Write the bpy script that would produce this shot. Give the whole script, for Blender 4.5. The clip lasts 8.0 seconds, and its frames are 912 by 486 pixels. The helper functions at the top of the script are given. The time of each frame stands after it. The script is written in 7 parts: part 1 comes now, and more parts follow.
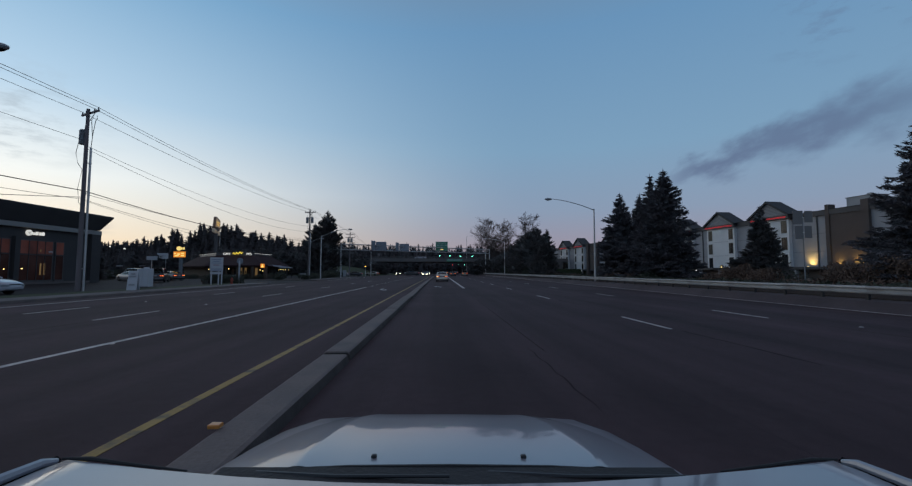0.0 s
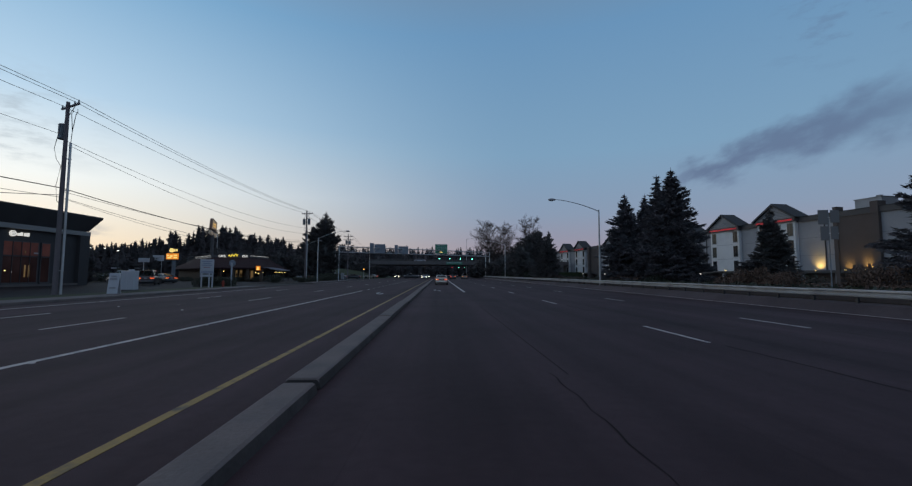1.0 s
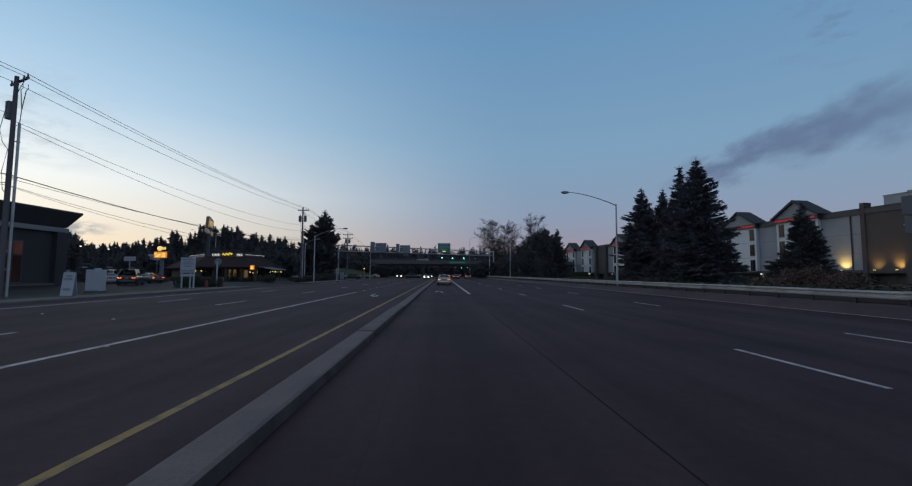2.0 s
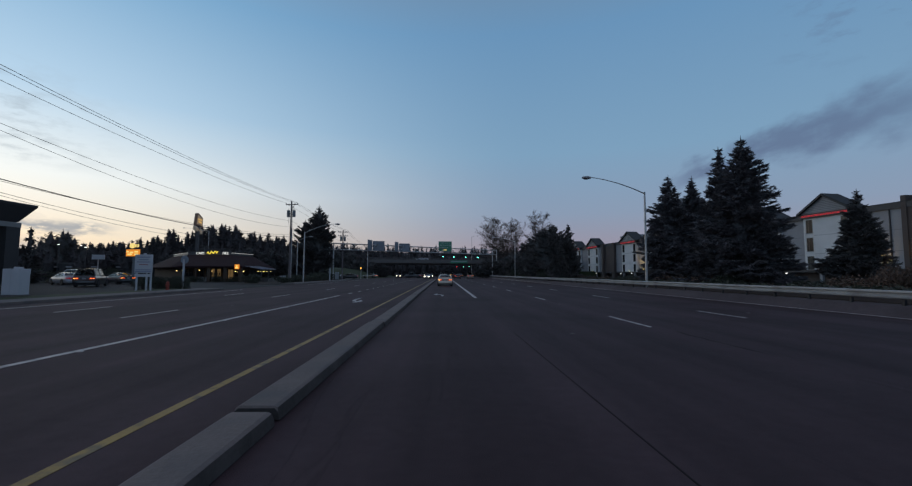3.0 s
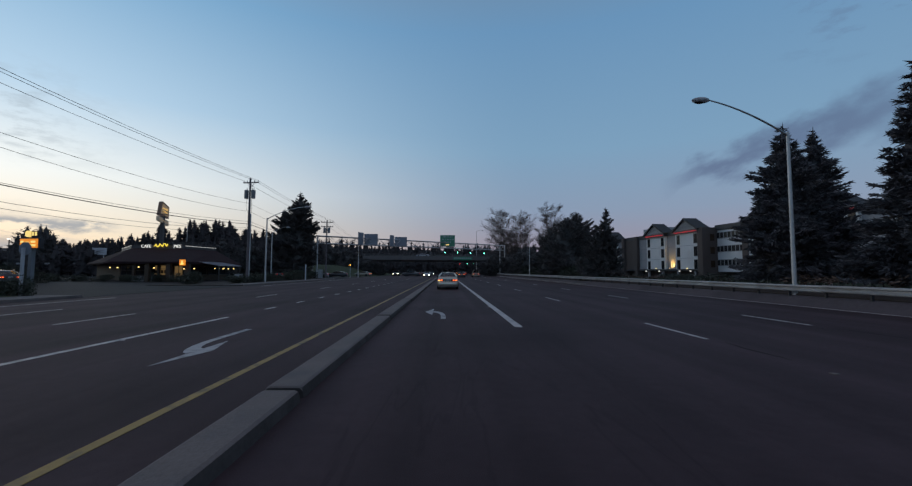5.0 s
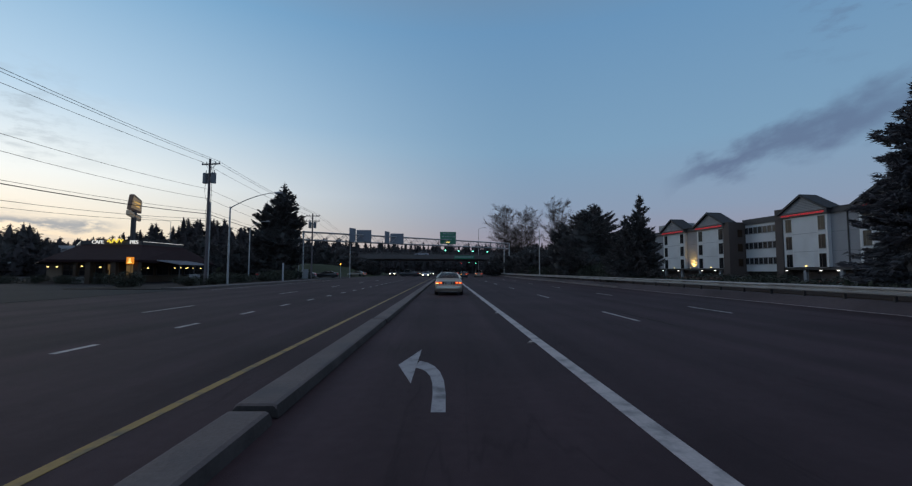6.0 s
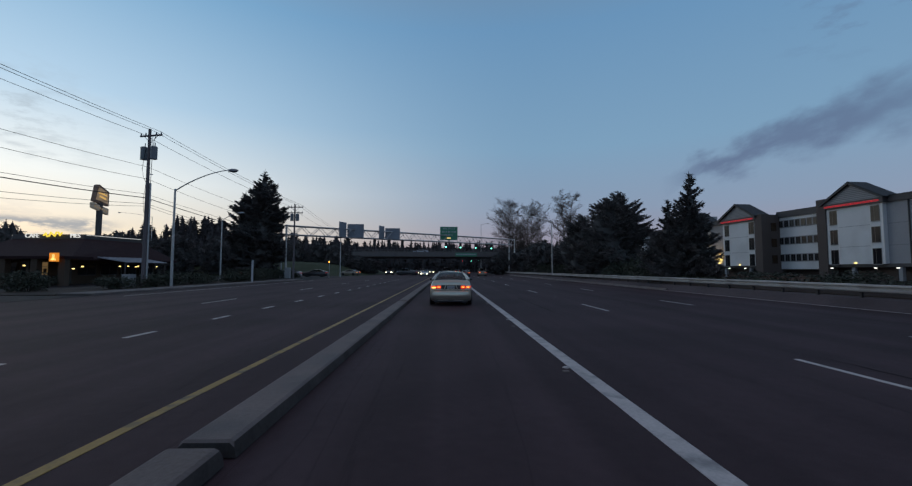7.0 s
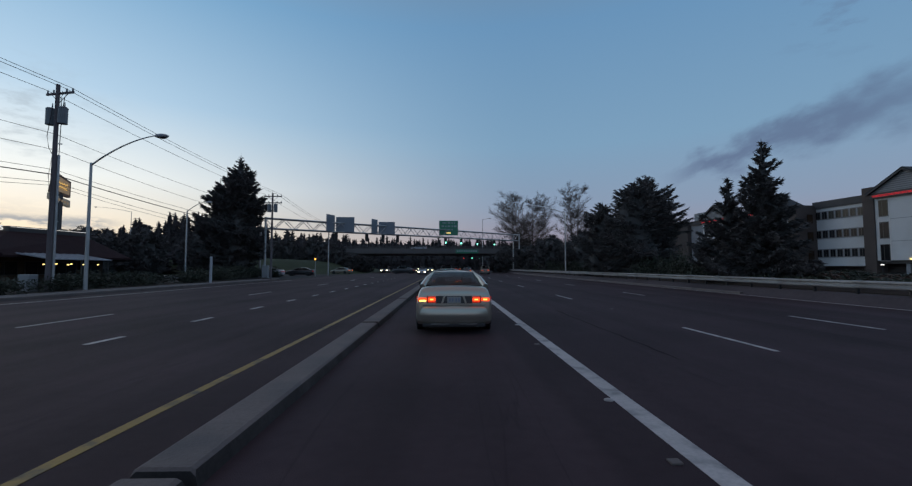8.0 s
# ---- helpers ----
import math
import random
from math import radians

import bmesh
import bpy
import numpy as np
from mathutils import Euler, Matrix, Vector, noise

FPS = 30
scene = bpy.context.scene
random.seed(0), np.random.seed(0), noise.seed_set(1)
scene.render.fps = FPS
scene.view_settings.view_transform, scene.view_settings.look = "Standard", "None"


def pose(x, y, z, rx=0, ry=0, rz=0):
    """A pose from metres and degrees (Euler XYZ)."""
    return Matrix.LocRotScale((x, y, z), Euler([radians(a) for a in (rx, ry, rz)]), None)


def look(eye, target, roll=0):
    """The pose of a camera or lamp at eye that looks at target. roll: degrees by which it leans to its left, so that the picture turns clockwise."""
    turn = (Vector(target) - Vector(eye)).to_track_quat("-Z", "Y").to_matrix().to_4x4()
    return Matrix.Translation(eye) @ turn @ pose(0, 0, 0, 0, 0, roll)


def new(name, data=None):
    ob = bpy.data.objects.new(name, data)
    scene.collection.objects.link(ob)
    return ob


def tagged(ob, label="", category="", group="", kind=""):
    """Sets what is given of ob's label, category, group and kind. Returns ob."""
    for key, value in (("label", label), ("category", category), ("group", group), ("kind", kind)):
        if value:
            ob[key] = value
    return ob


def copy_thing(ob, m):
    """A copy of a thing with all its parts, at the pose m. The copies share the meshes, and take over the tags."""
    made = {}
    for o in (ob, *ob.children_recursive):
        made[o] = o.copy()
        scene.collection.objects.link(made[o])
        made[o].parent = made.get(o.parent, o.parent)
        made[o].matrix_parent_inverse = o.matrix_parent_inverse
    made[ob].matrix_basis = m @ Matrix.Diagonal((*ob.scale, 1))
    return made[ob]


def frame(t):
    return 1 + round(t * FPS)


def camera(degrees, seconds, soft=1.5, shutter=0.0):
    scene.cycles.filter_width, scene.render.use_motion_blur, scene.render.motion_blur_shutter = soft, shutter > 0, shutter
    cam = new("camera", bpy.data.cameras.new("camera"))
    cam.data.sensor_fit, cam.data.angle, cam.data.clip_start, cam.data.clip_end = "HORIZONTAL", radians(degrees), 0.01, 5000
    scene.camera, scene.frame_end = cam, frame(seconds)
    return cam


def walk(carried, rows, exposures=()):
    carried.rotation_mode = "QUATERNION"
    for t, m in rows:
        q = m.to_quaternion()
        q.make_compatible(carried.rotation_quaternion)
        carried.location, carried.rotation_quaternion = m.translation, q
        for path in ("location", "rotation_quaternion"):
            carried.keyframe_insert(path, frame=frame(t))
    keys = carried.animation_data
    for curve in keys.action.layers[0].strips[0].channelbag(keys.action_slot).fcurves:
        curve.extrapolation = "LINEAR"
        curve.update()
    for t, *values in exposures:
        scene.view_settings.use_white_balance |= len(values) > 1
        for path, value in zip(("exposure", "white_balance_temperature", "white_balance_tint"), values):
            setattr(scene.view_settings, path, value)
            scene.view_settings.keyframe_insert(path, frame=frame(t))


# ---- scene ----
cam = camera(93.8, 8.0, soft=1.25)
EYE = 1.47
# seconds, x, y, yaw, pitch, roll
ROWS = [
    (0.0, 0.000, 0.000, -2.19, 3.80, -0.12),
    (0.5, 0.012, 0.538, -2.23, 4.12, -0.21),
    (1.0, 0.033, 1.621, -2.24, 4.20, -0.24),
    (1.5, 0.052, 3.187, -2.02, 4.18, -0.30),
    (3.0, 0.141, 11.150, -1.69, 4.11, -0.24),
    (3.5, 0.154, 14.441, -1.58, 3.88, -0.21),
    (4.0, 0.160, 17.861, -1.45, 3.99, -0.19),
    (4.5, 0.162, 21.669, -1.41, 3.88, -0.27),
    (6.0, 0.174, 34.691, -1.34, 3.77, -0.23),
    (6.5, 0.170, 39.051, -1.30, 3.69, -0.20),
    (7.0, 0.173, 43.378, -1.25, 3.55, -0.12),
    (7.5, 0.177, 47.432, -1.25, 3.44, -0.08),
    (8.0, 0.177, 51.237, -1.29, 3.24, 0.01),
]
walk(cam, [(t, pose(x, y, EYE, 90 + pitch, roll, yaw)) for t, x, y, yaw, pitch, roll in ROWS])

# ---- world: clear dusk sky, the last light low in the west ----
SUNSET = radians(52)      # left of the road's direction
world = bpy.data.worlds.new("dusk_sky")
scene.world = world
world.use_nodes = True
wt = world.node_tree
wt.nodes.clear()


def wmath(op, a, b=None, c=None, clamp=False):
    n = wt.nodes.new("ShaderNodeMath")
    n.operation, n.use_clamp = op, clamp
    for i, v in enumerate((a, b, c)):
        if v is None:
            continue
        if isinstance(v, (int, float)):
            n.inputs[i].default_value = v
        else:
            wt.links.new(v, n.inputs[i])
    return n.outputs[0]


def wsmooth(v, lo, hi):
    n = wt.nodes.new("ShaderNodeMapRange")
    n.interpolation_type = "SMOOTHSTEP"
    wt.links.new(v, n.inputs[0])
    n.inputs[1].default_value, n.inputs[2].default_value = lo, hi
    return n.outputs[0]


def wramp(fac, stops):
    n = wt.nodes.new("ShaderNodeValToRGB")
    while len(n.color_ramp.elements) < len(stops):
        n.color_ramp.elements.new(0.5)
    for e, (pos, col) in zip(n.color_ramp.elements, stops):
        e.position, e.color = pos, (*col, 1)
    wt.links.new(fac, n.inputs[0])
    return n.outputs[0]


def wmix(fac, a, b):
    n = wt.nodes.new("ShaderNodeMix")
    n.data_type = "RGBA"
    for i, v in ((0, fac), (6, a), (7, b)):
        if isinstance(v, (int, float)):
            n.inputs[i].default_value = v
        elif isinstance(v, tuple):
            n.inputs[i].default_value = (*v, 1)
        else:
            wt.links.new(v, n.inputs[i])
    return n.outputs[2]


def srgb(r, g, b):
    return tuple((v / 255 / 12.92) if v < 10.3 else ((v / 255 + 0.055) / 1.055) ** 2.4 for v in (r, g, b))


wcoord = wt.nodes.new("ShaderNodeTexCoord")
wsep = wt.nodes.new("ShaderNodeSeparateXYZ")
wt.links.new(wcoord.outputs["Generated"], wsep.inputs[0])
dx, dy, dz = wsep.outputs
elev = wmath("MULTIPLY", wmath("ARCSINE", dz), 57.29578)          # degrees
azim = wmath("MULTIPLY", wmath("ARCTAN2", dx, dy), 57.29578)      # degrees to the right of the road
e01 = wmath("DIVIDE", elev, 60.0, clamp=True)
away = wmath("ABSOLUTE", wmath("ADD", azim, math.degrees(SUNSET)))
near_sun = wsmooth(away, 65.0, 0.0)

cool = wramp(e01, [(0.0, srgb(152, 134, 150)), (0.05, srgb(157, 150, 168)), (0.13, srgb(142, 160, 186)), (0.26, srgb(129, 166, 197)),
                   (0.5, srgb(109, 153, 193)), (0.62, srgb(114, 144, 174)), (0.85, srgb(134, 130, 148))])
warm = wramp(e01, [(0.0, srgb(252, 216, 170)), (0.06, srgb(260, 247, 220)), (0.16, srgb(256, 262, 260)), (0.3, srgb(192, 223, 247)),
                   (0.5, srgb(134, 182, 220)), (0.62, srgb(130, 158, 190)), (0.85, srgb(134, 130, 148))])
sky_col = wmix(near_sun, cool, warm)

nishita = wt.nodes.new("ShaderNodeTexSky")
nishita.sky_type, nishita.sun_disc = "NISHITA", False
nishita.sun_elevation, nishita.sun_rotation = radians(1.5), radians(360 - 52)
nm = wt.nodes.new("ShaderNodeVectorMath")
nm.operation = "SCALE"
wt.links.new(nishita.outputs[0], nm.inputs[0])
nm.inputs[3].default_value = 0.08
sky_col = wmix(0.1, sky_col, nm.outputs[0])

# clouds: a torn streak in the east, soft grey wisps in the west
cvec = wt.nodes.new("ShaderNodeCombineXYZ")
wt.links.new(wmath("MULTIPLY", azim, 0.10), cvec.inputs[0])
wt.links.new(wmath("MULTIPLY", elev, 0.28), cvec.inputs[1])
cn = wt.nodes.new("ShaderNodeTexNoise")
cn.inputs["Scale"].default_value, cn.inputs["Detail"].default_value, cn.inputs["Roughness"].default_value = 2.2, 7.0, 0.62
wt.links.new(cvec.outputs[0], cn.inputs["Vector"])
grain = wmath("SUBTRACT", cn.outputs[0], 0.5)
u = wmath("SUBTRACT", azim, 28.5)
mid = wmath("ADD", wmath("MULTIPLY", u, wmath("SUBTRACT", 0.36, wmath("MULTIPLY", u, 0.0055))), 10.7)
svec = wt.nodes.new("ShaderNodeCombineXYZ")
wt.links.new(wmath("MULTIPLY", azim, 0.13), svec.inputs[0])
wt.links.new(wmath("MULTIPLY", wmath("SUBTRACT", elev, mid), 0.24), svec.inputs[1])
sn = wt.nodes.new("ShaderNodeTexNoise")
sn.inputs["Scale"].default_value, sn.inputs["Detail"].default_value, sn.inputs["Roughness"].default_value = 1.9, 6.0, 0.52
wt.links.new(svec.outputs[0], sn.inputs["Vector"])
billow = wmath("SUBTRACT", sn.outputs[0], 0.5)
width = wmath("ADD", wmath("MULTIPLY", wmath("MAXIMUM", u, 0.0), 0.085), 1.0)
off = wmath("DIVIDE", wmath("ABSOLUTE", wmath("ADD", wmath("SUBTRACT", elev, mid), wmath("MULTIPLY", billow, 6.5))), width)
streak = wmath("MULTIPLY", wsmooth(off, 1.6, 0.0), wmath("MULTIPLY", wsmooth(azim, 26.5, 33.0), wsmooth(azim, 64.0, 43.0)))
streak = wmath("MULTIPLY", streak, 0.72)
sky_col = wmix(streak, sky_col, srgb(88, 102, 134))
low = wmath("MULTIPLY", wsmooth(wmath("ADD", elev, wmath("MULTIPLY", grain, 10.0)), 8.0, 3.5), wsmooth(azim, -39.0, -47.0))
bank = wmath("MULTIPLY", low, wsmooth(cn.outputs[0], 0.46, 0.58))
sky_col = wmix(wmath("MULTIPLY", bank, 0.5), sky_col, srgb(122, 136, 156))
high = wmath("MULTIPLY", wsmooth(azim, -34.0, -50.0), wmath("MULTIPLY", wsmooth(elev, 9.0, 12.0), wsmooth(elev, 21.0, 15.0)))
high = wmath("MULTIPLY", high, wsmooth(cn.outputs[0], 0.46, 0.64))
sky_col = wmix(wmath("MULTIPLY", high, 0.6), sky_col, srgb(160, 172, 182))

thin = wmath("DIVIDE", wmath("ABSOLUTE", wmath("ADD", wmath("SUBTRACT", elev, 4.5), wmath("MULTIPLY", grain, 3.0))), 0.55)
thin = wmath("MULTIPLY", wsmooth(thin, 1.4, 0.2), wmath("MULTIPLY", wsmooth(azim, -36.0, -40.0), wsmooth(cn.outputs[0], 0.38, 0.5)))
sky_col = wmix(wmath("MULTIPLY", thin, 0.7), sky_col, srgb(124, 140, 160))
haze = wmath("MULTIPLY", wsmooth(wmath("ADD", elev, wmath("MULTIPLY", grain, 4.0)), 3.6, 2.2), wsmooth(azim, -36.0, -46.0))
sky_col = wmix(wmath("MULTIPLY", haze, 0.6), sky_col, srgb(148, 164, 180))
wisp = wmath("MULTIPLY", wsmooth(cn.outputs[0], 0.50, 0.66), wmath("MULTIPLY", wsmooth(azim, 36.0, 46.0), wsmooth(elev, 19.0, 24.0)))
sky_col = wmix(wmath("MULTIPLY", wisp, 0.45), sky_col, srgb(100, 124, 156))

wbg = wt.nodes.new("ShaderNodeBackground")
wout = wt.nodes.new("ShaderNodeOutputWorld")
wt.links.new(sky_col, wbg.inputs[0])
wbg.inputs[1].default_value = 1.0
wt.links.new(wbg.outputs[0], wout.inputs[0])

sun = new("sun", bpy.data.lights.new("sun", "SUN"))
sun.data.energy, sun.data.angle, sun.data.color = 0.10, radians(25), (1.0, 0.86, 0.7)
sun.matrix_world = look((0, 0, 60), (60 * math.sin(SUNSET), -60 * math.cos(SUNSET), 60 - 60 * math.tan(radians(7))))
scene.view_settings.exposure = 0.0

# ---- materials ----
MATS = {}


def material(name, colour, rough=0.6, metal=0.0, vary=0.15, scale=6.0, bump=0.0, bump_scale=60.0, fine=0.0, stretch=(1, 1, 1), spec=0.5, coat=0.0,
             island=0.0, rand=0.0, emit=None, power=0.0, transmission=0.0, stain=None, stain_amount=0.0, stain_scale=0.6, coords="Object"):
    """A procedural surface: base colour, broad and fine variation, stains and relief."""
    m = bpy.data.materials.new(name)
    m.use_nodes = True
    t = m.node_tree
    b = t.nodes["Principled BSDF"]
    b.inputs["Roughness"].default_value, b.inputs["Metallic"].default_value = rough, metal
    b.inputs["Specular IOR Level"].default_value = spec
    b.inputs["Coat Weight"].default_value, b.inputs["Coat Roughness"].default_value = coat, 0.04
    b.inputs["Transmission Weight"].default_value = transmission
    b.inputs["Base Color"].default_value = (*colour, 1)
    if emit:
        b.inputs["Emission Color"].default_value, b.inputs["Emission Strength"].default_value = (*emit, 1), power
    MATS[name] = m
    if vary <= 0 and not stain and bump <= 0:
        return m
    tc = t.nodes.new("ShaderNodeTexCoord")
    mp = t.nodes.new("ShaderNodeMapping")
    mp.inputs["Scale"].default_value = stretch
    t.links.new(tc.outputs[coords], mp.inputs[0])

    def tex(sc, detail=5.0):
        n = t.nodes.new("ShaderNodeTexNoise")
        n.inputs["Scale"].default_value, n.inputs["Detail"].default_value = sc, detail
        t.links.new(mp.outputs[0], n.inputs["Vector"])
        return n.outputs[0]

    def calc(op, a, v):
        n = t.nodes.new("ShaderNodeMath")
        n.operation = op
        t.links.new(a, n.inputs[0])
        if isinstance(v, float):
            n.inputs[1].default_value = v
        else:
            t.links.new(v, n.inputs[1])
        return n.outputs[0]

    value = calc("MULTIPLY", calc("SUBTRACT", tex(scale), 0.5), 4.0 * vary)
    if fine:
        value = calc("ADD", value, calc("MULTIPLY", calc("SUBTRACT", tex(scale * 18, 3.0), 0.5), 4.0 * fine))
    if island:
        g = t.nodes.new("ShaderNodeNewGeometry")
        value = calc("ADD", value, calc("MULTIPLY", calc("SUBTRACT", g.outputs["Random Per Island"], 0.5), 2.0 * island))
    if rand:
        oi = t.nodes.new("ShaderNodeObjectInfo")
        value = calc("ADD", value, calc("MULTIPLY", calc("SUBTRACT", oi.outputs["Random"], 0.5), 2.0 * rand))
    hsv = t.nodes.new("ShaderNodeHueSaturation")
    hsv.inputs["Color"].default_value = (*colour, 1)
    t.links.new(calc("ADD", value, 1.0), hsv.inputs["Value"])
    col = hsv.outputs[0]
    if stain:
        st = t.nodes.new("ShaderNodeMapRange")
        st.inputs[1].default_value, st.inputs[2].default_value, st.inputs[4].default_value = 0.48, 0.68, stain_amount
        t.links.new(tex(stain_scale, 6.0), st.inputs[0])
        mx = t.nodes.new("ShaderNodeMix")
        mx.data_type = "RGBA"
        t.links.new(st.outputs[0], mx.inputs[0])
        t.links.new(col, mx.inputs[6])
        mx.inputs[7].default_value = (*stain, 1)
        col = mx.outputs[2]
    t.links.new(col, b.inputs["Base Color"])
    if bump:
        bp = t.nodes.new("ShaderNodeBump")
        bp.inputs["Strength"].default_value, bp.inputs["Distance"].default_value = bump, 0.02
        t.links.new(tex(bump_scale, 4.0), bp.inputs["Height"])
        t.links.new(bp.outputs[0], b.inputs["Normal"])
    return m


def asphalt(name, colour, tracks=True):
    m = material(name, colour, rough=0.78, vary=0.12, scale=0.35, fine=0.10, bump=0.35, bump_scale=90.0, spec=0.12,
                 stain=tuple(c * 0.62 for c in colour), stain_amount=0.7, stain_scale=0.22)
    t = m.node_tree
    b = t.nodes["Principled BSDF"]
    if tracks:      # long worn wheel tracks and sealed cracks, along the road
        tc = t.nodes.new("ShaderNodeTexCoord")
        mp = t.nodes.new("ShaderNodeMapping")
        mp.inputs["Scale"].default_value = (0.9, 0.015, 1)
        t.links.new(tc.outputs["Object"], mp.inputs[0])
        n = t.nodes.new("ShaderNodeTexNoise")
        n.inputs["Scale"].default_value, n.inputs["Detail"].default_value = 1.0, 3.0
        t.links.new(mp.outputs[0], n.inputs["Vector"])
        r = t.nodes.new("ShaderNodeMapRange")
        r.inputs[1].default_value, r.inputs[2].default_value, r.inputs[3].default_value, r.inputs[4].default_value = 0.3, 0.7, 0.68, 1.25
        t.links.new(n.outputs[0], r.inputs[0])
        mp2 = t.nodes.new("ShaderNodeMapping")
        mp2.inputs["Scale"].default_value = (0.33, 0.02, 1)
        t.links.new(tc.outputs["Object"], mp2.inputs[0])
        v = t.nodes.new("ShaderNodeTexNoise")
        v.inputs["Scale"].default_value, v.inputs["Detail"].default_value, v.inputs["Distortion"].default_value = 1.3, 8.0, 0.6
        t.links.new(mp2.outputs[0], v.inputs["Vector"])
        ab = t.nodes.new("ShaderNodeMath")
        ab.operation = "ABSOLUTE"
        sb = t.nodes.new("ShaderNodeMath")
        sb.operation = "SUBTRACT"
        sb.inputs[1].default_value = 0.5
        t.links.new(v.outputs[0], sb.inputs[0])
        t.links.new(sb.outputs[0], ab.inputs[0])
        cr = t.nodes.new("ShaderNodeMapRange")
        cr.inputs[1].default_value, cr.inputs[2].default_value, cr.inputs[3].default_value, cr.inputs[4].default_value = 0.0, 0.004, 0.80, 1.0
        t.links.new(ab.outputs[0], cr.inputs[0])
        mu = t.nodes.new("ShaderNodeMath")
        mu.operation = "MULTIPLY"
        t.links.new(r.outputs[0], mu.inputs[0])
        t.links.new(cr.outputs[0], mu.inputs[1])
        h2 = t.nodes.new("ShaderNodeHueSaturation")
        old = b.inputs["Base Color"].links[0].from_socket
        t.links.new(old, h2.inputs["Color"])
        t.links.new(mu.outputs[0], h2.inputs["Value"])
        t.links.new(h2.outputs[0], b.inputs["Base Color"])
    return m


def worn_paint(name, colour, under, wear=0.5):
    return material(name, colour, rough=0.6, vary=0.12, scale=1.5, fine=0.12, stain=under, stain_amount=wear, stain_scale=3.5, spec=0.4, coords="Object")


asphalt("road_asphalt", (0.0610, 0.0408, 0.0455))
asphalt("shoulder_asphalt", (0.098, 0.080, 0.084), tracks=False)
asphalt("lot_asphalt", (0.027, 0.0255, 0.027), tracks=False)
worn_paint("white_line", (0.50, 0.46, 0.44), (0.12, 0.12, 0.12), 0.65)
worn_paint("arrow_paint", (0.35, 0.335, 0.34), (0.10, 0.10, 0.10), 0.8)
material("sealant", (0.030, 0.026, 0.026), rough=0.95, vary=0.2, scale=2.0, spec=0.05)
worn_paint("yellow_line", (0.30, 0.185, 0.032), (0.075, 0.06, 0.04), 0.95)
material("kerb_concrete", (0.158, 0.131, 0.120), rough=0.85, vary=0.14, scale=1.2, fine=0.12, bump=0.5, bump_scale=40, stain=(0.09, 0.088, 0.09), stain_amount=0.7, stain_scale=1.0, rand=0.1)
# darker copy of the kerb concrete, with the side faces' shade in its colour
material("kerb_side_shade", (0.062, 0.054, 0.052), rough=0.9, vary=0.25, scale=1.5, fine=0.15, stain=(0.12, 0.105, 0.1), stain_amount=0.35, stain_scale=2.5, spec=0.2)
material("pavement_concrete", (0.115, 0.10, 0.095), rough=0.88, vary=0.12, scale=0.8, fine=0.1, bump=0.3, stain=(0.11, 0.105, 0.1), stain_amount=0.6, rand=0.08)
material("bridge_concrete", (0.15, 0.135, 0.13), rough=0.85, vary=0.1, scale=0.3, fine=0.06, stain=(0.09, 0.088, 0.086), stain_amount=0.6, stain_scale=0.3)
material("grass", (0.042, 0.054, 0.026), rough=0.9, vary=0.22, scale=0.25, fine=0.25, bump=0.8, bump_scale=14, spec=0.2)
material("soil", (0.052, 0.044, 0.037), rough=0.95, vary=0.2, scale=0.5, fine=0.2, bump=0.7, bump_scale=20, spec=0.2)
material("needles", (0.115, 0.110, 0.108), rough=0.85, vary=0.2, scale=0.6, island=0.22, spec=0.1)
material("needles_blue", (0.122, 0.119, 0.128), rough=0.85, vary=0.2, scale=0.6, island=0.3, spec=0.12)
material("leaves", (0.050, 0.057, 0.040), rough=0.7, vary=0.2, scale=0.8, island=0.45, spec=0.3)
material("leaves_red", (0.12, 0.08, 0.06), rough=0.75, vary=0.25, scale=0.8, island=0.5, spec=0.25)
material("far_needles", (0.068, 0.062, 0.064), rough=0.9, vary=0.25, scale=0.05, island=0.12, spec=0.15)
material("bark", (0.07, 0.055, 0.045), rough=0.92, vary=0.2, scale=3, fine=0.15, bump=0.8, bump_scale=12, stretch=(1, 1, 0.25))
material("twig", (0.09, 0.07, 0.064), rough=0.9, vary=0.15, scale=2)
material("pole_wood", (0.15, 0.13, 0.135), rough=0.9, vary=0.18, scale=4, fine=0.15, bump=0.6, bump_scale=20, stretch=(1, 1, 0.06))
material("galvanised", (0.50, 0.50, 0.50), rough=0.5, metal=0.75, vary=0.1, scale=3, fine=0.06, stain=(0.24, 0.24, 0.24), stain_amount=0.5, stain_scale=0.8)
material("guard_steel", (0.38, 0.37, 0.36), rough=0.55, metal=0.35, vary=0.12, scale=0.7, fine=0.08, stain=(0.24, 0.22, 0.2), stain_amount=0.55, stain_scale=0.9)
material("grey_paint", (0.28, 0.29, 0.30), rough=0.5, vary=0.08, scale=2, stain=(0.18, 0.18, 0.18), stain_amount=0.4)
material("lamp_shell", (0.34, 0.35, 0.37), rough=0.45, vary=0.06, scale=3)
material("transformer_paint", (0.16, 0.18, 0.20), rough=0.5, vary=0.08, scale=3)
material("black_rubber", (0.018, 0.018, 0.019), rough=0.7, vary=0.15, scale=8, bump=0.2)
material("black_plastic", (0.028, 0.028, 0.031), rough=0.45, vary=0.1, scale=10)
material("cable", (0.02, 0.02, 0.022), rough=0.6, vary=0.05)
material("glass", (0.42, 0.45, 0.45), rough=0.02, vary=0, transmission=1.0)
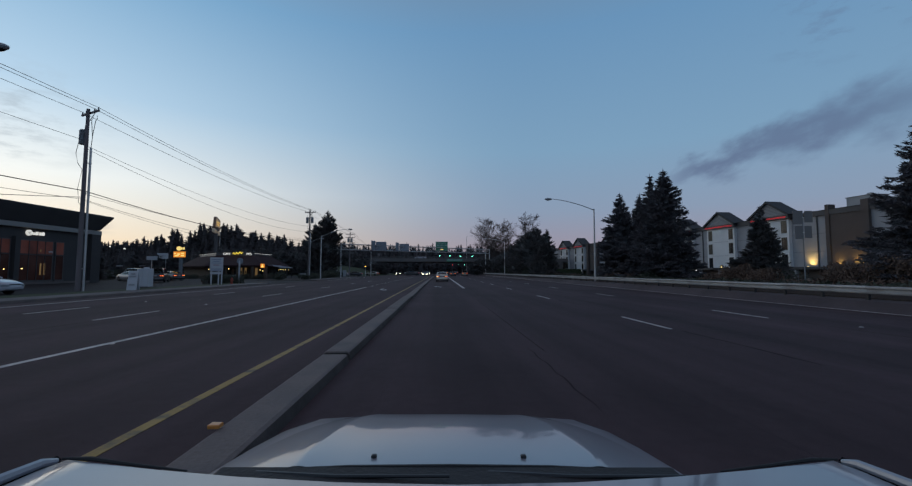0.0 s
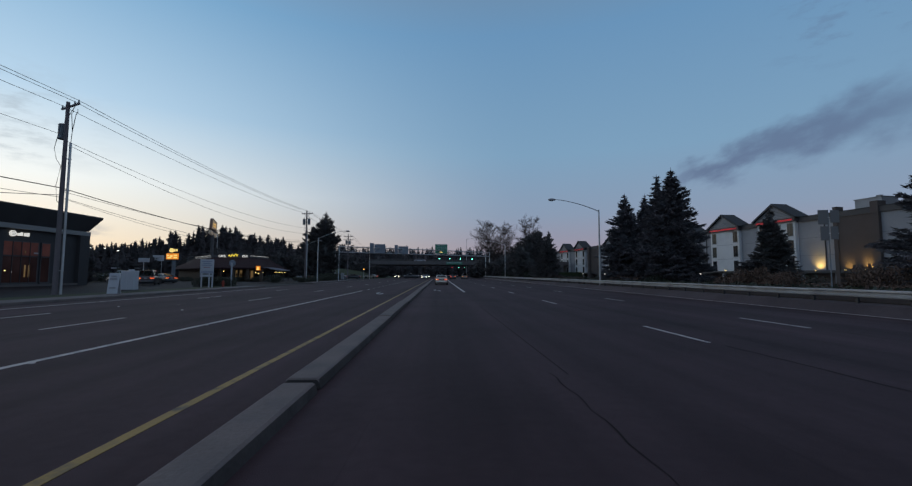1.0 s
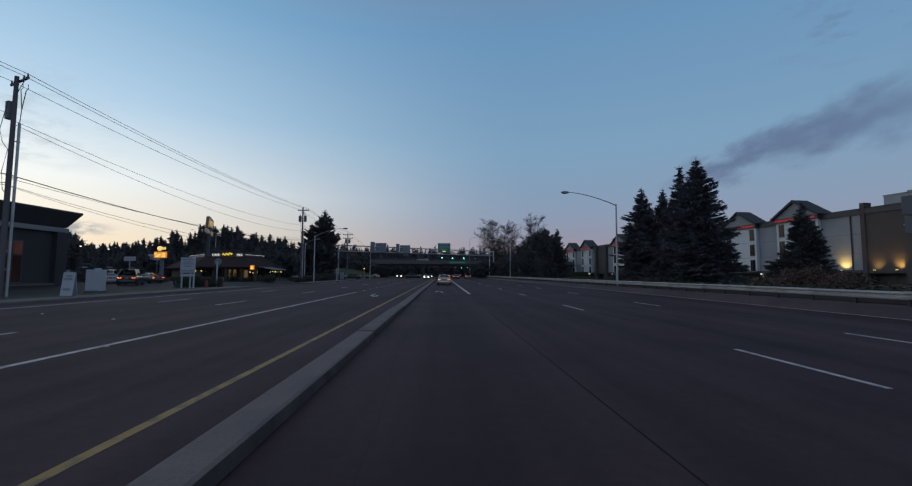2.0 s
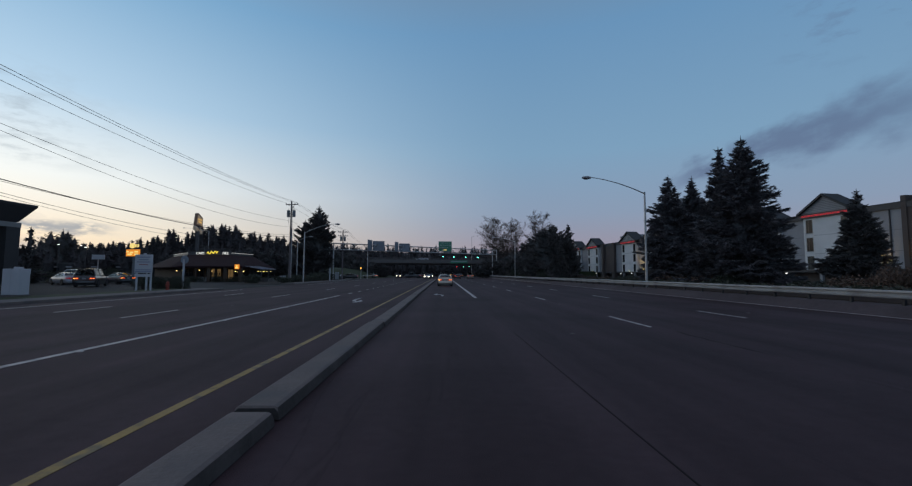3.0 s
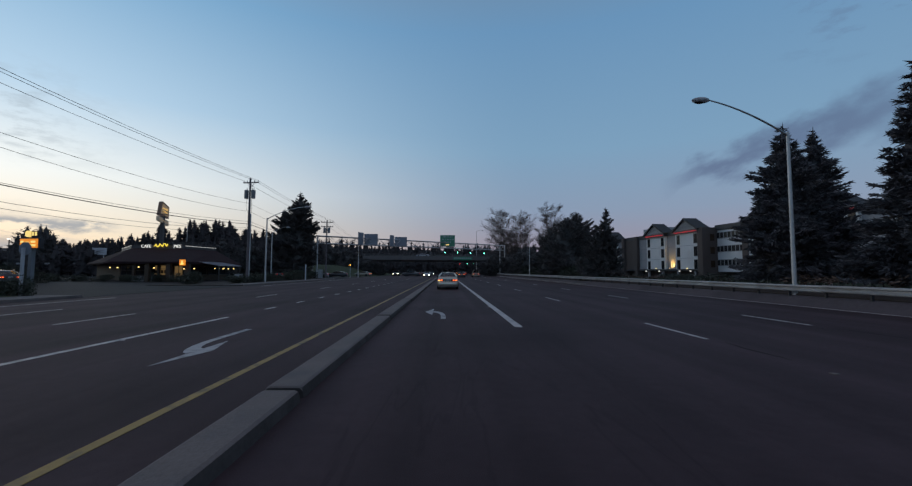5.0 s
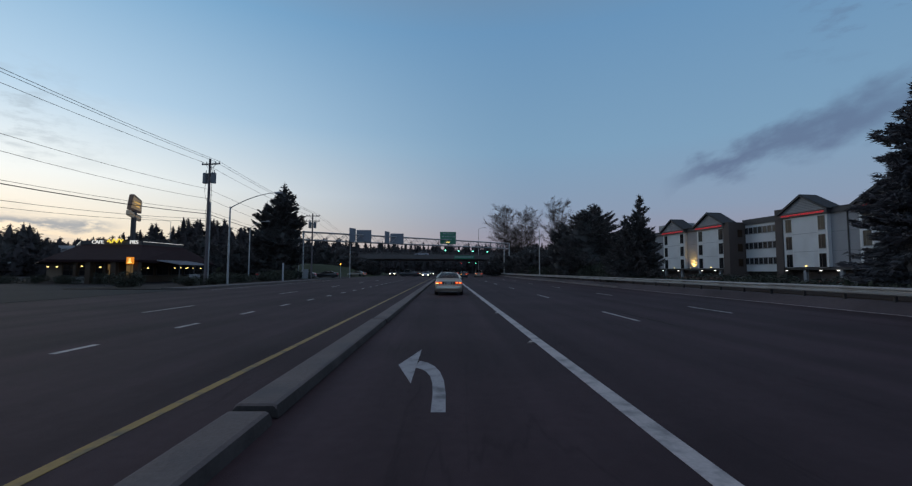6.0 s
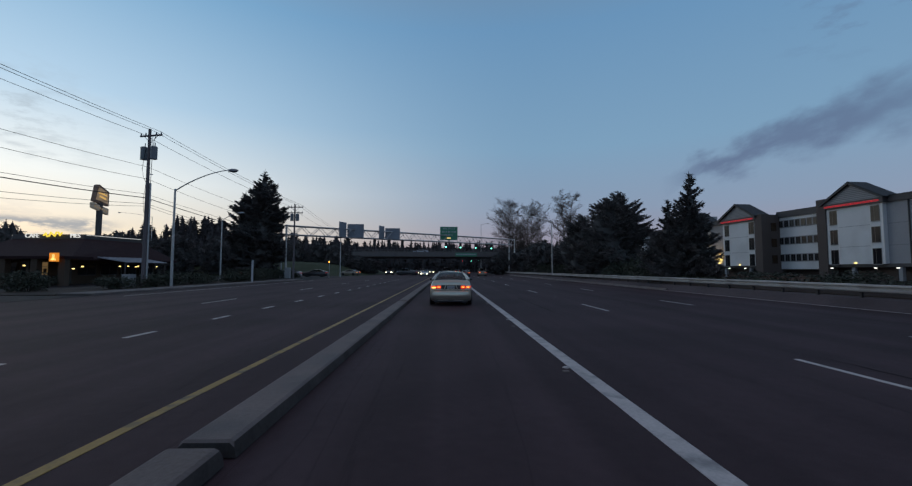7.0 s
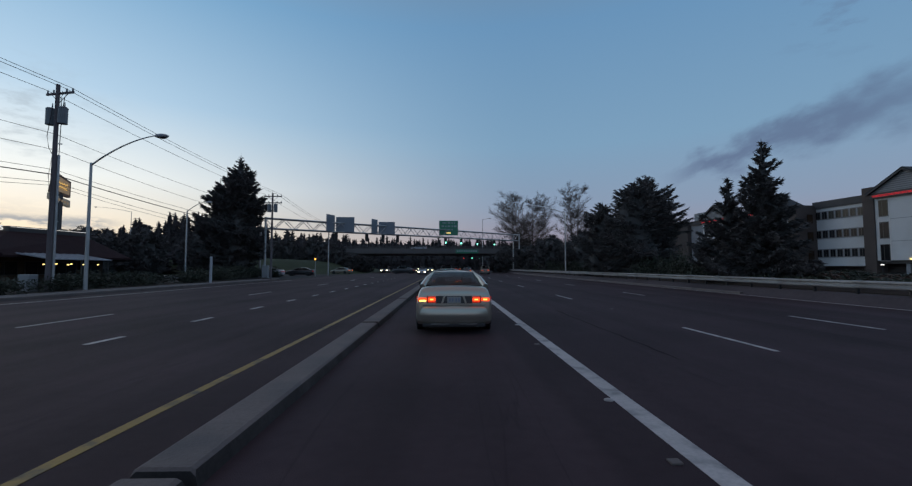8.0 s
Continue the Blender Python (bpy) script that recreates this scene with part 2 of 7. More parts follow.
M_GLASS = MATS["glass"].node_tree.nodes["Principled BSDF"]
M_GLASS.inputs["IOR"].default_value = 1.22
material("window_glass", (0.022, 0.022, 0.025), rough=0.12, vary=0.3, scale=0.25, spec=0.13, rand=0.3)
material("window_frame", (0.16, 0.155, 0.15), rough=0.5, vary=0.06)
material("curtain_glass", (0.075, 0.072, 0.062), rough=0.15, vary=0.4, scale=0.9, spec=0.13, rand=0.3)
material("brown_pane", (0.05, 0.030, 0.018), rough=0.2, vary=0.4, scale=0.8)
material("white_trim", (0.74, 0.73, 0.71), rough=0.6, vary=0.04, scale=0.7)
material("joint_grey", (0.20, 0.20, 0.21), rough=0.7, vary=0.06)
material("siding_shade", (0.21, 0.21, 0.22), rough=0.7, vary=0.06)
material("white_panel", (0.70, 0.70, 0.70), rough=0.7, vary=0.05, scale=0.4, fine=0.03, stain=(0.52, 0.51, 0.5), stain_amount=0.4, stain_scale=0.35)
material("stucco_grey", (0.33, 0.33, 0.345), rough=0.85, vary=0.06, scale=0.4, fine=0.05, bump=0.3, stain=(0.25, 0.25, 0.26), stain_amount=0.5, stain_scale=0.3)
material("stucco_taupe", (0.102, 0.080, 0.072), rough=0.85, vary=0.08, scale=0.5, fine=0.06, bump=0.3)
material("dark_trim", (0.065, 0.062, 0.065), rough=0.6, vary=0.1, scale=1.0)
material("green_shingle", (0.038, 0.044, 0.047), rough=0.8, vary=0.15, scale=1.2, fine=0.15, bump=0.4)
material("gable_siding", (0.36, 0.36, 0.37), rough=0.7, vary=0.06, scale=1.0)
material("storefront_dark", (0.055, 0.053, 0.055), rough=0.7, spec=0.25, vary=0.12, scale=0.5, fine=0.05)
material("storefront_band", (0.26, 0.255, 0.25), rough=0.6, vary=0.06, scale=0.6)
material("maroon_shingle", (0.034, 0.019, 0.021), rough=0.9, spec=0.12, vary=0.18, scale=1.5, fine=0.2, bump=0.5)
material("ochre_wall", (0.075, 0.050, 0.033), rough=0.8, vary=0.12, scale=0.7, fine=0.05)
material("orange_interior", (0.17, 0.045, 0.025), rough=0.5, vary=0.55, scale=0.55, rand=0.35, emit=(1.0, 0.15, 0.06), power=0.009)
material("neon_red", (0.4, 0.02, 0.02), vary=0, emit=(1.0, 0.03, 0.05), power=0.55)
material("neon_white", (0.6, 0.6, 0.6), vary=0, emit=(1.0, 0.97, 0.88), power=0.6)
material("dim_interior", (0.045, 0.022, 0.018), rough=0.25, rand=0.4, vary=0.6, scale=0.5, spec=0.3, emit=(1.0, 0.20, 0.08), power=0.0025)
material("neon_yellow", (0.6, 0.5, 0.05), vary=0, emit=(1.0, 0.72, 0.08), power=0.9)
material("sign_orange", (0.6, 0.3, 0.05), vary=0, emit=(1.0, 0.30, 0.02), power=0.7)
material("sign_amber", (0.8, 0.6, 0.2), vary=0, emit=(1.0, 0.72, 0.22), power=0.9)
material("lamp_warm", (0.8, 0.6, 0.2), vary=0, emit=(1.0, 0.70, 0.22), power=2.6)
material("lamp_white", (0.8, 0.8, 0.8), vary=0, emit=(1.0, 0.95, 0.85), power=2.0)
material("head_glow", (0.8, 0.8, 0.8), vary=0, emit=(1.0, 0.84, 0.55), power=8.0)
material("tail_red", (0.40, 0.02, 0.015), rough=0.25, vary=0, emit=(1.0, 0.035, 0.015), power=0.28)
material("tail_core", (0.6, 0.3, 0.1), rough=0.25, vary=0, emit=(1.0, 0.44, 0.07), power=2.4)
material("boot_dark", (0.07, 0.064, 0.064), rough=0.5, vary=0.1, scale=6)
material("tail_hot", (0.6, 0.15, 0.05), rough=0.25, vary=0, emit=(1.0, 0.075, 0.015), power=1.2)
material("tail_dim", (0.30, 0.012, 0.012), rough=0.25, vary=0, emit=(1.0, 0.04, 0.03), power=0.25)
material("indicator_amber", (0.7, 0.35, 0.04), rough=0.25, vary=0, emit=(1.0, 0.58, 0.12), power=3.2)
material("signal_green", (0.05, 0.5, 0.3), vary=0, emit=(0.16, 1.0, 0.62), power=6.0)
material("signal_red", (0.5, 0.03, 0.03), vary=0, emit=(1.0, 0.04, 0.05), power=4.0)
material("signal_orange", (0.6, 0.3, 0.05), vary=0, emit=(1.0, 0.42, 0.05), power=3.5)
material("sign_green", (0.055, 0.25, 0.15), rough=0.45, vary=0.06, scale=1.0)
material("sign_back", (0.22, 0.245, 0.285), rough=0.5, metal=0.3, vary=0.08, scale=0.8)
material("route_plate", (0.17, 0.16, 0.155), rough=0.55, vary=0.08, scale=1.5)
material("sign_white", (0.46, 0.47, 0.50), rough=0.5, vary=0.05, scale=1.0)
material("sign_print", (0.22, 0.24, 0.33), rough=0.5, vary=0.05)
material("sign_print_red", (0.30, 0.12, 0.14), rough=0.5, vary=0.05)
material("pylon_sign_tan", (0.17, 0.12, 0.085), rough=0.5, vary=0.12, scale=0.6, emit=(1.0, 0.42, 0.16), power=0.012)
material("pylon_sign_script", (0.6, 0.42, 0.12), rough=0.5, vary=0.1, scale=1.0, emit=(1.0, 0.62, 0.2), power=0.55)
material("pylon_sign_cream", (0.46, 0.42, 0.34), rough=0.5, vary=0.12, scale=0.8, emit=(1.0, 0.8, 0.55), power=0.05)
material("pylon_sign_gold", (0.55, 0.45, 0.28), rough=0.5, vary=0.2, scale=1.0, emit=(1.0, 0.55, 0.2), power=0.11)
material("car_silver", (0.51, 0.475, 0.40), rough=0.30, metal=0.72, vary=0.03, scale=2, coat=0.8)
material("car_white", (0.36, 0.37, 0.41), rough=0.3, metal=0.0, vary=0.03, scale=2, coat=1.0)
material("pale_paint", (0.26, 0.272, 0.31), rough=0.3, vary=0.03, scale=2, coat=0.8)
material("car_dark", (0.03, 0.032, 0.036), rough=0.3, metal=0.3, vary=0.05, coat=0.8)
material("car_tan", (0.25, 0.22, 0.17), rough=0.35, metal=0.4, vary=0.05, coat=0.7)
material("rim_metal", (0.45, 0.45, 0.46), rough=0.35, metal=0.9, vary=0.06)
material("seat_cloth", (0.10, 0.095, 0.085), rough=0.9, vary=0.12, scale=6)
material("glow_window", (0.12, 0.08, 0.04), rough=0.3, vary=0.35, scale=1.5, emit=(1.0, 0.62, 0.25), power=0.11)
material("awning_metal", (0.26, 0.27, 0.30), rough=0.5, metal=0.2, vary=0.1, scale=0.8)
material("plate_white", (0.34, 0.345, 0.33), rough=0.5, vary=0.04)
material("hydrant_red", (0.30, 0.05, 0.03), rough=0.5, vary=0.12, scale=6)
material("reflector_orange", (0.55, 0.22, 0.05), rough=0.3, vary=0.05)

# ---- tools ----
def link_mesh(name, mesh, mat, parent=None, label="", smooth=False):
    for m in ([mat] if isinstance(mat, str) else mat):
        mesh.materials.append(MATS[m])
    if smooth:
        for f in mesh.polygons:
            f.use_smooth = True
        mesh.set_sharp_from_angle(angle=radians(38))
    ob = new(name, mesh)
    if parent:
        ob.parent = parent
    if label:
        ob["label"] = label
    return ob


def part(name, bm, mat, parent=None, label="", smooth=False):
    mesh = bpy.data.meshes.new(name)
    bmesh.ops.recalc_face_normals(bm, faces=bm.faces)
    bm.to_mesh(mesh)
    bm.free()
    return link_mesh(name, mesh, mat, parent, label, smooth)


def raw(name, verts, faces, mat, parent=None, label="", smooth=False):
    mesh = bpy.data.meshes.new(name)
    mesh.from_pydata([tuple(v) for v in verts], [], [tuple(f) for f in faces])
    return link_mesh(name, mesh, mat, parent, label, smooth)


def raw_np(name, verts, tris, mat, parent=None, label=""):
    """A mesh of triangles from arrays."""
    mesh = bpy.data.meshes.new(name)
    mesh.vertices.add(len(verts))
    mesh.vertices.foreach_set("co", np.asarray(verts, dtype=np.float32).ravel())
    mesh.loops.add(3 * len(tris))
    mesh.loops.foreach_set("vertex_index", np.asarray(tris, dtype=np.int32).ravel())
    mesh.polygons.add(len(tris))
    mesh.polygons.foreach_set("loop_start", np.arange(0, 3 * len(tris), 3, dtype=np.int32))
    mesh.update(calc_edges=True)
    return link_mesh(name, mesh, mat, parent, label)


def thing(name, m, label, category, group="", kind=""):
    ob = new(name)
    ob.empty_display_size = 0.2
    ob.matrix_world = m
    return tagged(ob, label, category, group, kind)


def box(bm, x, y, z, sx, sy, sz, turn=0.0, bevel=0.0):
    """A box by its centre and full sizes, turned about z."""
    made = bmesh.ops.create_cube(bm, size=1.0, matrix=Matrix.Translation((x, y, z)) @ Matrix.Rotation(radians(turn), 4, "Z") @ Matrix.Diagonal((sx, sy, sz, 1)))
    if bevel:
        edges = list({e for v in made["verts"] for e in v.link_edges})
        bmesh.ops.bevel(bm, geom=edges, offset=bevel, segments=2, profile=0.5, affect="EDGES")
    return bm


def boxed(x, y, z, sx, sy, sz, turn=0.0, bevel=0.0):
    return box(bmesh.new(), x, y, z, sx, sy, sz, turn, bevel)


def rod(bm, a, b, r0, r1=None, seg=8):
    a, b = Vector(a), Vector(b)
    d = b - a
    m = Matrix.Translation((a + b) / 2) @ d.to_track_quat("Z", "Y").to_matrix().to_4x4()
    bmesh.ops.create_cone(bm, cap_ends=True, segments=seg, radius1=r0, radius2=r0 if r1 is None else r1, depth=d.length, matrix=m)
    return bm


def rodded(a, b, r0, r1=None, seg=8):
    return rod(bmesh.new(), a, b, r0, r1, seg)


def sweep(points, radii, seg=8):
    """A round tube through points, with a radius at each."""
    bm = bmesh.new()
    pts = [Vector(p) for p in points]
    rings = []
    for i, p in enumerate(pts):
        d = (pts[min(i + 1, len(pts) - 1)] - pts[max(i - 1, 0)]).normalized()
        side = d.cross(Vector((0, 0, 1)))
        side = side.normalized() if side.length > 1e-3 else Vector((1, 0, 0))
        up = side.cross(d)
        r = radii[i] if isinstance(radii, (list, tuple)) else radii
        rings.append([bm.verts.new(p + r * (math.cos(k * math.tau / seg) * side + math.sin(k * math.tau / seg) * up)) for k in range(seg)])
    for a, b in zip(rings, rings[1:]):
        for k in range(seg):
            bm.faces.new((a[k], a[(k + 1) % seg], b[(k + 1) % seg], b[k]))
    bm.faces.new(rings[0][::-1])
    bm.faces.new(rings[-1])
    return bm


def prism(outline, axis, lo, hi):
    """A flat outline (u, v) pushed along an axis: x -> (y, z), y -> (x, z), z -> (x, y)."""
    bm = bmesh.new()

    def place(u, v, w):
        return {"x": (w, u, v), "y": (u, w, v), "z": (u, v, w)}[axis]

    a = [bm.verts.new(place(u, v, lo)) for u, v in outline]
    b = [bm.verts.new(place(u, v, hi)) for u, v in outline]
    bm.faces.new(a[::-1])
    bm.faces.new(b)
    n = len(a)
    for i in range(n):
        bm.faces.new((a[i], a[(i + 1) % n], b[(i + 1) % n], b[i]))
    return bm


def patch(c00, c10, c11, c01, bulge=0.0, thick=0.006, n=6):
    """A bowed four-cornered sheet with a little thickness."""
    bm = bmesh.new()
    a, b, c, d = (Vector(v) for v in (c00, c10, c11, c01))
    normal = (b - a).cross(d - a).normalized()
    layers = []
    for lift in (0.0, -thick):
        grid = []
        for j in range(n + 1):
            v = j / n
            row = []
            for i in range(n + 1):
                uu = i / n
                p = (a * (1 - uu) + b * uu) * (1 - v) + (d * (1 - uu) + c * uu) * v
                swell = bulge * (1 - (2 * uu - 1) ** 2) * 0.5 + bulge * (1 - (2 * uu - 1) ** 2) * (1 - (2 * v - 1) ** 2) * 0.5
                row.append(bm.verts.new(p + normal * (swell + lift)))
            grid.append(row)
        layers.append(grid)
    for k, grid in enumerate(layers):
        for j in range(n):
            for i in range(n):
                f = (grid[j][i], grid[j][i + 1], grid[j + 1][i + 1], grid[j + 1][i])
                bm.faces.new(f if k == 0 else f[::-1])
    top, low = layers
    ring = lambda g: [g[0][i] for i in range(n)] + [g[j][n] for j in range(n)] + [g[n][n - i] for i in range(n)] + [g[n - j][0] for j in range(n)]
    ta, la = ring(top), ring(low)
    for i in range(len(ta)):
        j = (i + 1) % len(ta)
        bm.faces.new((ta[i], la[i], la[j], ta[j]))
    return bm


def lettering(name, words, height, depth, mat, m, parent=None, label="", align="CENTER"):
    curve = bpy.data.curves.new(name, "FONT")
    curve.body, curve.size, curve.extrude, curve.align_x, curve.align_y = words, height, depth, align, "CENTER"
    tmp = bpy.data.objects.new(name, curve)
    mesh = bpy.data.meshes.new_from_object(tmp)
    bpy.data.objects.remove(tmp)
    bpy.data.curves.remove(curve)
    mesh.transform(m)
    mesh.materials.clear()
    return link_mesh(name, mesh, mat, parent, label)


STAND = Matrix.Rotation(radians(90), 4, "X")       # text upright, read from -y

# ---- ground, road, pavements ----
ground = part("ground", boxed(0, 900, -0.30, 5000, 5000, 0.5), "grass")
tagged(ground, "dark winter grass ground reaching to the horizon", "ground", kind="structure")
road = part("road", boxed(-0.7, 230, -0.10, 36.6, 640, 0.2), "road_asphalt")
tagged(road, "wide dark worn asphalt road with several lanes each way", "road", kind="structure")
cross = part("cross_road", prism([(-120, 105), (-19, 112), (17.6, 128), (90, 168), (90, 150), (17.6, 150), (-19, 137), (-120, 122)], "z", -0.1, -0.004), "road_asphalt")
tagged(cross, "dark asphalt side road joining at the signals", "road", kind="structure")
lot = part("parking_lot", boxed(-53.02, 52, -0.09, 67.96, 150, 0.2), "lot_asphalt")
tagged(lot, "dark asphalt car park in front of the shops", "car park", kind="structure")
hotel_lot = part("hotel_lot", boxed(48, 105, -0.1, 34, 150, 0.2), "lot_asphalt")
tagged(hotel_lot, "dark asphalt drive in front of the hotel", "car park", kind="structure")


def line(name, x0, y0, x1, y1, wide, mat, z=0.004):
    n = max(1, int(abs(y1 - y0) / 12))
    d = Vector((x1 - x0, y1 - y0, 0)).normalized()
    s = Vector((d.y, -d.x, 0)) * wide / 2
    bm = bmesh.new()
    rows = []
    for i in range(n + 1):
        p = Vector((x0, y0, z)).lerp(Vector((x1, y1, z)), i / n)
        rows.append([bm.verts.new(p - s), bm.verts.new(p + s), bm.verts.new(p + s - Vector((0, 0, 0.01))), bm.verts.new(p - s - Vector((0, 0, 0.01)))])
    for a, b in zip(rows, rows[1:]):
        for k in range(4):
            bm.faces.new((a[k], a[(k + 1) % 4], b[(k + 1) % 4], b[k]))
    bm.faces.new(rows[0])
    bm.faces.new(rows[-1][::-1])
    return part(name, bm, mat, road)


line("yellow_edge_line", -2.77, -60, -2.77, 128, 0.118, "yellow_line")
line("turn_bay_line", -6.68, -60, -6.68, 39.6, 0.14, "white_line")
line("edge_line", -17.3, -60, -17.3, 49, 0.11, "white_line")
line("edge_line", -17.3, 67, -17.3, 100, 0.11, "white_line")
line("edge_line", 15.9, -60, 15.9, 150, 0.11, "white_line")
line("turn_lane_line", 2.13, 37.3, 2.13, 128, 0.21, "white_line")
for k in range(-5, 13):          # dashes ten feet long, forty feet apart
    late = -1.0 if k > 3 else 0.0
    line("lane_dash", 5.96, 10.9 + late + 12.19 * k, 5.96, 13.85 + late + 12.19 * k, 0.10, "white_line")
    line("lane_dash", 10.50, 13.4 + late + 12.19 * k, 10.50, 16.2 + late + 12.19 * k, 0.10, "white_line")
    line("lane_dash", -10.27, 13.2 + 12.19 * k, -10.27, 16.2 + 12.19 * k, 0.10, "white_line")
    if 15.0 + 12.19 * k < 50:
        line("lane_dash", -14.05, 15.1 + 12.19 * k, -14.05, 17.8 + 12.19 * k, 0.10, "white_line")
for k in range(0, 20):           # short dashes past the turn bay
    line("lane_dash", -6.68, 42.4 + 3.44 * k, -6.68, 43.35 + 3.44 * k, 0.13, "white_line")


def arrow(cx, cy, stem=1.6, turn=0.0):
    """A long left-turn arrow painted on the road: a stem that bends to its left and a barbed head."""
    path = [(0.0, -stem), (0.0, -0.7), (0.0, -0.1), (-0.02, 0.45), (-0.07, 0.90), (-0.15, 1.22), (-0.25, 1.44), (-0.37, 1.56)]
    left, right = [], []
    for i, p in enumerate(path):
        q, r = path[max(0, i - 1)], path[min(len(path) - 1, i + 1)]
        d = Vector((r[0] - q[0], (r[1] - q[1]) / 3.2)).normalized()
        left.append((p[0] - d.y * 0.078, p[1] + d.x * 0.078 * 3.2))
        right.append((p[0] + d.y * 0.078, p[1] - d.x * 0.078 * 3.2))
    c, s = math.cos(radians(turn)), math.sin(radians(turn))
    place = lambda pts: [(cx + a * c - b * s, cy + a * s + b * c) for a, b in pts]
    bm = bmesh.new()
    for pts in [[left[i], left[i + 1], right[i + 1], right[i]] for i in range(len(path) - 1)] + [[(-0.66, 1.50), (-0.38, 0.40), (-0.372, 2.80)]]:
        bm.faces.new([bm.verts.new((x, y, 0.0045)) for x, y in place(pts)])
    bmesh.ops.remove_doubles(bm, verts=bm.verts, dist=0.001)
    low = bmesh.ops.extrude_face_region(bm, geom=list(bm.faces))
    bmesh.ops.translate(bm, verts=[v for v in low["geom"] if isinstance(v, bmesh.types.BMVert)], vec=(0, 0, -0.01))
    part("turn_arrow", bm, "arrow_paint", road)


arrow(-4.75, 35.4, 1.4, turn=180)
arrow(0.10, 40.0, 0.75)
arrow(0.15, 95)
def road_stud(x, y):
    """A low white raised marker glued to the road."""
    bm = bmesh.new()
    bmesh.ops.create_uvsphere(bm, u_segments=10, v_segments=6, radius=1.0, matrix=Matrix.Translation((x, y, 0.004)) @ Matrix.Diagonal((0.055, 0.055, 0.020, 1)))
    part("road_stud", bm, "white_line", road, smooth=True)


for k in range(7):           # along the turn bay line, then the turn lane line
    road_stud(-6.56, 3.7 + 5.22 * k)
for k in range(9):
    road_stud(1.97, 43.7 + 6.15 * k)
for x, y in ((-10.2, 19.2), (-13.9, 20.9), (11.26, 11.1)):
    road_stud(x, y)
rng = random.Random(77)
for x, y0, y1, wide in ((6.05, 6.6, 10.8, 0.040), (6.15, 18.9, 22.3, 0.035), (6.02, 33.0, 35.0, 0.035), (6.5, 46.0, 50.5, 0.035), (10.6, 9.0, 13.2, 0.030), (10.6, 33.5, 37.2, 0.030), (1.72, 4.5, 8.2, 0.012), (-10.1, 9.0, 13.0, 0.030), (3.9, 58.0, 66.0, 0.025)):
    bm, rows, y = bmesh.new(), [], y0      # wandering strip of crack sealer
    while y < y1:
        w, c = wide * rng.uniform(0.45, 1.0) * min(1.0, (y - y0 + 0.1) * 2, (y1 - y + 0.1) * 2), x + rng.uniform(-0.03, 0.03)
        rows.append([bm.verts.new((c - w, y, 0.0032)), bm.verts.new((c + w, y, 0.0032))])
        y += 0.3
    for a, b in zip(rows, rows[1:]):
        bm.faces.new((a[0], a[1], b[1], b[0]))
    part("crack_sealer", bm, "sealant", road)
line("sealed_seam", 1.95, 8, 1.92, 22, 0.016, "sealant", 0.0035)
for y in (43.5, 49.6, 54.5, 59.4, 65.2):
    part("road_stud", boxed(1.90, y, 0.006, 0.09, 0.09, 0.020, bevel=0.006), "kerb_concrete", road)
for x, y in ((3.33, 21.7), (5.84, 32.05), (5.99, 66.2), (11.9, 27.4), (-12.0, 22), (-9.2, 30.5)):
    part("road_stud", boxed(x, y, 0.006, 0.09, 0.09, 0.020, bevel=0.006), "kerb_concrete", road)

# median kerb of cast blocks
median = thing("median_kerb", Matrix(), "low grey concrete median kerb of long cast blocks", "kerb", kind="structure")
block = [(-0.25, 0.0), (-0.236, 0.10), (-0.205, 0.135), (0.172, 0.135), (0.20, 0.10), (0.215, 0.0)]
JOINTS = [-24.4, -16.4, -8.5, -0.6, 7.17, 15.45, 23.15, 30.85, 39.0, 46.72, 54.15, 61.8, 69.5, 77.3, 85.1, 92.9, 100.7, 108.5, 116.3]
for k, (y0, y1) in enumerate(zip(JOINTS, JOINTS[1:])):
    gap = 0.10 + 0.09 * (0.5 + 0.5 * math.sin(k * 2.9))
    long = (y1 - y0 - gap) / 2
    bm = prism(block, "y", -long, long)
    bmesh.ops.bevel(bm, geom=[e for e in bm.edges if abs(abs(e.verts[0].co.y) - long) < 1e-4 and abs(abs(e.verts[1].co.y) - long) < 1e-4 and e.verts[0].co.z + e.verts[1].co.z > 0.2], offset=0.02, segments=1, affect="EDGES")
    ob = part("kerb_block", bm, ["kerb_concrete", "kerb_side_shade"], median)
    for f in ob.data.polygons:      # side and end faces darker: their shade is put into the colour
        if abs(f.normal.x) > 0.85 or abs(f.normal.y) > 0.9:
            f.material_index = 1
    ob.matrix_basis = pose(-1.68 + 0.012 * math.sin(k * 2.3), (y0 + y1) / 2, 0.012 * math.sin(k * 1.7) + 0.006, 0, 0, 0.12 * math.sin(k * 3.1))
for y in (3.8,):
    part("reflector", boxed(-1.90, y, 0.157, 0.10, 0.09, 0.035, bevel=0.01), "reflector_orange", median, "small orange reflector")


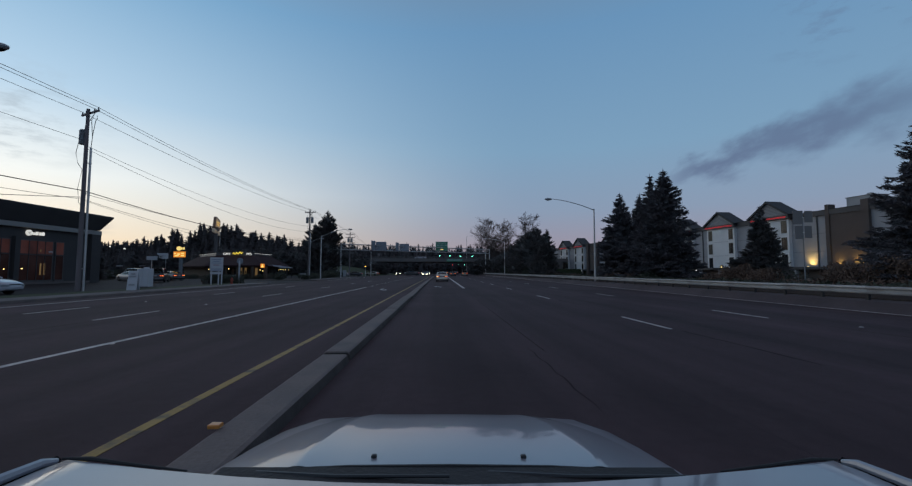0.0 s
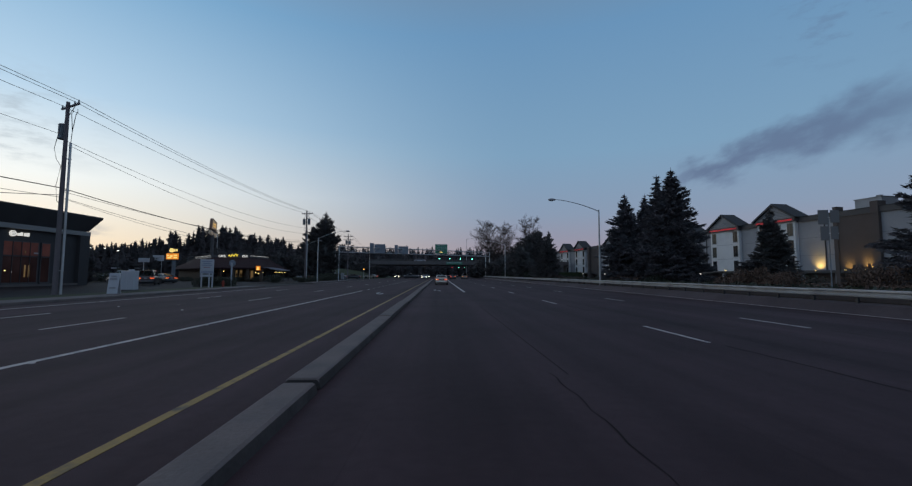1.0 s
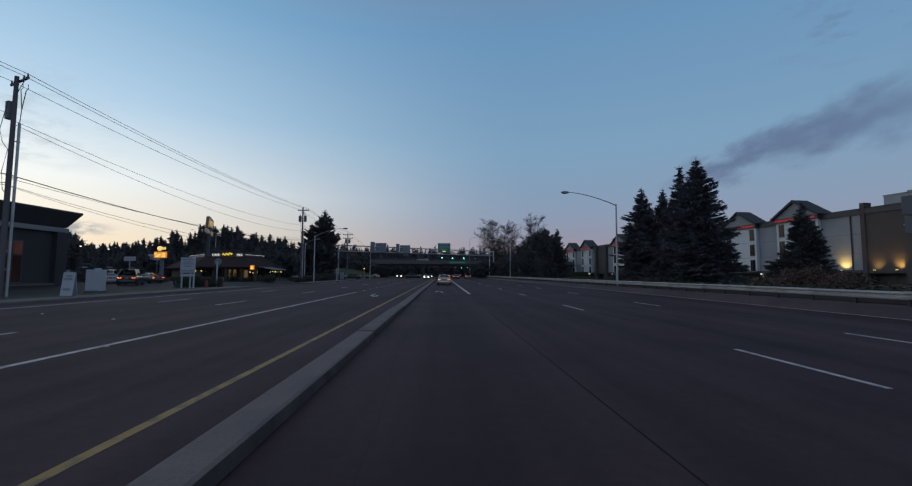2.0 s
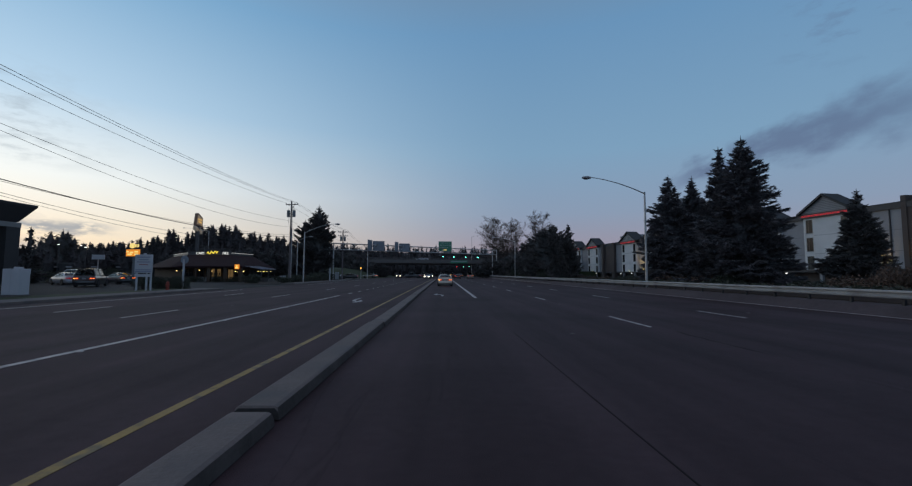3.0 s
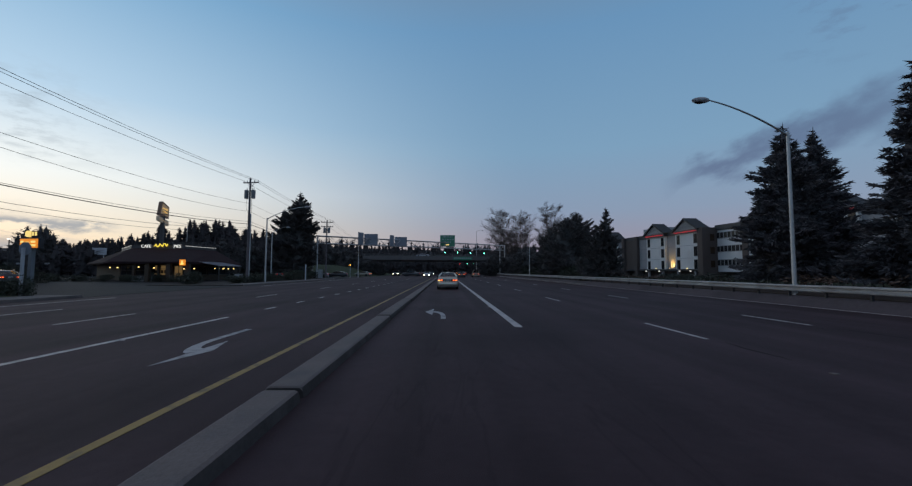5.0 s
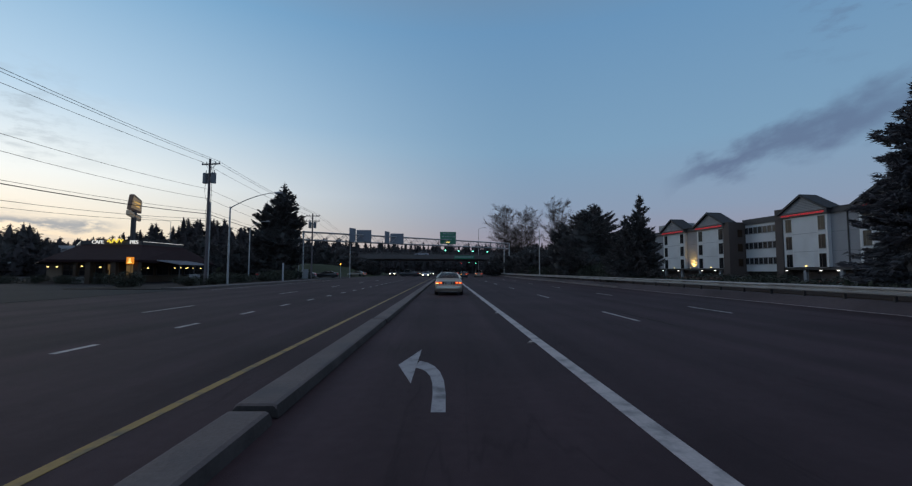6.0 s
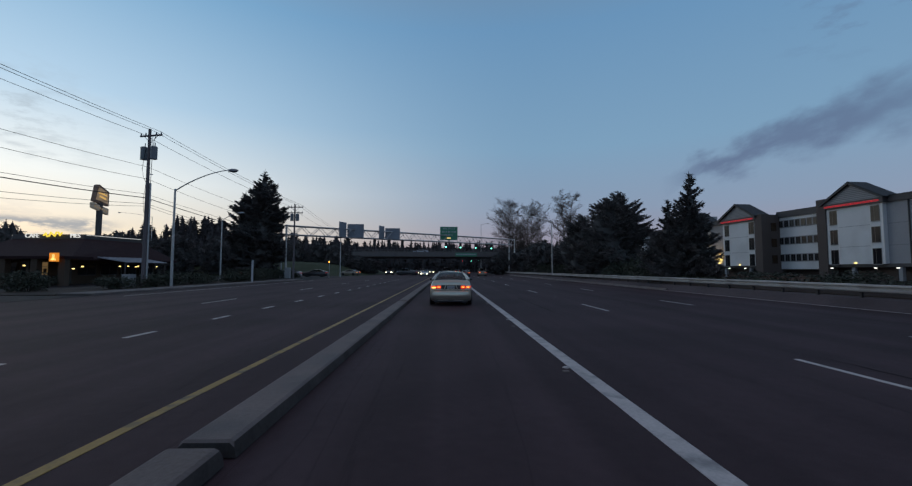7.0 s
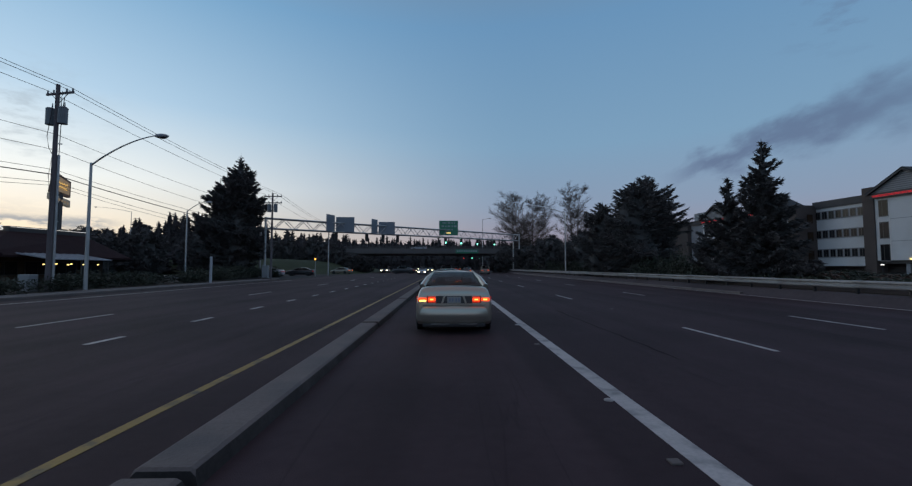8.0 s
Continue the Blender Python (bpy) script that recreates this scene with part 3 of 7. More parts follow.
def pavement(y0, y1, x_road, side, wide=1.8):
    """A raised pavement with its kerb stones; side -1: left of the road."""
    t = thing("pavement", Matrix(), "grey concrete pavement with a kerb along the road", "pavement", kind="structure")
    part("kerb", prism([(x_road, -0.1), (x_road + side * 0.012, 0.12), (x_road + side * 0.03, 0.138), (x_road + side * 0.16, 0.14), (x_road + side * 0.16, -0.1)], "y", y0, y1), "kerb_concrete", t)
    y, first = y0, None
    while y < y1 - 0.1:
        e = min(y + 3.0, y1)
        if e - y > 2.99 and first:
            ob = new("paving_slab", first)
            ob.parent = t
            ob.location.y = y - first_y
        else:
            ob = part("paving_slab", boxed(x_road + side * (0.17 + wide / 2), (y + e) / 2, 0.03, wide, e - y - 0.02, 0.2, bevel=0.008), "pavement_concrete", t)
            if not first:
                first, first_y = ob.data, y
        y = e
    return t


pavement(-50, 49, -19.0, -1)
pavement(67, 101, -19.0, -1)
verge_a = part("verge", boxed(-22.4, 0, 0.0, 2.9, 97, 0.18), "grass")
tagged(verge_a, "narrow dull grass verge behind the pavement", "grass verge", kind="structure")
verge_b = part("verge", boxed(-24.5, 84, -0.055, 7.2, 34, 0.22), "soil")
tagged(verge_b, "dark planted bed beside the restaurant", "planting bed", kind="structure")
bm = bmesh.new()
rows = []
for y, lift in ((144, 0.0), (149, 0.35), (155, 0.8), (160, 1.0), (205, 1.05)):
    rows.append([bm.verts.new((x, y, -0.06 + h * lift)) for x, h in ((-90, 4.2), (-60, 4.0), (-45, 3.7), (-36, 3.3), (-31, 2.7), (-27, 1.6), (-24, 0.6), (-21.5, 0.0))])
for p, q in zip(rows, rows[1:]):
    for i in range(len(p) - 1):
        bm.faces.new((p[i], p[i + 1], q[i + 1], q[i]))
bank = part("grass_bank", bm, "grass", smooth=True)
tagged(bank, "green grass bank rising to the overpass", "grass bank", kind="structure")
bank2 = part("grass_bank", prism([(95, -0.2), (95, 3), (44, 2.4), (30, 0.6), (21, 0.0), (21, -0.2)], "y", 160, 215), "grass")
tagged(bank2, "dark grass bank rising to the overpass", "grass bank", kind="structure")

# distant wooded hills: two low ridges
def ridge(name, y, tops, depth, label):
    bm = bmesh.new()
    n = 60
    rows = [[], [], []]
    for i in range(n + 1):
        x = -900 + 1800 * i / n
        h = tops(x)
        rows[0].append(bm.verts.new((x, y - depth, -2)))
        rows[1].append(bm.verts.new((x, y, h + 1.5 * noise.noise((x * 0.02, y, 0)))))
        rows[2].append(bm.verts.new((x, y + depth, -2)))
    for a, b in zip(rows, rows[1:]):
        for i in range(n):
            bm.faces.new((a[i], a[i + 1], b[i + 1], b[i]))
    return tagged(part(name, bm, "far_needles", smooth=True), label, "hill", kind="structure")


def ridge_height(x):
    return 30 + 9 * math.exp(-((x + 300) / 170) ** 2) + 5 * math.exp(-((x - 420) / 150) ** 2)


def near_hill(x):
    return 2.0 + 23 * math.exp(-((x + 205) / 75) ** 2) + 4 * math.exp(-((x + 80) / 80) ** 2)


ridge("backdrop", 380, near_hill, 90, "wooded rise behind the shops")
ridge("backdrop", 620, ridge_height, 160, "low dark wooded ridge far off")

# ---- overpass ----
over = thing("overpass", Matrix.Translation((6, 178, 0)), "grey concrete road overpass on plain columns", "bridge", kind="structure")
part("deck", prism([(-6.5, 5.3), (-6.5, 6.7), (-6.2, 6.7), (-6.2, 6.4), (6.2, 6.4), (6.2, 6.7), (6.5, 6.7), (6.5, 5.3), (5.4, 5.3), (5.2, 5.0), (-5.2, 5.0), (-5.4, 5.3)], "x", -34, 46), "bridge_concrete", over)
for y in (-6.35, 6.35):
    part("parapet_rail", boxed(6, y, 7.35, 80, 0.12, 0.10), "bridge_concrete", over)
    part("parapet_rail", boxed(6, y, 7.0, 80, 0.10, 0.08), "bridge_concrete", over)
    for k in range(27):
        part("parapet_post", boxed(-33.5 + 3.0 * k, y, 7.03, 0.12, 0.12, 0.66), "bridge_concrete", over)
for x in (12.5,):
    for y in (-4, 0, 4):
        part("column", rodded((x, y, -0.1), (x, y, 5.05), 0.5, 0.5, 14), "bridge_concrete", over)
    part("cap_beam", boxed(x, 0, 4.75, 1.3, 11, 0.8), "bridge_concrete", over)
for x, s in ((-33, 1), (43, -1)):
    part("abutment", boxed(x, 0, 2.6, 2.0, 13, 5.4), "bridge_concrete", over)

# ---- trees and shrubs ----
def boughs(seed, height, radius, count, slivers, profile, base=0.04, rise=(0.0, 0.5), sag=0.30, up=0.22, ragged=0.35, lump=0.25, spread=0.34, size=0.34, core=0.42, wide=0.30):
    """A crown of boughs with many small needle sprays. profile: (height share, reach share) pairs; rise: lift of the boughs in radians, low and high; lump: slow unevenness round the crown."""
    rng = np.random.default_rng(seed)
    pf, pr = zip(*profile)
    f = rng.random(count * 3)
    f = f[rng.random(count * 3) < 0.25 + 0.75 * np.interp(f, pf, pr)][:count]
    n = len(f)
    ang = rng.random(n) * math.tau
    wave = np.zeros(n)
    for _ in range(7):
        wave += np.cos(rng.integers(1, 5) * ang + rng.uniform(4, 22) * f + rng.random() * math.tau)
    wave /= 2.6
    reach = radius * np.interp(f, pf, pr) * (1 - ragged * rng.random(n)) * np.clip(1 + lump * wave, 0.25, 1.6) + 0.12
    lift = rise[0] + (rise[1] - rise[0]) * f + 0.10 * rng.normal(size=n)
    z0 = height * (base + (0.965 - base) * f)
    out = np.stack((np.cos(ang), np.sin(ang), np.zeros(n)), 1)
    side = np.stack((-np.sin(ang), np.cos(ang), 0.25 * rng.normal(size=n)), 1)
    pick = rng.choice(n, size=slivers, p=(reach ** 1.35) / np.sum(reach ** 1.35))
    L = reach[pick]
    q = 0.22 + 0.78 * rng.random(slivers) ** 0.75
    w = rng.uniform(-1, 1, slivers)
    off = w * spread * L * (1.05 - q) ** 0.6
    p = out[pick] * (L * q * np.cos(lift[pick]))[:, None] + side[pick] * off[:, None]
    p[:, 2] += z0[pick] + L * (q * np.sin(lift[pick]) - sag * q ** 2 + up * q ** 3) - 0.25 * np.abs(off) - 0.05 * np.abs(rng.normal(size=slivers))
    d = out[pick] * (0.45 + 0.5 * rng.random(slivers))[:, None] + side[pick] * (np.sign(w) * rng.random(slivers) * 0.9)[:, None]
    d[:, 2] += rng.uniform(-0.55, 0.45, slivers) + 0.35 * lift[pick]
    d *= (size * (0.55 + 0.75 * rng.random(slivers)) / np.linalg.norm(d, axis=1))[:, None]
    b = np.cross(d, rng.normal(size=(slivers, 3)))
    b *= (wide * 0.5 * np.linalg.norm(d, axis=1) / (np.linalg.norm(b, axis=1) + 1e-6))[:, None]
    v = np.stack((p - b - 0.3 * d, p + b - 0.3 * d, p + 0.7 * d), 1).reshape(-1, 3)
    tris = np.arange(3 * slivers).reshape(-1, 3)
    ring, rows, cv, ct = 10, 9, [], []        # old twigs inside, with an uneven hull
    for j in range(rows):
        h = j / (rows - 1)
        r = radius * core * np.interp(h, pf, pr)
        for k in range(ring):
            rr = r * (0.7 + 0.6 * rng.random()) + 0.02
            cv.append((math.cos(k * math.tau / ring) * rr, math.sin(k * math.tau / ring) * rr, height * (base + (0.95 - base) * h)))
    for j in range(rows - 1):
        for k in range(ring):
            a, b2, c, d2 = j * ring + k, j * ring + (k + 1) % ring, (j + 1) * ring + (k + 1) % ring, (j + 1) * ring + k
            ct += [(a, b2, c), (a, c, d2)]
    tip = [(0.07, 0, height * 0.94), (-0.05, 0.06, height * 0.94), (-0.05, -0.06, height * 0.94), (0, 0, height)]
    ct += [(len(cv), len(cv) + 1, len(cv) + 3), (len(cv) + 1, len(cv) + 2, len(cv) + 3), (len(cv) + 2, len(cv), len(cv) + 3)]
    cv += tip
    return np.concatenate((v, np.array(cv))), np.concatenate((tris, np.array(ct) + len(v)))


SPIRE = ((0.0, 0.80), (0.06, 1.0), (0.25, 0.80), (0.5, 0.52), (0.75, 0.27), (0.92, 0.10), (1.0, 0.03))
FULL = ((0.0, 0.70), (0.08, 0.92), (0.25, 0.86), (0.5, 0.66), (0.75, 0.38), (0.92, 0.14), (1.0, 0.03))
WOOD = ((0.0, 0.9), (0.3, 0.82), (0.6, 0.58), (0.8, 0.36), (0.93, 0.17), (1.0, 0.05))
DOME = ((0.0, 0.75), (0.15, 0.95), (0.4, 1.0), (0.65, 0.85), (0.82, 0.55), (0.93, 0.28), (1.0, 0.08))


def evergreen(name, x, y, height, radius, mat, label, seed, count, slivers, profile, z=0.0, **more):
    t = thing(name, Matrix.Translation((x, y, z)), label, "conifer tree", "roadside conifers")
    v, f = boughs(seed, height, radius, count, slivers, profile, **more)
    part("trunk", rodded((0, 0, -0.2), (0, 0, height * 0.93), 0.020 * height, 0.02, 9), "bark", t, "straight brown trunk")
    raw_np("crown", v, f, mat, t)
    return t


def clump(seed, rx, ry, rz, count, size, hollow=0.55):
    """Small leaves through an uneven rounded mass, resting on z = 0."""
    rng = np.random.default_rng(seed)
    lobes = [(rng.uniform(-0.6, 0.6) * rx, rng.uniform(-0.6, 0.6) * ry, rng.uniform(0.25, 0.75) * rz, rng.uniform(0.35, 0.6)) for _ in range(9)]
    verts, faces = [], []
    for i in range(count):
        lx, ly, lz, lr = lobes[rng.integers(len(lobes))]
        d = rng.normal(size=3)
        d /= np.linalg.norm(d)
        d *= hollow + (1 - hollow) * rng.random()
        p = np.array((lx + d[0] * lr * rx, ly + d[1] * lr * ry, max(0.02, lz + d[2] * lr * rz)))
        a = rng.normal(size=3)
        a *= size * (0.5 + rng.random()) / np.linalg.norm(a)
        b = np.cross(a, rng.normal(size=3))
        b *= 0.5 * size / (np.linalg.norm(b) + 1e-6)
        k = len(verts)
        verts.extend((p - a, p + b, p + a, p - b))
        faces.append((k, k + 1, k + 2, k + 3))
    return np.array(verts), faces


SHRUBS = {}


def shrub(x, y, rx, ry, rz, mat, label, seed, z=0.0, count=2000, size=0.061):
    key = (seed % 4, mat)
    t = thing("shrub", Matrix.Translation((x, y, z)) @ Matrix.Rotation(seed * 1.3, 4, "Z"), label, "shrub", "roadside shrubs")
    if key not in SHRUBS:
        v, f = clump(seed, 1, 1, 1, count, size)
        SHRUBS[key] = raw("foliage", v, f, mat, t).data
        ob = t.children[0]
    else:
        ob = new("foliage", SHRUBS[key])
        ob.parent = t
    ob.scale = (rx, ry, rz)
    bm = bmesh.new()
    rng = random.Random(seed)
    for k in range(5):
        rod(bm, (0, 0, -0.1), (rng.uniform(-0.5, 0.5) * rx, rng.uniform(-0.5, 0.5) * ry, rz * 0.7), 0.03, 0.01, 5)
    part("woody_base", bm, "twig", t)
    return t


def bare_tree(x, y, height, seed, label, z=0.0, wide=0.40):
    """A leafless tree: a leader with limbs along it that fork into fine upright twigs."""
    rng = random.Random(seed)
    verts, faces = [], []

    def stick(p, q, r0, r1, seg):
        d = (q - p).normalized()
        side = d.cross(Vector((0.3, 0.2, 1))).normalized()
        up = side.cross(d)
        k = len(verts)
        for c, rr in ((p, r0), (q, r1)):
            for i in range(seg):
                a = i * math.tau / seg
                verts.append(c + rr * (math.cos(a) * side + math.sin(a) * up))
        for i in range(seg):
            faces.append((k + i, k + (i + 1) % seg, k + seg + (i + 1) % seg, k + seg + i))

    def limb(p, d, length, r, depth):
        n = 4 if depth < 3 else 2
        for i in range(n):
            d = (d + Vector((rng.uniform(-1, 1), rng.uniform(-1, 1), 0.16 + rng.uniform(-0.35, 0.40))) * 0.24).normalized()
            q = p + d * length / n
            r1 = max(r * 0.74, 0.016)
            stick(p, q, r, r1, 4 if depth < 2 else 3)
            if depth < 3:
                for _ in range(2):
                    nd = (d + Vector((rng.uniform(-1, 1), rng.uniform(-1, 1), rng.uniform(-0.35, 0.55))) * 0.85).normalized()
                    limb(q, nd, length * rng.uniform(0.36, 0.56), r1 * 0.55, depth + 1)
            elif length > 0.4:
                for _ in range(2):
                    tw = (d + Vector((rng.uniform(-1, 1), rng.uniform(-1, 1), rng.uniform(-0.9, 0.4)))).normalized() * rng.uniform(0.4, 1.1)
                    sd = tw.cross(Vector((rng.uniform(-1, 1), rng.uniform(-1, 1), rng.uniform(-1, 1)))).normalized() * 0.013
                    n0 = len(verts)
                    verts.extend((q - sd, q + sd, q + tw))
                    faces.append((n0, n0 + 1, n0 + 2))
            p, r = q, r1

    t = thing("bare_tree", Matrix.Translation((x, y, z)), label, "bare tree", "leafless trees")
    for stem in range(2):
        p, r = Vector((0.3 * stem, 0.2 * stem, -0.2)), height * 0.012
        lean = Vector((rng.uniform(-0.1, 0.1), rng.uniform(-0.1, 0.1), 1)).normalized()
        n = 9
        for i in range(n):
            q = p + (lean + Vector((rng.uniform(-0.08, 0.08), rng.uniform(-0.08, 0.08), 0))) * height * 0.92 / n
            stick(p, q, r, r * 0.84, 6)
            f = (i + 1) / n
            if f > 0.15:
                reach = height * wide * math.sin(math.pi * (0.18 + 0.66 * f)) ** 0.8
                for _ in range(5 if f < 0.75 else 3):
                    a = rng.random() * math.tau
                    limb(q, Vector((math.cos(a), math.sin(a), rng.uniform(0.25, 0.9))).normalized(), reach * rng.uniform(0.6, 1.0), r * 0.45, 1)
            p, r = q, r * 0.84
    raw("crown", verts, faces, "twig", t)
    part("trunk", rodded((0, 0, -0.2), (0, 0, height * 0.12), height * 0.016, height * 0.013, 9), "bark", t)
    return t


BLUE = "tall blue-grey spruce with dense drooping boughs"
DARK = "dark green conifer with ragged boughs"
evergreen("spruce_tree", 23.25, 43.1, 12.4, 3.45, "needles_blue", BLUE, 11, 900, 90000, FULL)
evergreen("spruce_tree", 23.05, 45.55, 12.3, 2.9, "needles_blue", BLUE, 12, 620, 48000, SPIRE, lump=0.32)
evergreen("spruce_tree", 23.4, 54.2, 11.9, 3.5, "needles_blue", BLUE, 13, 800, 60000, FULL)
evergreen("spruce_tree", 26.6, 55.4, 12.1, 3.2, "needles_blue", BLUE, 14, 640, 40000, FULL, lump=0.32)
evergreen("spruce_tree", 37.6, 48.4, 9.4, 2.7, "needles", DARK, 15, 560, 38000, FULL)
evergreen("spruce_tree", 30.6, 25.6, 11.6, 4.0, "needles_blue", BLUE, 16, 700, 52000, SPIRE, lump=0.3)
evergreen("fir_tree", 19.4, 76.5, 9.35, 2.85, "needles", DARK, 17, 300, 30000, SPIRE, rise=(0.05, 0.75), sag=0.12, ragged=0.55, lump=0.45, core=0.30)
evergreen("fir_tree", 19.15, 79.4, 7.6, 2.7, "needles", DARK, 18, 260, 22000, SPIRE, rise=(0.05, 0.75), sag=0.12, ragged=0.55, lump=0.45, core=0.30)
evergreen("fir_tree", 20.0, 95.4, 10.7, 3.6, "needles", DARK, 19, 380, 30000, DOME, rise=(-0.05, 0.45), sag=0.12, up=0.2, ragged=0.30, lump=0.26, size=0.40, core=0.5)
evergreen("fir_tree", 22.6, 98.4, 12.0, 3.8, "needles", DARK, 20, 420, 36000, DOME, rise=(-0.05, 0.45), sag=0.12, up=0.2, ragged=0.30, lump=0.26, size=0.40, core=0.5)
evergreen("fir_tree", 18.8, 101.5, 9.4, 2.8, "needles", DARK, 21, 300, 22000, DOME, rise=(-0.05, 0.45), sag=0.12, up=0.2, ragged=0.30, lump=0.26, size=0.40, core=0.5)
BROAD = ((0.0, 0.70), (0.15, 0.95), (0.40, 1.0), (0.55, 0.95), (0.70, 0.78), (0.84, 0.47), (0.94, 0.19), (1.0, 0.02))
evergreen("fir_tree", -29.4, 112.6, 17.9, 3.6, "needles", "large dark evergreen with an uneven crown", 22, 460, 62000, BROAD, rise=(0.0, 0.5), sag=0.14, ragged=0.34, lump=0.22, size=0.5, core=0.42)
evergreen("fir_tree", -33.0, 114.0, 14.6, 3.2, "needles", "dark evergreen leaning into a larger one", 24, 230, 32000, BROAD, rise=(0.0, 0.5), sag=0.14, ragged=0.45, lump=0.38, size=0.5, core=0.32)
evergreen("fir_tree", -52.1, 66.5, 7.3, 1.5, "needles", "slender dark conifer beside the store", 25, 200, 9000, SPIRE, ragged=0.5, lump=0.4)
for k, (x, y, h, r) in enumerate(((-203.6, 238, 23.7, 6.0), (-199.3, 240, 24.5, 5.6), (-199.4, 243, 24.2, 6.2), (-203.8, 242, 21.1, 6.0), (-196.6, 244, 20.8, 6.0), (-215.8, 246, 19.9, 5.5), (-193.7, 246, 18.0, 5.5))):
    evergreen("fir_tree", x, y, h, r, "needles", "tall dark conifer beyond the far edge of the car park", 26 + k, 200, 7000, BROAD, ragged=0.45, lump=0.4, size=0.8)

# far woods and mid-distance trees as masses
def far_woods(name, spots, label, seed, fine=True):
    """Many ragged conifers in one mesh, from five grown patterns. spots: (x, y, z, height, radius)."""
    rng = np.random.default_rng(seed)
    kinds = [boughs(seed * 10 + k, 10.0, 2.0, 110 if fine else 60, 580 if fine else 210, WOOD, size=0.78 if fine else 1.2, wide=0.5, core=0.5, lump=0.35, ragged=0.4) for k in range(5)]
    verts, tris, base = [], [], 0
    for x, y, z, h, r in spots:
        v, f = kinds[rng.integers(5)]
        a = rng.random() * math.tau
        c, sn = math.cos(a), math.sin(a)
        w = np.empty_like(v)
        w[:, 0] = x + (v[:, 0] * c - v[:, 1] * sn) * r / 2.0 + rng.normal() * 0.015 * v[:, 2]
        w[:, 1] = y + (v[:, 0] * sn + v[:, 1] * c) * r / 2.0
        w[:, 2] = z + v[:, 2] * h / 10.0
        verts.append(w)
        tris.append(f + base)
        base += len(v)
    return tagged(raw_np(name, np.concatenate(verts), np.concatenate(tris), "far_needles"), label, "woods", kind="stuff")


rng = random.Random(5)
spots = []
for k in range(520):          # on the rise behind the restaurant
    x, y = rng.uniform(-400, -70), rng.uniform(305, 430)
    h = rng.uniform(12, 23) * (0.72 if x < -215 else 1.0)
    spots.append((x, y, near_hill(x) * (1 - abs(y - 380) / 90) - 1.0, h, h * rng.uniform(0.20, 0.34)))
for k in range(70):
    h = rng.uniform(8, 13)
    spots.append((rng.uniform(-75, -30), rng.uniform(225, 290), 0.0, h, h * rng.uniform(0.16, 0.22)))
for k in range(60):
    spots.append((rng.uniform(-120, -55), rng.uniform(125, 160), 0.0, rng.uniform(5, 9), rng.uniform(2.0, 3.0)))
far_woods("conifer_woods", spots, "dark conifer woods behind the shops", 3)
spots = []
for k in range(1300):         # on the slope of the far ridge
    x, y = rng.uniform(-560, 560), rng.uniform(470, 618)
    h = rng.uniform(9, 16)
    spots.append((x, y, ridge_height(x) * (y - 460) / 160 - 1.5, h, h * rng.uniform(0.17, 0.26)))
for k in range(300):
    h = rng.uniform(8, 14.5)
    spots.append((rng.uniform(-110, 90), rng.uniform(228, 330), 0.0, h, h * rng.uniform(0.22, 0.34)))
far_woods("conifer_woods", spots, "distant dark conifer woods past the overpass", 4, fine=False)
spots = []
template = None
for k in range(17):           # dense belt beside the right carriageway
    x, y, sc = rng.uniform(20, 26), 107 + 3.9 * k + rng.uniform(-1, 1), rng.uniform(0.75, 1.15)
    if template is None:
        template = evergreen("evergreen_tree", x, y, 7.6, 3.2, "needles", "dark dense evergreen in the roadside belt", 40, 240, 7500, DOME, rise=(-0.05, 0.5), sag=0.12, lump=0.3, size=0.6, wide=0.36, core=0.55)
    else:
        copy_thing(template, Matrix.Translation((x, y, 0)) @ Matrix.Rotation(rng.uniform(0, 6), 4, "Z") @ Matrix.Diagonal((1, 1, sc, 1)))
for k in range(60):
    spots.append((rng.uniform(100, 260), rng.uniform(150, 320), 3.0, rng.uniform(10, 19), rng.uniform(2.5, 4)))
for k in range(16):           # dark trees behind the junction's left corner
    copy_thing(template, Matrix.Translation((rng.uniform(-70, -39), rng.uniform(120, 141), 0)) @ Matrix.Rotation(rng.uniform(0, 6), 4, "Z") @ Matrix.Diagonal((1, 1, rng.uniform(0.8, 1.2), 1)))
for x, y, sc in ((14.6, 168, 0.75), (16.4, 165, 0.9), (17.8, 169, 1.0), (18.8, 162, 0.95), (19.4, 156, 0.9), (-22.4, 168, 0.62), (-24.6, 167, 0.72), (-26.6, 170, 0.75), (-29.5, 170.5, 0.9), (-33, 171, 0.95)):
    copy_thing(template, Matrix.Translation((x, y, 0)) @ Matrix.Rotation(rng.uniform(0, 6), 4, "Z") @ Matrix.Diagonal((1, 1, sc, 1)))
for k in range(16):           # trees on the bank beside the overpass
    copy_thing(template, Matrix.Translation((rng.uniform(-70, -31), rng.uniform(187, 203), 3.0)) @ Matrix.Rotation(rng.uniform(0, 6), 4, "Z") @ Matrix.Diagonal((1, 1, rng.uniform(0.7, 1.15), 1)))
far_woods("evergreen_belt", spots, "dense dark evergreens along the road", 6)
spots = []
for k in range(120):          # beyond the store
    spots.append((rng.uniform(-290, -130), rng.uniform(70, 200), 0.5, rng.uniform(6, 10), rng.uniform(2.0, 3.2)))
far_woods("conifer_woods", spots, "dark conifer woods beyond the store", 8)
bare_tree(20.6, 176, 22.2, 4, "tall leafless tree with fine branches", wide=0.27)
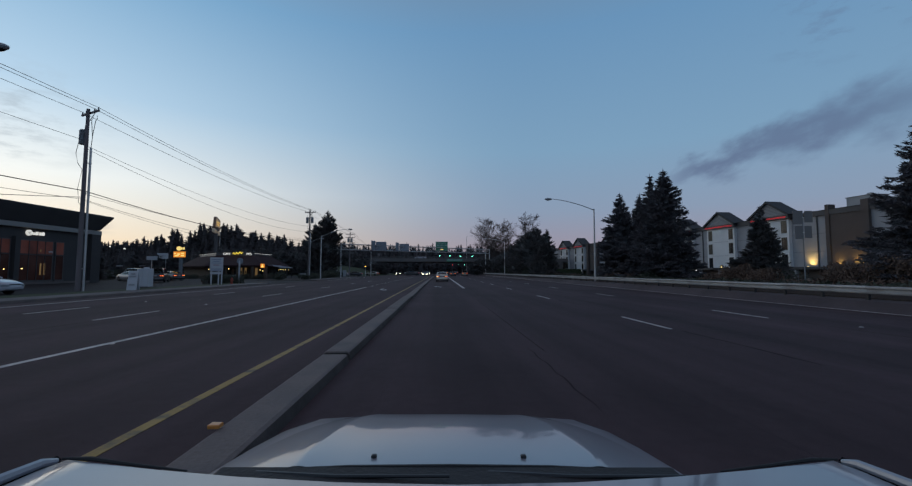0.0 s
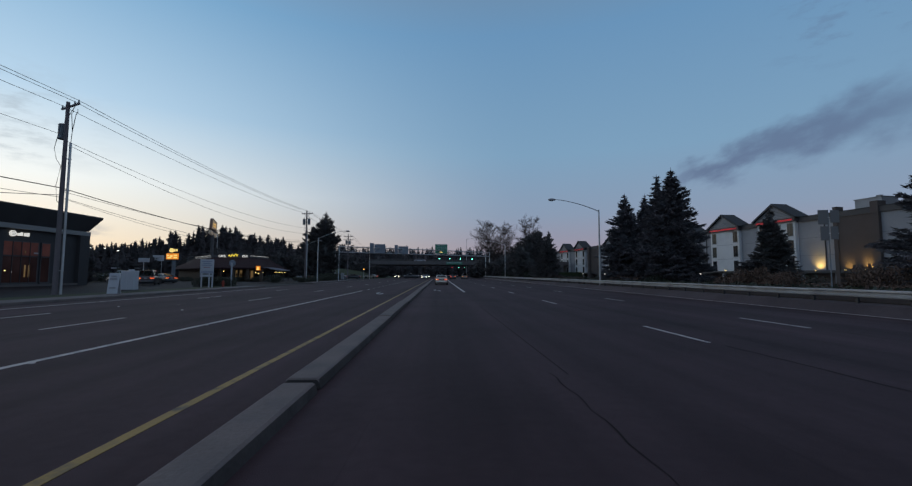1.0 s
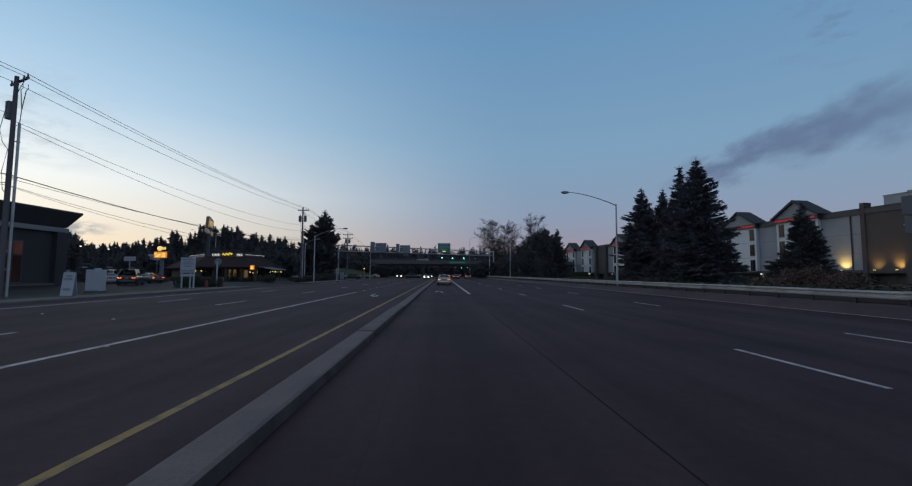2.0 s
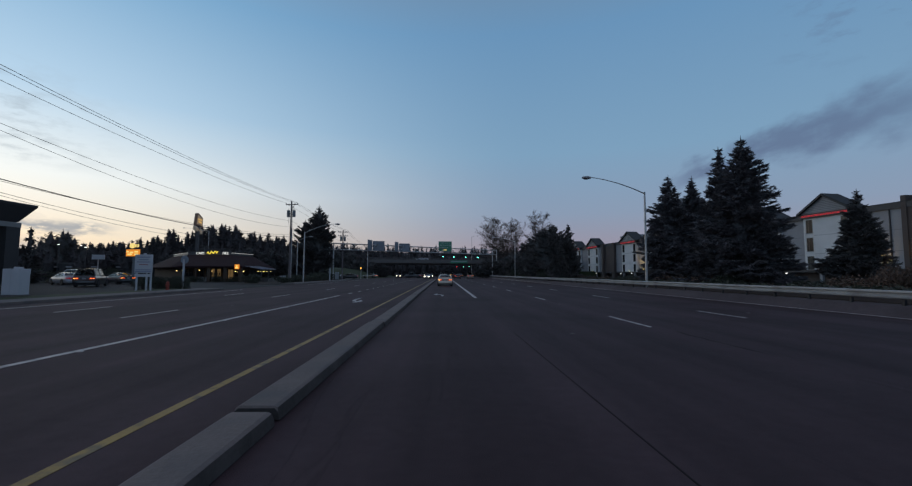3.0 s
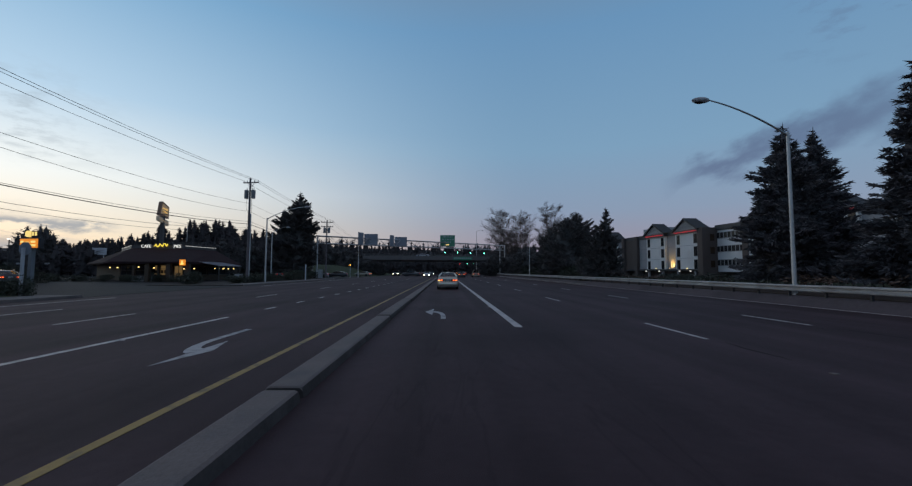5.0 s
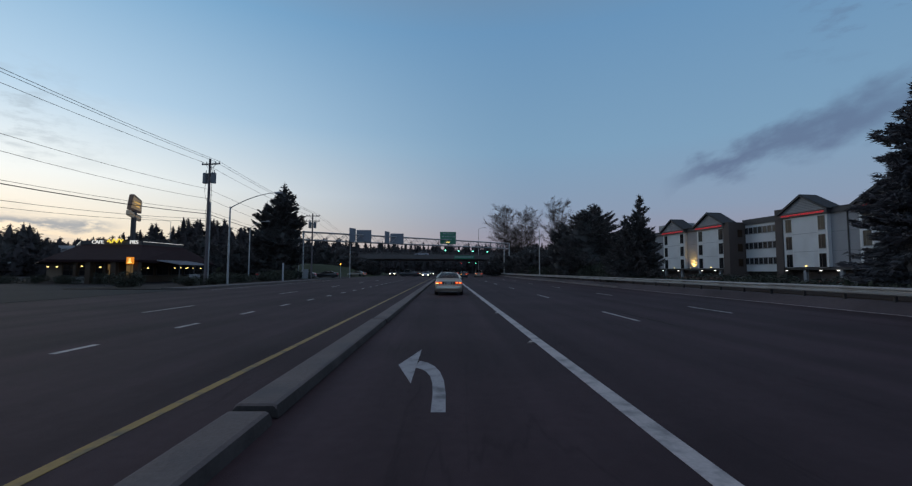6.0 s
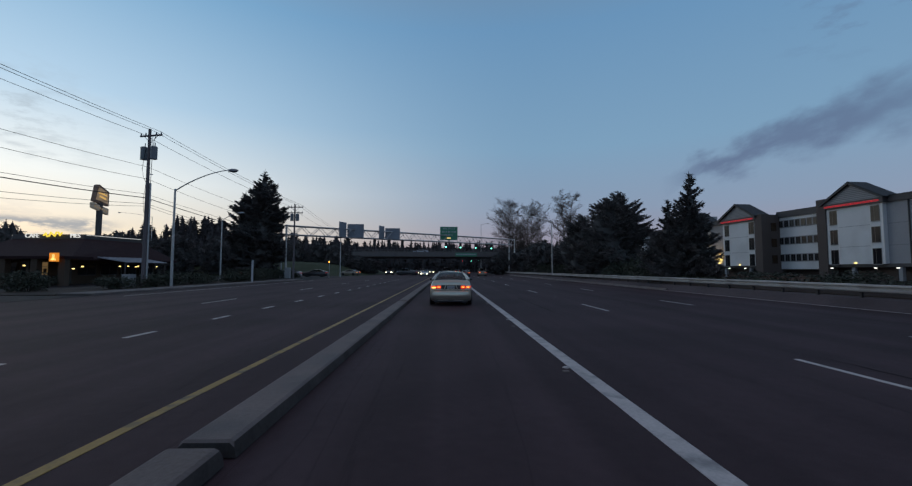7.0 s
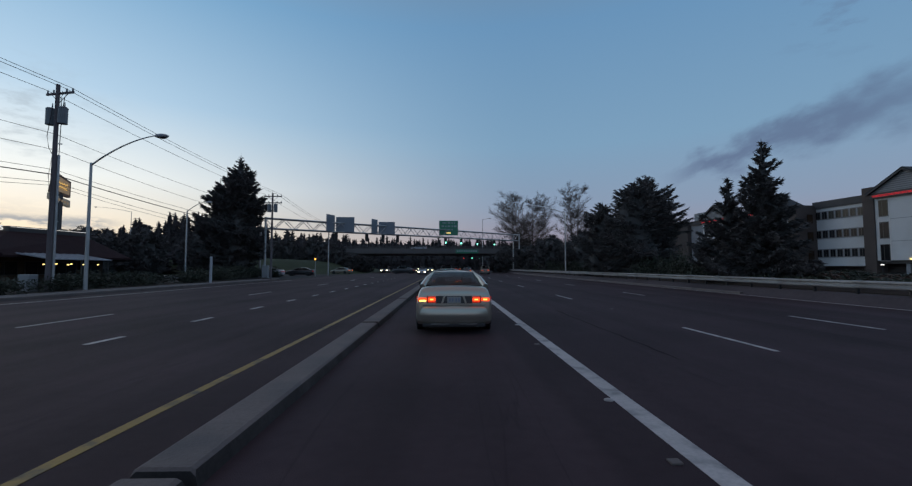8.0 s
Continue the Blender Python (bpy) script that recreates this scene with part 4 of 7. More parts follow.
bare_tree(24.3, 168, 20.0, 9, "tall leafless tree with fine branches", wide=0.30)
bare_tree(35.1, 165.6, 23.5, 14, "slender leafless tree with upright branches", wide=0.21)

RED = "russet winter shrub behind the guardrail"
GRN = "dark evergreen shrub with dense small leaves"
for k in range(9):          # dark hedge across the lot
    shrub(-63 + 2.4 * k, 71.5 + 0.5 * (k % 3), 1.7, 1.2, 1.5 + 0.3 * (k % 2), "leaves", GRN, 400 + k)
for k in range(16):
    shrub(20.5 + 2.4 * rng.random(), 18 + 4.0 * k, 1.5 + rng.random(), 1.6 + rng.random(), 0.7 + 0.6 * rng.random(), "leaves_red" if k % 3 else "leaves", RED if k % 3 else GRN, 100 + k)
for k in range(4):
    shrub(21.2 + 0.5 * (k % 2), 27.0 + 1.45 * k, 1.1, 1.1, 1.30 + 0.15 * (k % 3), "leaves_red", RED, 301 + 2 * k, z=0.25)
for k in range(4):
    shrub(25.4 + 1.3 * k, 25.2 - 1.3 * k, 1.5, 1.5, 1.9 + 0.2 * (k % 2), "leaves_red", RED, 321 + 3 * k)
for k in range(22):
    shrub(27 + 9 * rng.random(), 30 + 5.2 * k, 2.0 + rng.random(), 2.2 + rng.random(), 0.8 + 0.6 * rng.random(), "leaves", GRN, 140 + k)
for k in range(14):
    shrub(19.6 + 1.2 * rng.random(), 82 + 4.6 * k, 1.6, 1.9, 1.6 + 1.2 * rng.random(), "leaves", GRN, 180 + k)
for k in range(9):
    shrub(-26.2 + 3.6 * rng.random(), 70.5 + 3.4 * k, 1.3 + 0.6 * rng.random(), 1.5, 0.8 + 0.5 * rng.random(), "leaves", GRN, 210 + k)
for k in range(4):
    shrub(-25.6 + 0.9 * k, 48.9 + 0.2 * k, 1.0, 0.9, 0.95, "leaves", "clipped dark hedge shrub beside the lot entrance", 230 + k)
for k in range(7):
    shrub(-33 - 3.0 * k, 79.8 + 0.4 * rng.random(), 1.5, 0.9, 0.7 + 0.3 * rng.random(), "leaves", GRN, 240 + k)
for k in range(6):
    shrub(-27.5 + 1.6 * rng.random(), 101 + 3.6 * k, 1.6, 1.6, 1.1 + 0.4 * rng.random(), "leaves", GRN, 260 + k)

# ---- vehicles ----
def wheel(t, x, y, r, wide, side):
    w = part("wheel", boxed(0, 0, 0, 0.05, 0.1, 0.1), "black_plastic", t)
    w.location = (x, y, r)
    bm = bmesh.new()
    prof = [(-wide / 2, r * 0.66), (-wide / 2, r * 0.93), (-wide * 0.36, r), (wide * 0.36, r), (wide / 2, r * 0.93), (wide / 2, r * 0.66)]
    seg, rings = 22, []
    for k in range(seg):
        a = k * math.tau / seg
        rings.append([bm.verts.new((u, v * math.cos(a), v * math.sin(a))) for u, v in prof])
    for k in range(seg):
        a, b = rings[k], rings[(k + 1) % seg]
        for j in range(len(prof) - 1):
            bm.faces.new((a[j], a[j + 1], b[j + 1], b[j]))
    part("tyre", bm, "black_rubber", w)
    bm = rodded((-wide * 0.35, 0, 0), (wide * 0.42 * side, 0, 0) if side > 0 else (-wide * 0.42, 0, 0), r * 0.67, r * 0.6, 18)
    part("rim", bm, "rim_metal", w)


def loft(stations, w, lean=True):
    """A car's lower body from sections (y, width share, low z, top z)."""
    bm = bmesh.new()
    rings = []
    for y, ws, lo, hi in stations:
        h, hw = hi - lo, w / 2 * ws
        half = [(0.0, lo), (0.80 * hw, lo), (0.955 * hw, lo + 0.07 * h), (0.995 * hw, lo + 0.30 * h), (hw, lo + 0.52 * h), (0.972 * hw, lo + 0.74 * h),
                (0.915 * hw, lo + 0.90 * h), (0.85 * hw, lo + 0.97 * h), (0.75 * hw, hi), (0.4 * hw, hi + 0.018), (0.0, hi + 0.024)]
        if not lean:      # fuller shoulders
            half[5:] = [(0.975 * hw, lo + 0.80 * h), (0.925 * hw, lo + 0.955 * h), (0.82 * hw, hi), (0.5 * hw, hi + 0.015), (0.0, hi + 0.022)]
        pts = half + [(-a, b) for a, b in half[-2:0:-1]]
        rings.append([bm.verts.new((a, y, b)) for a, b in pts])
    n = len(rings[0])
    for a, b in zip(rings, rings[1:]):
        for k in range(n):
            bm.faces.new((a[k], a[(k + 1) % n], b[(k + 1) % n], b[k]))
    bm.faces.new(rings[0])
    bm.faces.new(rings[-1][::-1])
    return bm


SEDAN = dict(L=4.81, W=1.72, roof=1.385, belt=0.98, deck=1.02, cowl=0.97, nose=0.72, rb=-1.62, rr=-0.86, fr=0.18, fb=1.05, rw=0.655, rwt=0.525, wheel=0.32, axle=1.37)
COUPE = dict(L=4.45, W=1.72, roof=1.286, front=[(1.25, 0.99, 0.20, 0.828), (1.55, 0.966, 0.20, 0.795), (1.80, 0.93, 0.21, 0.765), (1.97, 0.885, 0.22, 0.738), (2.08, 0.825, 0.24, 0.70), (2.16, 0.745, 0.27, 0.64), (2.205, 0.65, 0.30, 0.56), (2.225, 0.55, 0.34, 0.46)], belt=0.88, deck=0.92, cowl=0.855, nose=0.70, rb=-1.75, rr=-1.0, fr=0.31, fb=0.94, rw=0.62, rwt=0.445, own_roof=True, glass_bow=0.02, mirrors=False, rail=0.010, drop=0.10, wheel=0.30, axle=1.30)
SUV = dict(L=4.6, W=1.85, roof=1.80, belt=1.10, deck=1.10, cowl=1.08, nose=0.86, rb=-2.12, rr=-1.85, fr=0.3, fb=0.98, rw=0.72, rwt=0.62, wheel=0.36, axle=1.35)
PICKUP = dict(L=5.4, W=1.95, roof=1.82, belt=1.12, deck=1.10, cowl=1.12, nose=0.95, rb=-0.5, rr=-0.42, fr=0.75, fb=1.45, rw=0.74, rwt=0.66, wheel=0.38, axle=1.65)


def car(m, kind, paint, label, lit="dim", heads=False, name="car", group="", plate=True):
    k = kind
    t = thing(name, m, label, "car", group)
    h = k["L"] / 2
    st = [(-h + 0.085, 0.86, 0.30, k["deck"] - 0.17), (-h + 0.095, 0.93, 0.26, k["deck"] - 0.12), (-h + 0.125, 0.965, 0.23, k["deck"] - 0.05),
          (-h + 0.17, 0.972, 0.22, k["deck"] - 0.008),
          (-h + 0.45, 0.99, 0.20, k["deck"] + 0.01), (k["rb"], 1.0, 0.19, k["deck"]), (-0.4, 1.0, 0.18, k["belt"]), (k["fb"], 1.0, 0.18, k["cowl"]),
          (k["fb"] + (h - k["fb"]) * 0.45, 0.985, 0.20, k["cowl"] - (k["cowl"] - k["nose"]) * 0.35), (h - 0.30, 0.93, 0.22, k["nose"] + 0.03), (h - 0.10, 0.84, 0.26, k["nose"] - 0.06),
          (h - 0.02, 0.70, 0.30, k["nose"] - 0.18), (h, 0.55, 0.34, k["nose"] - 0.28)]
    if "front" in k:
        st = st[:8] + k["front"]
    part("body", loft(st, k["W"], "front" not in k), paint, t, smooth=True)
    sw = k["W"] / 2 * 0.90
    rz, bz = k["roof"], k["belt"]
    rl = (-k["rwt"], k["rr"], rz - 0.045)
    fl = (-k["rwt"] - 0.01, k["fr"], rz - 0.03)
    rbl = (-k["rw"] - 0.03, k["rb"], k["deck"] + 0.01)
    fbl = (-k["W"] / 2 * 0.84, k["fb"], k["cowl"] + 0.01)
    mir = lambda p: (-p[0], p[1], p[2])
    if "own_roof" not in k:
        part("roof", patch(rl, mir(rl), mir(fl), fl, 0.04, 0.03, 8), paint, t, smooth=True)
    part("rear_window", patch(rbl, mir(rbl), mir(rl), rl, 0.05, 0.006), "glass", t, "dark clear glass", smooth=True)
    wtop = (fl[0], fl[1], fl[2] - (k["drop"] if "drop" in k else 0.0))
    part("windscreen", patch(mir(fbl), fbl, wtop, mir(wtop), k["glass_bow"] if "glass_bow" in k else 0.07, 0.006), "glass", t, "dark clear glass", smooth=True)
    for s in (1, -1):
        f = (lambda p: p) if s == 1 else mir
        rear_low, front_low = (-sw, k["rb"] + 0.10, bz), (-sw, k["fb"] - 0.18, k["cowl"])
        mid_low, mid_top = (-sw, (k["rb"] + k["fb"]) / 2, bz), (-k["rwt"] - 0.012, (k["rr"] + k["fr"]) / 2 - 0.05, rz - 0.035)
        for a, b, c, d in ((rear_low, mid_low, mid_top, rl), (mid_low, front_low, fl, mid_top)):
            pts = (b, a, d, c) if s == 1 else (a, b, c, d)
            part("side_window", patch(*[f(p) for p in pts], 0.015, 0.006, 3), "glass", t, "dark clear glass", smooth=True)
        part("rear_pillar", sweep([f((rbl[0] - 0.06, rbl[1], rbl[2] - 0.02)), f(((rbl[0] + rl[0]) / 2 - 0.03, (rbl[1] + rl[1]) / 2, (rbl[2] + rl[2]) / 2 + 0.02)), f((rl[0] + 0.01, rl[1] + 0.03, rl[2] - 0.025))], [0.075, 0.055, 0.038], 8), paint, t, smooth=True)
        part("front_pillar", sweep([f(fbl), f(((fbl[0] + wtop[0]) / 2 - 0.01, (fbl[1] + wtop[1]) / 2, (fbl[2] + wtop[2]) / 2 + 0.015)), f(wtop)], [0.05, 0.04, k["rail"] if "rail" in k else 0.035], 8), paint, t, smooth=True)
        part("roof_rail", sweep([f((q[0], q[1], q[2] - 0.022)) for q in (rl, mid_top, fl)], k["rail"] if "rail" in k else 0.035, 8), paint, t, smooth=True)
        part("door_pillar", sweep([f(mid_low), f(mid_top)], 0.028, 6), "black_plastic", t)
        if "mirrors" not in k:
            part("mirror", boxed(s * -(k["W"] / 2 + 0.06), k["fb"] - 0.35, k["cowl"] + 0.04, 0.17, 0.09, 0.11, bevel=0.03), "black_plastic", t)
        for y in (-k["axle"], k["axle"]):
            xs = -s * (k["W"] / 2 - 0.02)
            part("wheel_arch", rodded((xs, y, k["wheel"] + 0.02), (xs - s * 0.026, y, k["wheel"] + 0.02), k["wheel"] * 1.16, k["wheel"] * 1.14, 22), "black_plastic", t)
            wheel(t, -s * (k["W"] / 2 - 0.085), y, k["wheel"], 0.21, -s)
        for y in (-0.25, 0.75):
            part("headrest", boxed(-s * 0.36, y - 0.2, k["belt"] + 0.12, 0.26, 0.10, 0.18, bevel=0.04), "seat_cloth", t)
            part("seat_back", boxed(-s * 0.36, y - 0.2, k["belt"] - 0.02, 0.46, 0.12, 0.22, bevel=0.04), "seat_cloth", t)
        lamp = {"dim": ("tail_dim", "tail_dim"), "on": ("tail_red", "tail_hot")}[lit]
        zt = k["deck"] - 0.345
        amber = lit == "on" and s == 1
        out = (-s * (k["W"] / 2 * 0.955), -h + 0.135)
        inn = (-s * (k["W"] / 2 * 0.47), -h + 0.070)
        bm = prism([(out[0], out[1] + 0.16), (out[0] * 1.005, out[1] + 0.02), (inn[0] * 1.3, inn[1] - 0.01), (inn[0], inn[1]), (inn[0], inn[1] + 0.09)], "z", zt + 0.01, zt + 0.155)
        bmesh.ops.bevel(bm, geom=[e for e in bm.edges if abs(e.verts[0].co.z - e.verts[1].co.z) < 1e-4], offset=0.018, segments=2, profile=0.5, affect="EDGES")
        la = part("tail_lamp", bm, lamp[0], t, "lit red tail lamp" if lit == "on" else "red tail lamp")
        cx = -s * k["W"] / 2 * 0.80
        part("bulb_lens", boxed(cx, -h + 0.088, zt + 0.085, 0.20, 0.05, 0.085, turn=s * 12, bevel=0.02), lamp[1], la)
        part("bulb_lens", boxed(-s * k["W"] / 2 * 0.57, -h + 0.068, zt + 0.085, 0.17, 0.05, 0.085, turn=s * 6, bevel=0.02), lamp[1], la)
        part("lamp_divider", boxed(-s * k["W"] / 2 * 0.675, -h + 0.075, zt + 0.083, 0.014, 0.05, 0.160, turn=s * 9), "black_plastic", la)
        if lit == "on":
            part("bulb", boxed(cx, -h + 0.064, zt + (0.058 if amber else 0.085), 0.15 if amber else 0.09, 0.02, 0.035, turn=s * 12, bevel=0.008), "indicator_amber" if amber else "tail_core", la)
            part("bulb", boxed(-s * k["W"] / 2 * 0.57, -h + 0.046, zt + 0.085, 0.08, 0.02, 0.03, turn=s * 6, bevel=0.008), "tail_core", la)
        part("head_lamp", boxed(-s * k["W"] / 2 * 0.68, h - 0.13, k["nose"] - 0.17, 0.36, 0.22, 0.13, turn=s * 18, bevel=0.03), "head_glow" if heads else "glass", t)
    part("parcel_shelf", boxed(0, (k["rb"] + k["fb"]) / 2, k["belt"] + 0.035, k["W"] * 0.80, k["fb"] - k["rb"] - 0.35, 0.03), "seat_cloth", t)
    half = k["W"] / 2 * 0.965
    xs = [half * (i / 6 - 1) for i in range(13)]
    face = [(x, -h - 0.025 + 0.17 * (abs(x) / half) ** 3.2) for x in xs]
    bm = bmesh.new()          # full rounded bumper that tucks in below
    grid = []
    for z, inset, wide in ((0.19, 0.16, 0.90), (0.21, 0.085, 0.945), (0.25, 0.035, 0.975), (0.32, 0.004, 0.995), (0.39, -0.014, 1.004), (0.43, -0.018, 1.005), (0.47, -0.014, 1.004), (0.53, -0.004, 1.0), (0.58, 0.010, 0.993), (0.605, 0.035, 0.975), (0.615, 0.12, 0.93)):
        row = [(x * wide, y + inset) for x, y in face]
        row = [(row[0][0], row[0][1] + 0.24)] + row + [(row[-1][0], row[-1][1] + 0.24)]
        grid.append([bm.verts.new((x, y, z)) for x, y in row])
    for p, q in zip(grid, grid[1:]):
        for i in range(len(p) - 1):
            bm.faces.new((p[i], p[i + 1], q[i + 1], q[i]))
    part("rear_bumper", bm, paint, t, smooth=True)
    part("boot_seam", boxed(0, -h + 0.085, 0.635, k["W"] * 0.80, 0.02, 0.012), "black_plastic", t)
    part("lower_valance", boxed(0, -h + 0.10, 0.20, k["W"] * 0.80, 0.14, 0.08, bevel=0.02), "black_plastic", t)
    part("exhaust_pipe", rodded((k["W"] * 0.3, -h + 0.02, 0.175), (k["W"] * 0.3, -h + 0.3, 0.175), 0.024, 0.024, 10), "boot_dark", t)
    # a plain dark box; the shade of the plate recess is in its colour
    part("boot_recess", boxed(0, -h + 0.080, zt + 0.08, k["W"] * 0.465, 0.03, 0.165, bevel=0.01), "boot_dark", t, "shaded recess round the number plate")
    for s in (-1, 1):
        bm = boxed(s * 0.235, -h + 0.062, zt + 0.08, 0.045, 0.02, 0.15, bevel=0.006)
        for v in bm.verts:
            v.co.x += s * 0.35 * (zt + 0.08 - v.co.z)
        part("recess_flank", bm, paint, t)
    if plate:
        p = part("number_plate", boxed(0, -h + 0.068, zt + 0.075, 0.30, 0.012, 0.14, bevel=0.004), "plate_white", t, "plain pale number plate")
        for x in (-0.09, -0.03, 0.05, 0.11):
            part("plate_bar", boxed(x, -h + 0.060, zt + 0.075, 0.035, 0.006, 0.07), "sign_print", p)
    part("front_grille", boxed(0, h - 0.055, k["nose"] - 0.13, k["W"] * 0.42, 0.06, 0.10, bevel=0.02), "black_plastic", t)
    return t


lead = car(pose(0.37, 63.02, 0, 0, 0, -0.6), SEDAN, "car_silver", "silver saloon car with lit brake lamps and a blinking indicator", "on", group="cars on the road")
part("brake_light", boxed(0, -1.44, 1.030, 0.16, 0.03, 0.016), "tail_red", lead, "lit high brake lamp")
# bright metal strips added in place of headlamp reflections on the bumper
for x in (-0.30, 0.30):
    part("bumper_gleam", boxed(x, -2.432, 0.238, 0.40, 0.02, 0.014), "rim_metal", lead)

# the silver-white car standing at the start of the way
own = car(pose(0.006, 0.20, 0, 0, 0.5, -0.9), COUPE, "pale_paint", "white car with a long smooth bonnet, wipers at rest", "dim", group="cars on the road", plate=False)
part("cowl", boxed(0, 1.035, 0.878, 1.34, 0.15, 0.03, bevel=0.01), "black_rubber", own)
for x in (-0.62, 0.05):
    part("wiper", sweep([(x, 1.09, 0.885), (x + 0.30, 1.04, 0.895), (x + 0.62, 1.02, 0.905)], [0.007, 0.006, 0.004], 6), "black_plastic", own)
bm = bmesh.new()          # bonnet: a flat middle panel between two creases, falling away at the sides
grid = []
for y, half, z, rise in ((1.12, 0.70, 0.852, 1.0), (1.22, 0.70, 0.848, 1.0), (1.36, 0.685, 0.834, 1.0), (1.50, 0.665, 0.818, 1.0), (1.64, 0.64, 0.799, 0.96), (1.78, 0.605, 0.778, 0.86), (1.90, 0.565, 0.757, 0.66), (1.98, 0.53, 0.742, 0.45)):
    row = []
    for sx in (-1.0, -0.92, -0.84, -0.76, -0.70, -0.665, -0.64, -0.60, -0.45, -0.22, 0.0, 0.22, 0.45, 0.60, 0.64, 0.665, 0.70, 0.76, 0.84, 0.92, 1.0):
        a1 = abs(sx)
        lift = 0.033 + 0.006 * (1 - a1 / 0.62) if a1 < 0.62 else 0.033 + 0.004 * math.exp(-((a1 - 0.65) / 0.02) ** 2) - 0.045 * max(0.0, (a1 - 0.66) / 0.34) ** 1.25
        row.append(bm.verts.new((sx * half, y, z + lift * rise)))
    grid.append(row)
for p, q in zip(grid, grid[1:]):
    for i in range(len(p) - 1):
        bm.faces.new((p[i], p[i + 1], q[i + 1], q[i]))
bonnet = part("bonnet", bm, "pale_paint", own, smooth=True)
part("cowl_lip", sweep([(-0.64, 1.118, 0.868), (-0.3, 1.112, 0.886), (0, 1.110, 0.890), (0.3, 1.112, 0.886), (0.64, 1.118, 0.868)], 0.008, 6), "black_rubber", own)
for s in (-1, 1):
    part("washer_jet", boxed(s * 0.235, 1.185, 0.889, 0.018, 0.018, 0.012, bevel=0.005), "black_plastic", own)
    part("roof_moulding", sweep([(s * 0.452, 0.306, 1.252), (s * 0.455, 0.29, 1.256), (s * 0.460, 0.18, 1.263), (s * 0.464, 0.0, 1.267), (s * 0.464, -0.5, 1.265), (s * 0.452, -0.98, 1.246)], [0.003, 0.005, 0.006, 0.006, 0.006, 0.004], 8), "pale_paint", own, "pale moulding along the roof's edge", smooth=True)
    part("roof_trim", sweep([(s * 0.450, 0.311, 1.2525), (s * 0.42, 0.312, 1.2520), (s * 0.37, 0.312, 1.2455), (s * 0.31, 0.312, 1.2385)], [0.0015, 0.0025, 0.002, 0.001], 6), "black_rubber", own, "black rubber trim on the roof's front edge")
bm = bmesh.new()          # roof skin: crowned in the middle, dipping towards the windscreen header
grid = []
for y, half, z, crown in ((-1.0, 0.445, 1.241, 0.030), (-0.85, 0.452, 1.250, 0.036), (-0.60, 0.458, 1.259, 0.036), (-0.30, 0.460, 1.263, 0.030), (-0.05, 0.459, 1.264, 0.016), (0.10, 0.457, 1.263, 0.0), (0.20, 0.456, 1.261, -0.014), (0.27, 0.455, 1.258, -0.025), (0.305, 0.453, 1.2555, -0.029), (0.310, 0.450, 1.247, -0.029)):
    grid.append([bm.verts.new((half * sx, y, z + crown * (1 - sx * sx) - (0.008 if abs(sx) > 0.99 else 0.0))) for sx in (-1, -0.97, -0.9, -0.75, -0.55, -0.3, 0, 0.3, 0.55, 0.75, 0.9, 0.97, 1)])
for p, q in zip(grid, grid[1:]):
    for i in range(len(p) - 1):
        bm.faces.new((p[i], p[i + 1], q[i + 1], q[i]))
part("roof", bm, "pale_paint", own, smooth=True)

# other vehicles standing about
car(pose(0.25, 75.6, 0, 0, 0, 0), SEDAN, "car_dark", "dark saloon car waiting in the turning lane", "on", group="cars on the road")
car(pose(0.2, 118, 0, 0, 0, 0), SUV, "car_dark", "dark estate car near the signals", "on", group="cars on the road")
for x, y, kind in ((0.4, 196, SEDAN), (4.1, 199, SUV), (4.3, 207, SEDAN), (7.9, 203, SEDAN), (0.2, 205, SUV)):
    car(pose(x, y, 0, 0, 0, 0), kind, "car_dark", "dark car waiting beyond the overpass with lit tail lamps", "on", group="cars on the road")
for x, y, kind in ((-5.0, 191, SEDAN), (-8.6, 197, SUV), (-12.2, 193, SEDAN)):
    car(pose(x, y, 0, 0, 0, 180), kind, "car_dark", "oncoming car beyond the overpass with lit head lamps", "dim", True, group="cars on the road")
car(pose(4.2, 134, 0, 0, 0, 0), SEDAN, "car_dark", "dark saloon car near the signals", "on", group="cars on the road")
car(pose(8.2, 141, 0, 0, 0, 0), SUV, "car_tan", "tan car near the signals", "on", group="cars on the road")
car(pose(-4.6, 138, 0, 0, 0, 178), SEDAN, "car_white", "oncoming car with lit head lamps", "dim", True, group="cars on the road")
car(pose(-15.0, 158, 0, 0, 0, 180), SUV, "car_dark", "oncoming car with lit head lamps", "dim", True, group="cars on the road")
car(pose(-8.4, 166, 0, 0, 0, 180), SEDAN, "car_dark", "oncoming car with lit head lamps", "dim", True, group="cars on the road")
car(pose(-9.6, 150, 0, 0, 0, 80), PICKUP, "car_dark", "dark pickup truck crossing the road", "dim", name="pickup_truck", group="cars on the road")
car(pose(-22.7, 145, 0, 0, 0, 72), SEDAN, "car_tan", "pale saloon car turning at the junction", "on", group="cars on the road")
car(pose(-8, 178, 6.42, 0, 0, 90), SEDAN, "car_white", "white car on the overpass", "dim", group="cars on the road")
for x, y, turn, kind, paint in ((-27.2, 92, 10, SEDAN, "car_white"), (-27.2, 117.5, 100, SEDAN, "car_white"), (-24.8, 125.0, 95, SEDAN, "car_dark"), (-32, 112, 0, SEDAN, "car_dark")):
    if y > 95:
        car(pose(x, y, 0.02, 0, 0, turn), kind, paint, "parked car beside the junction", "dim", group="parked cars")
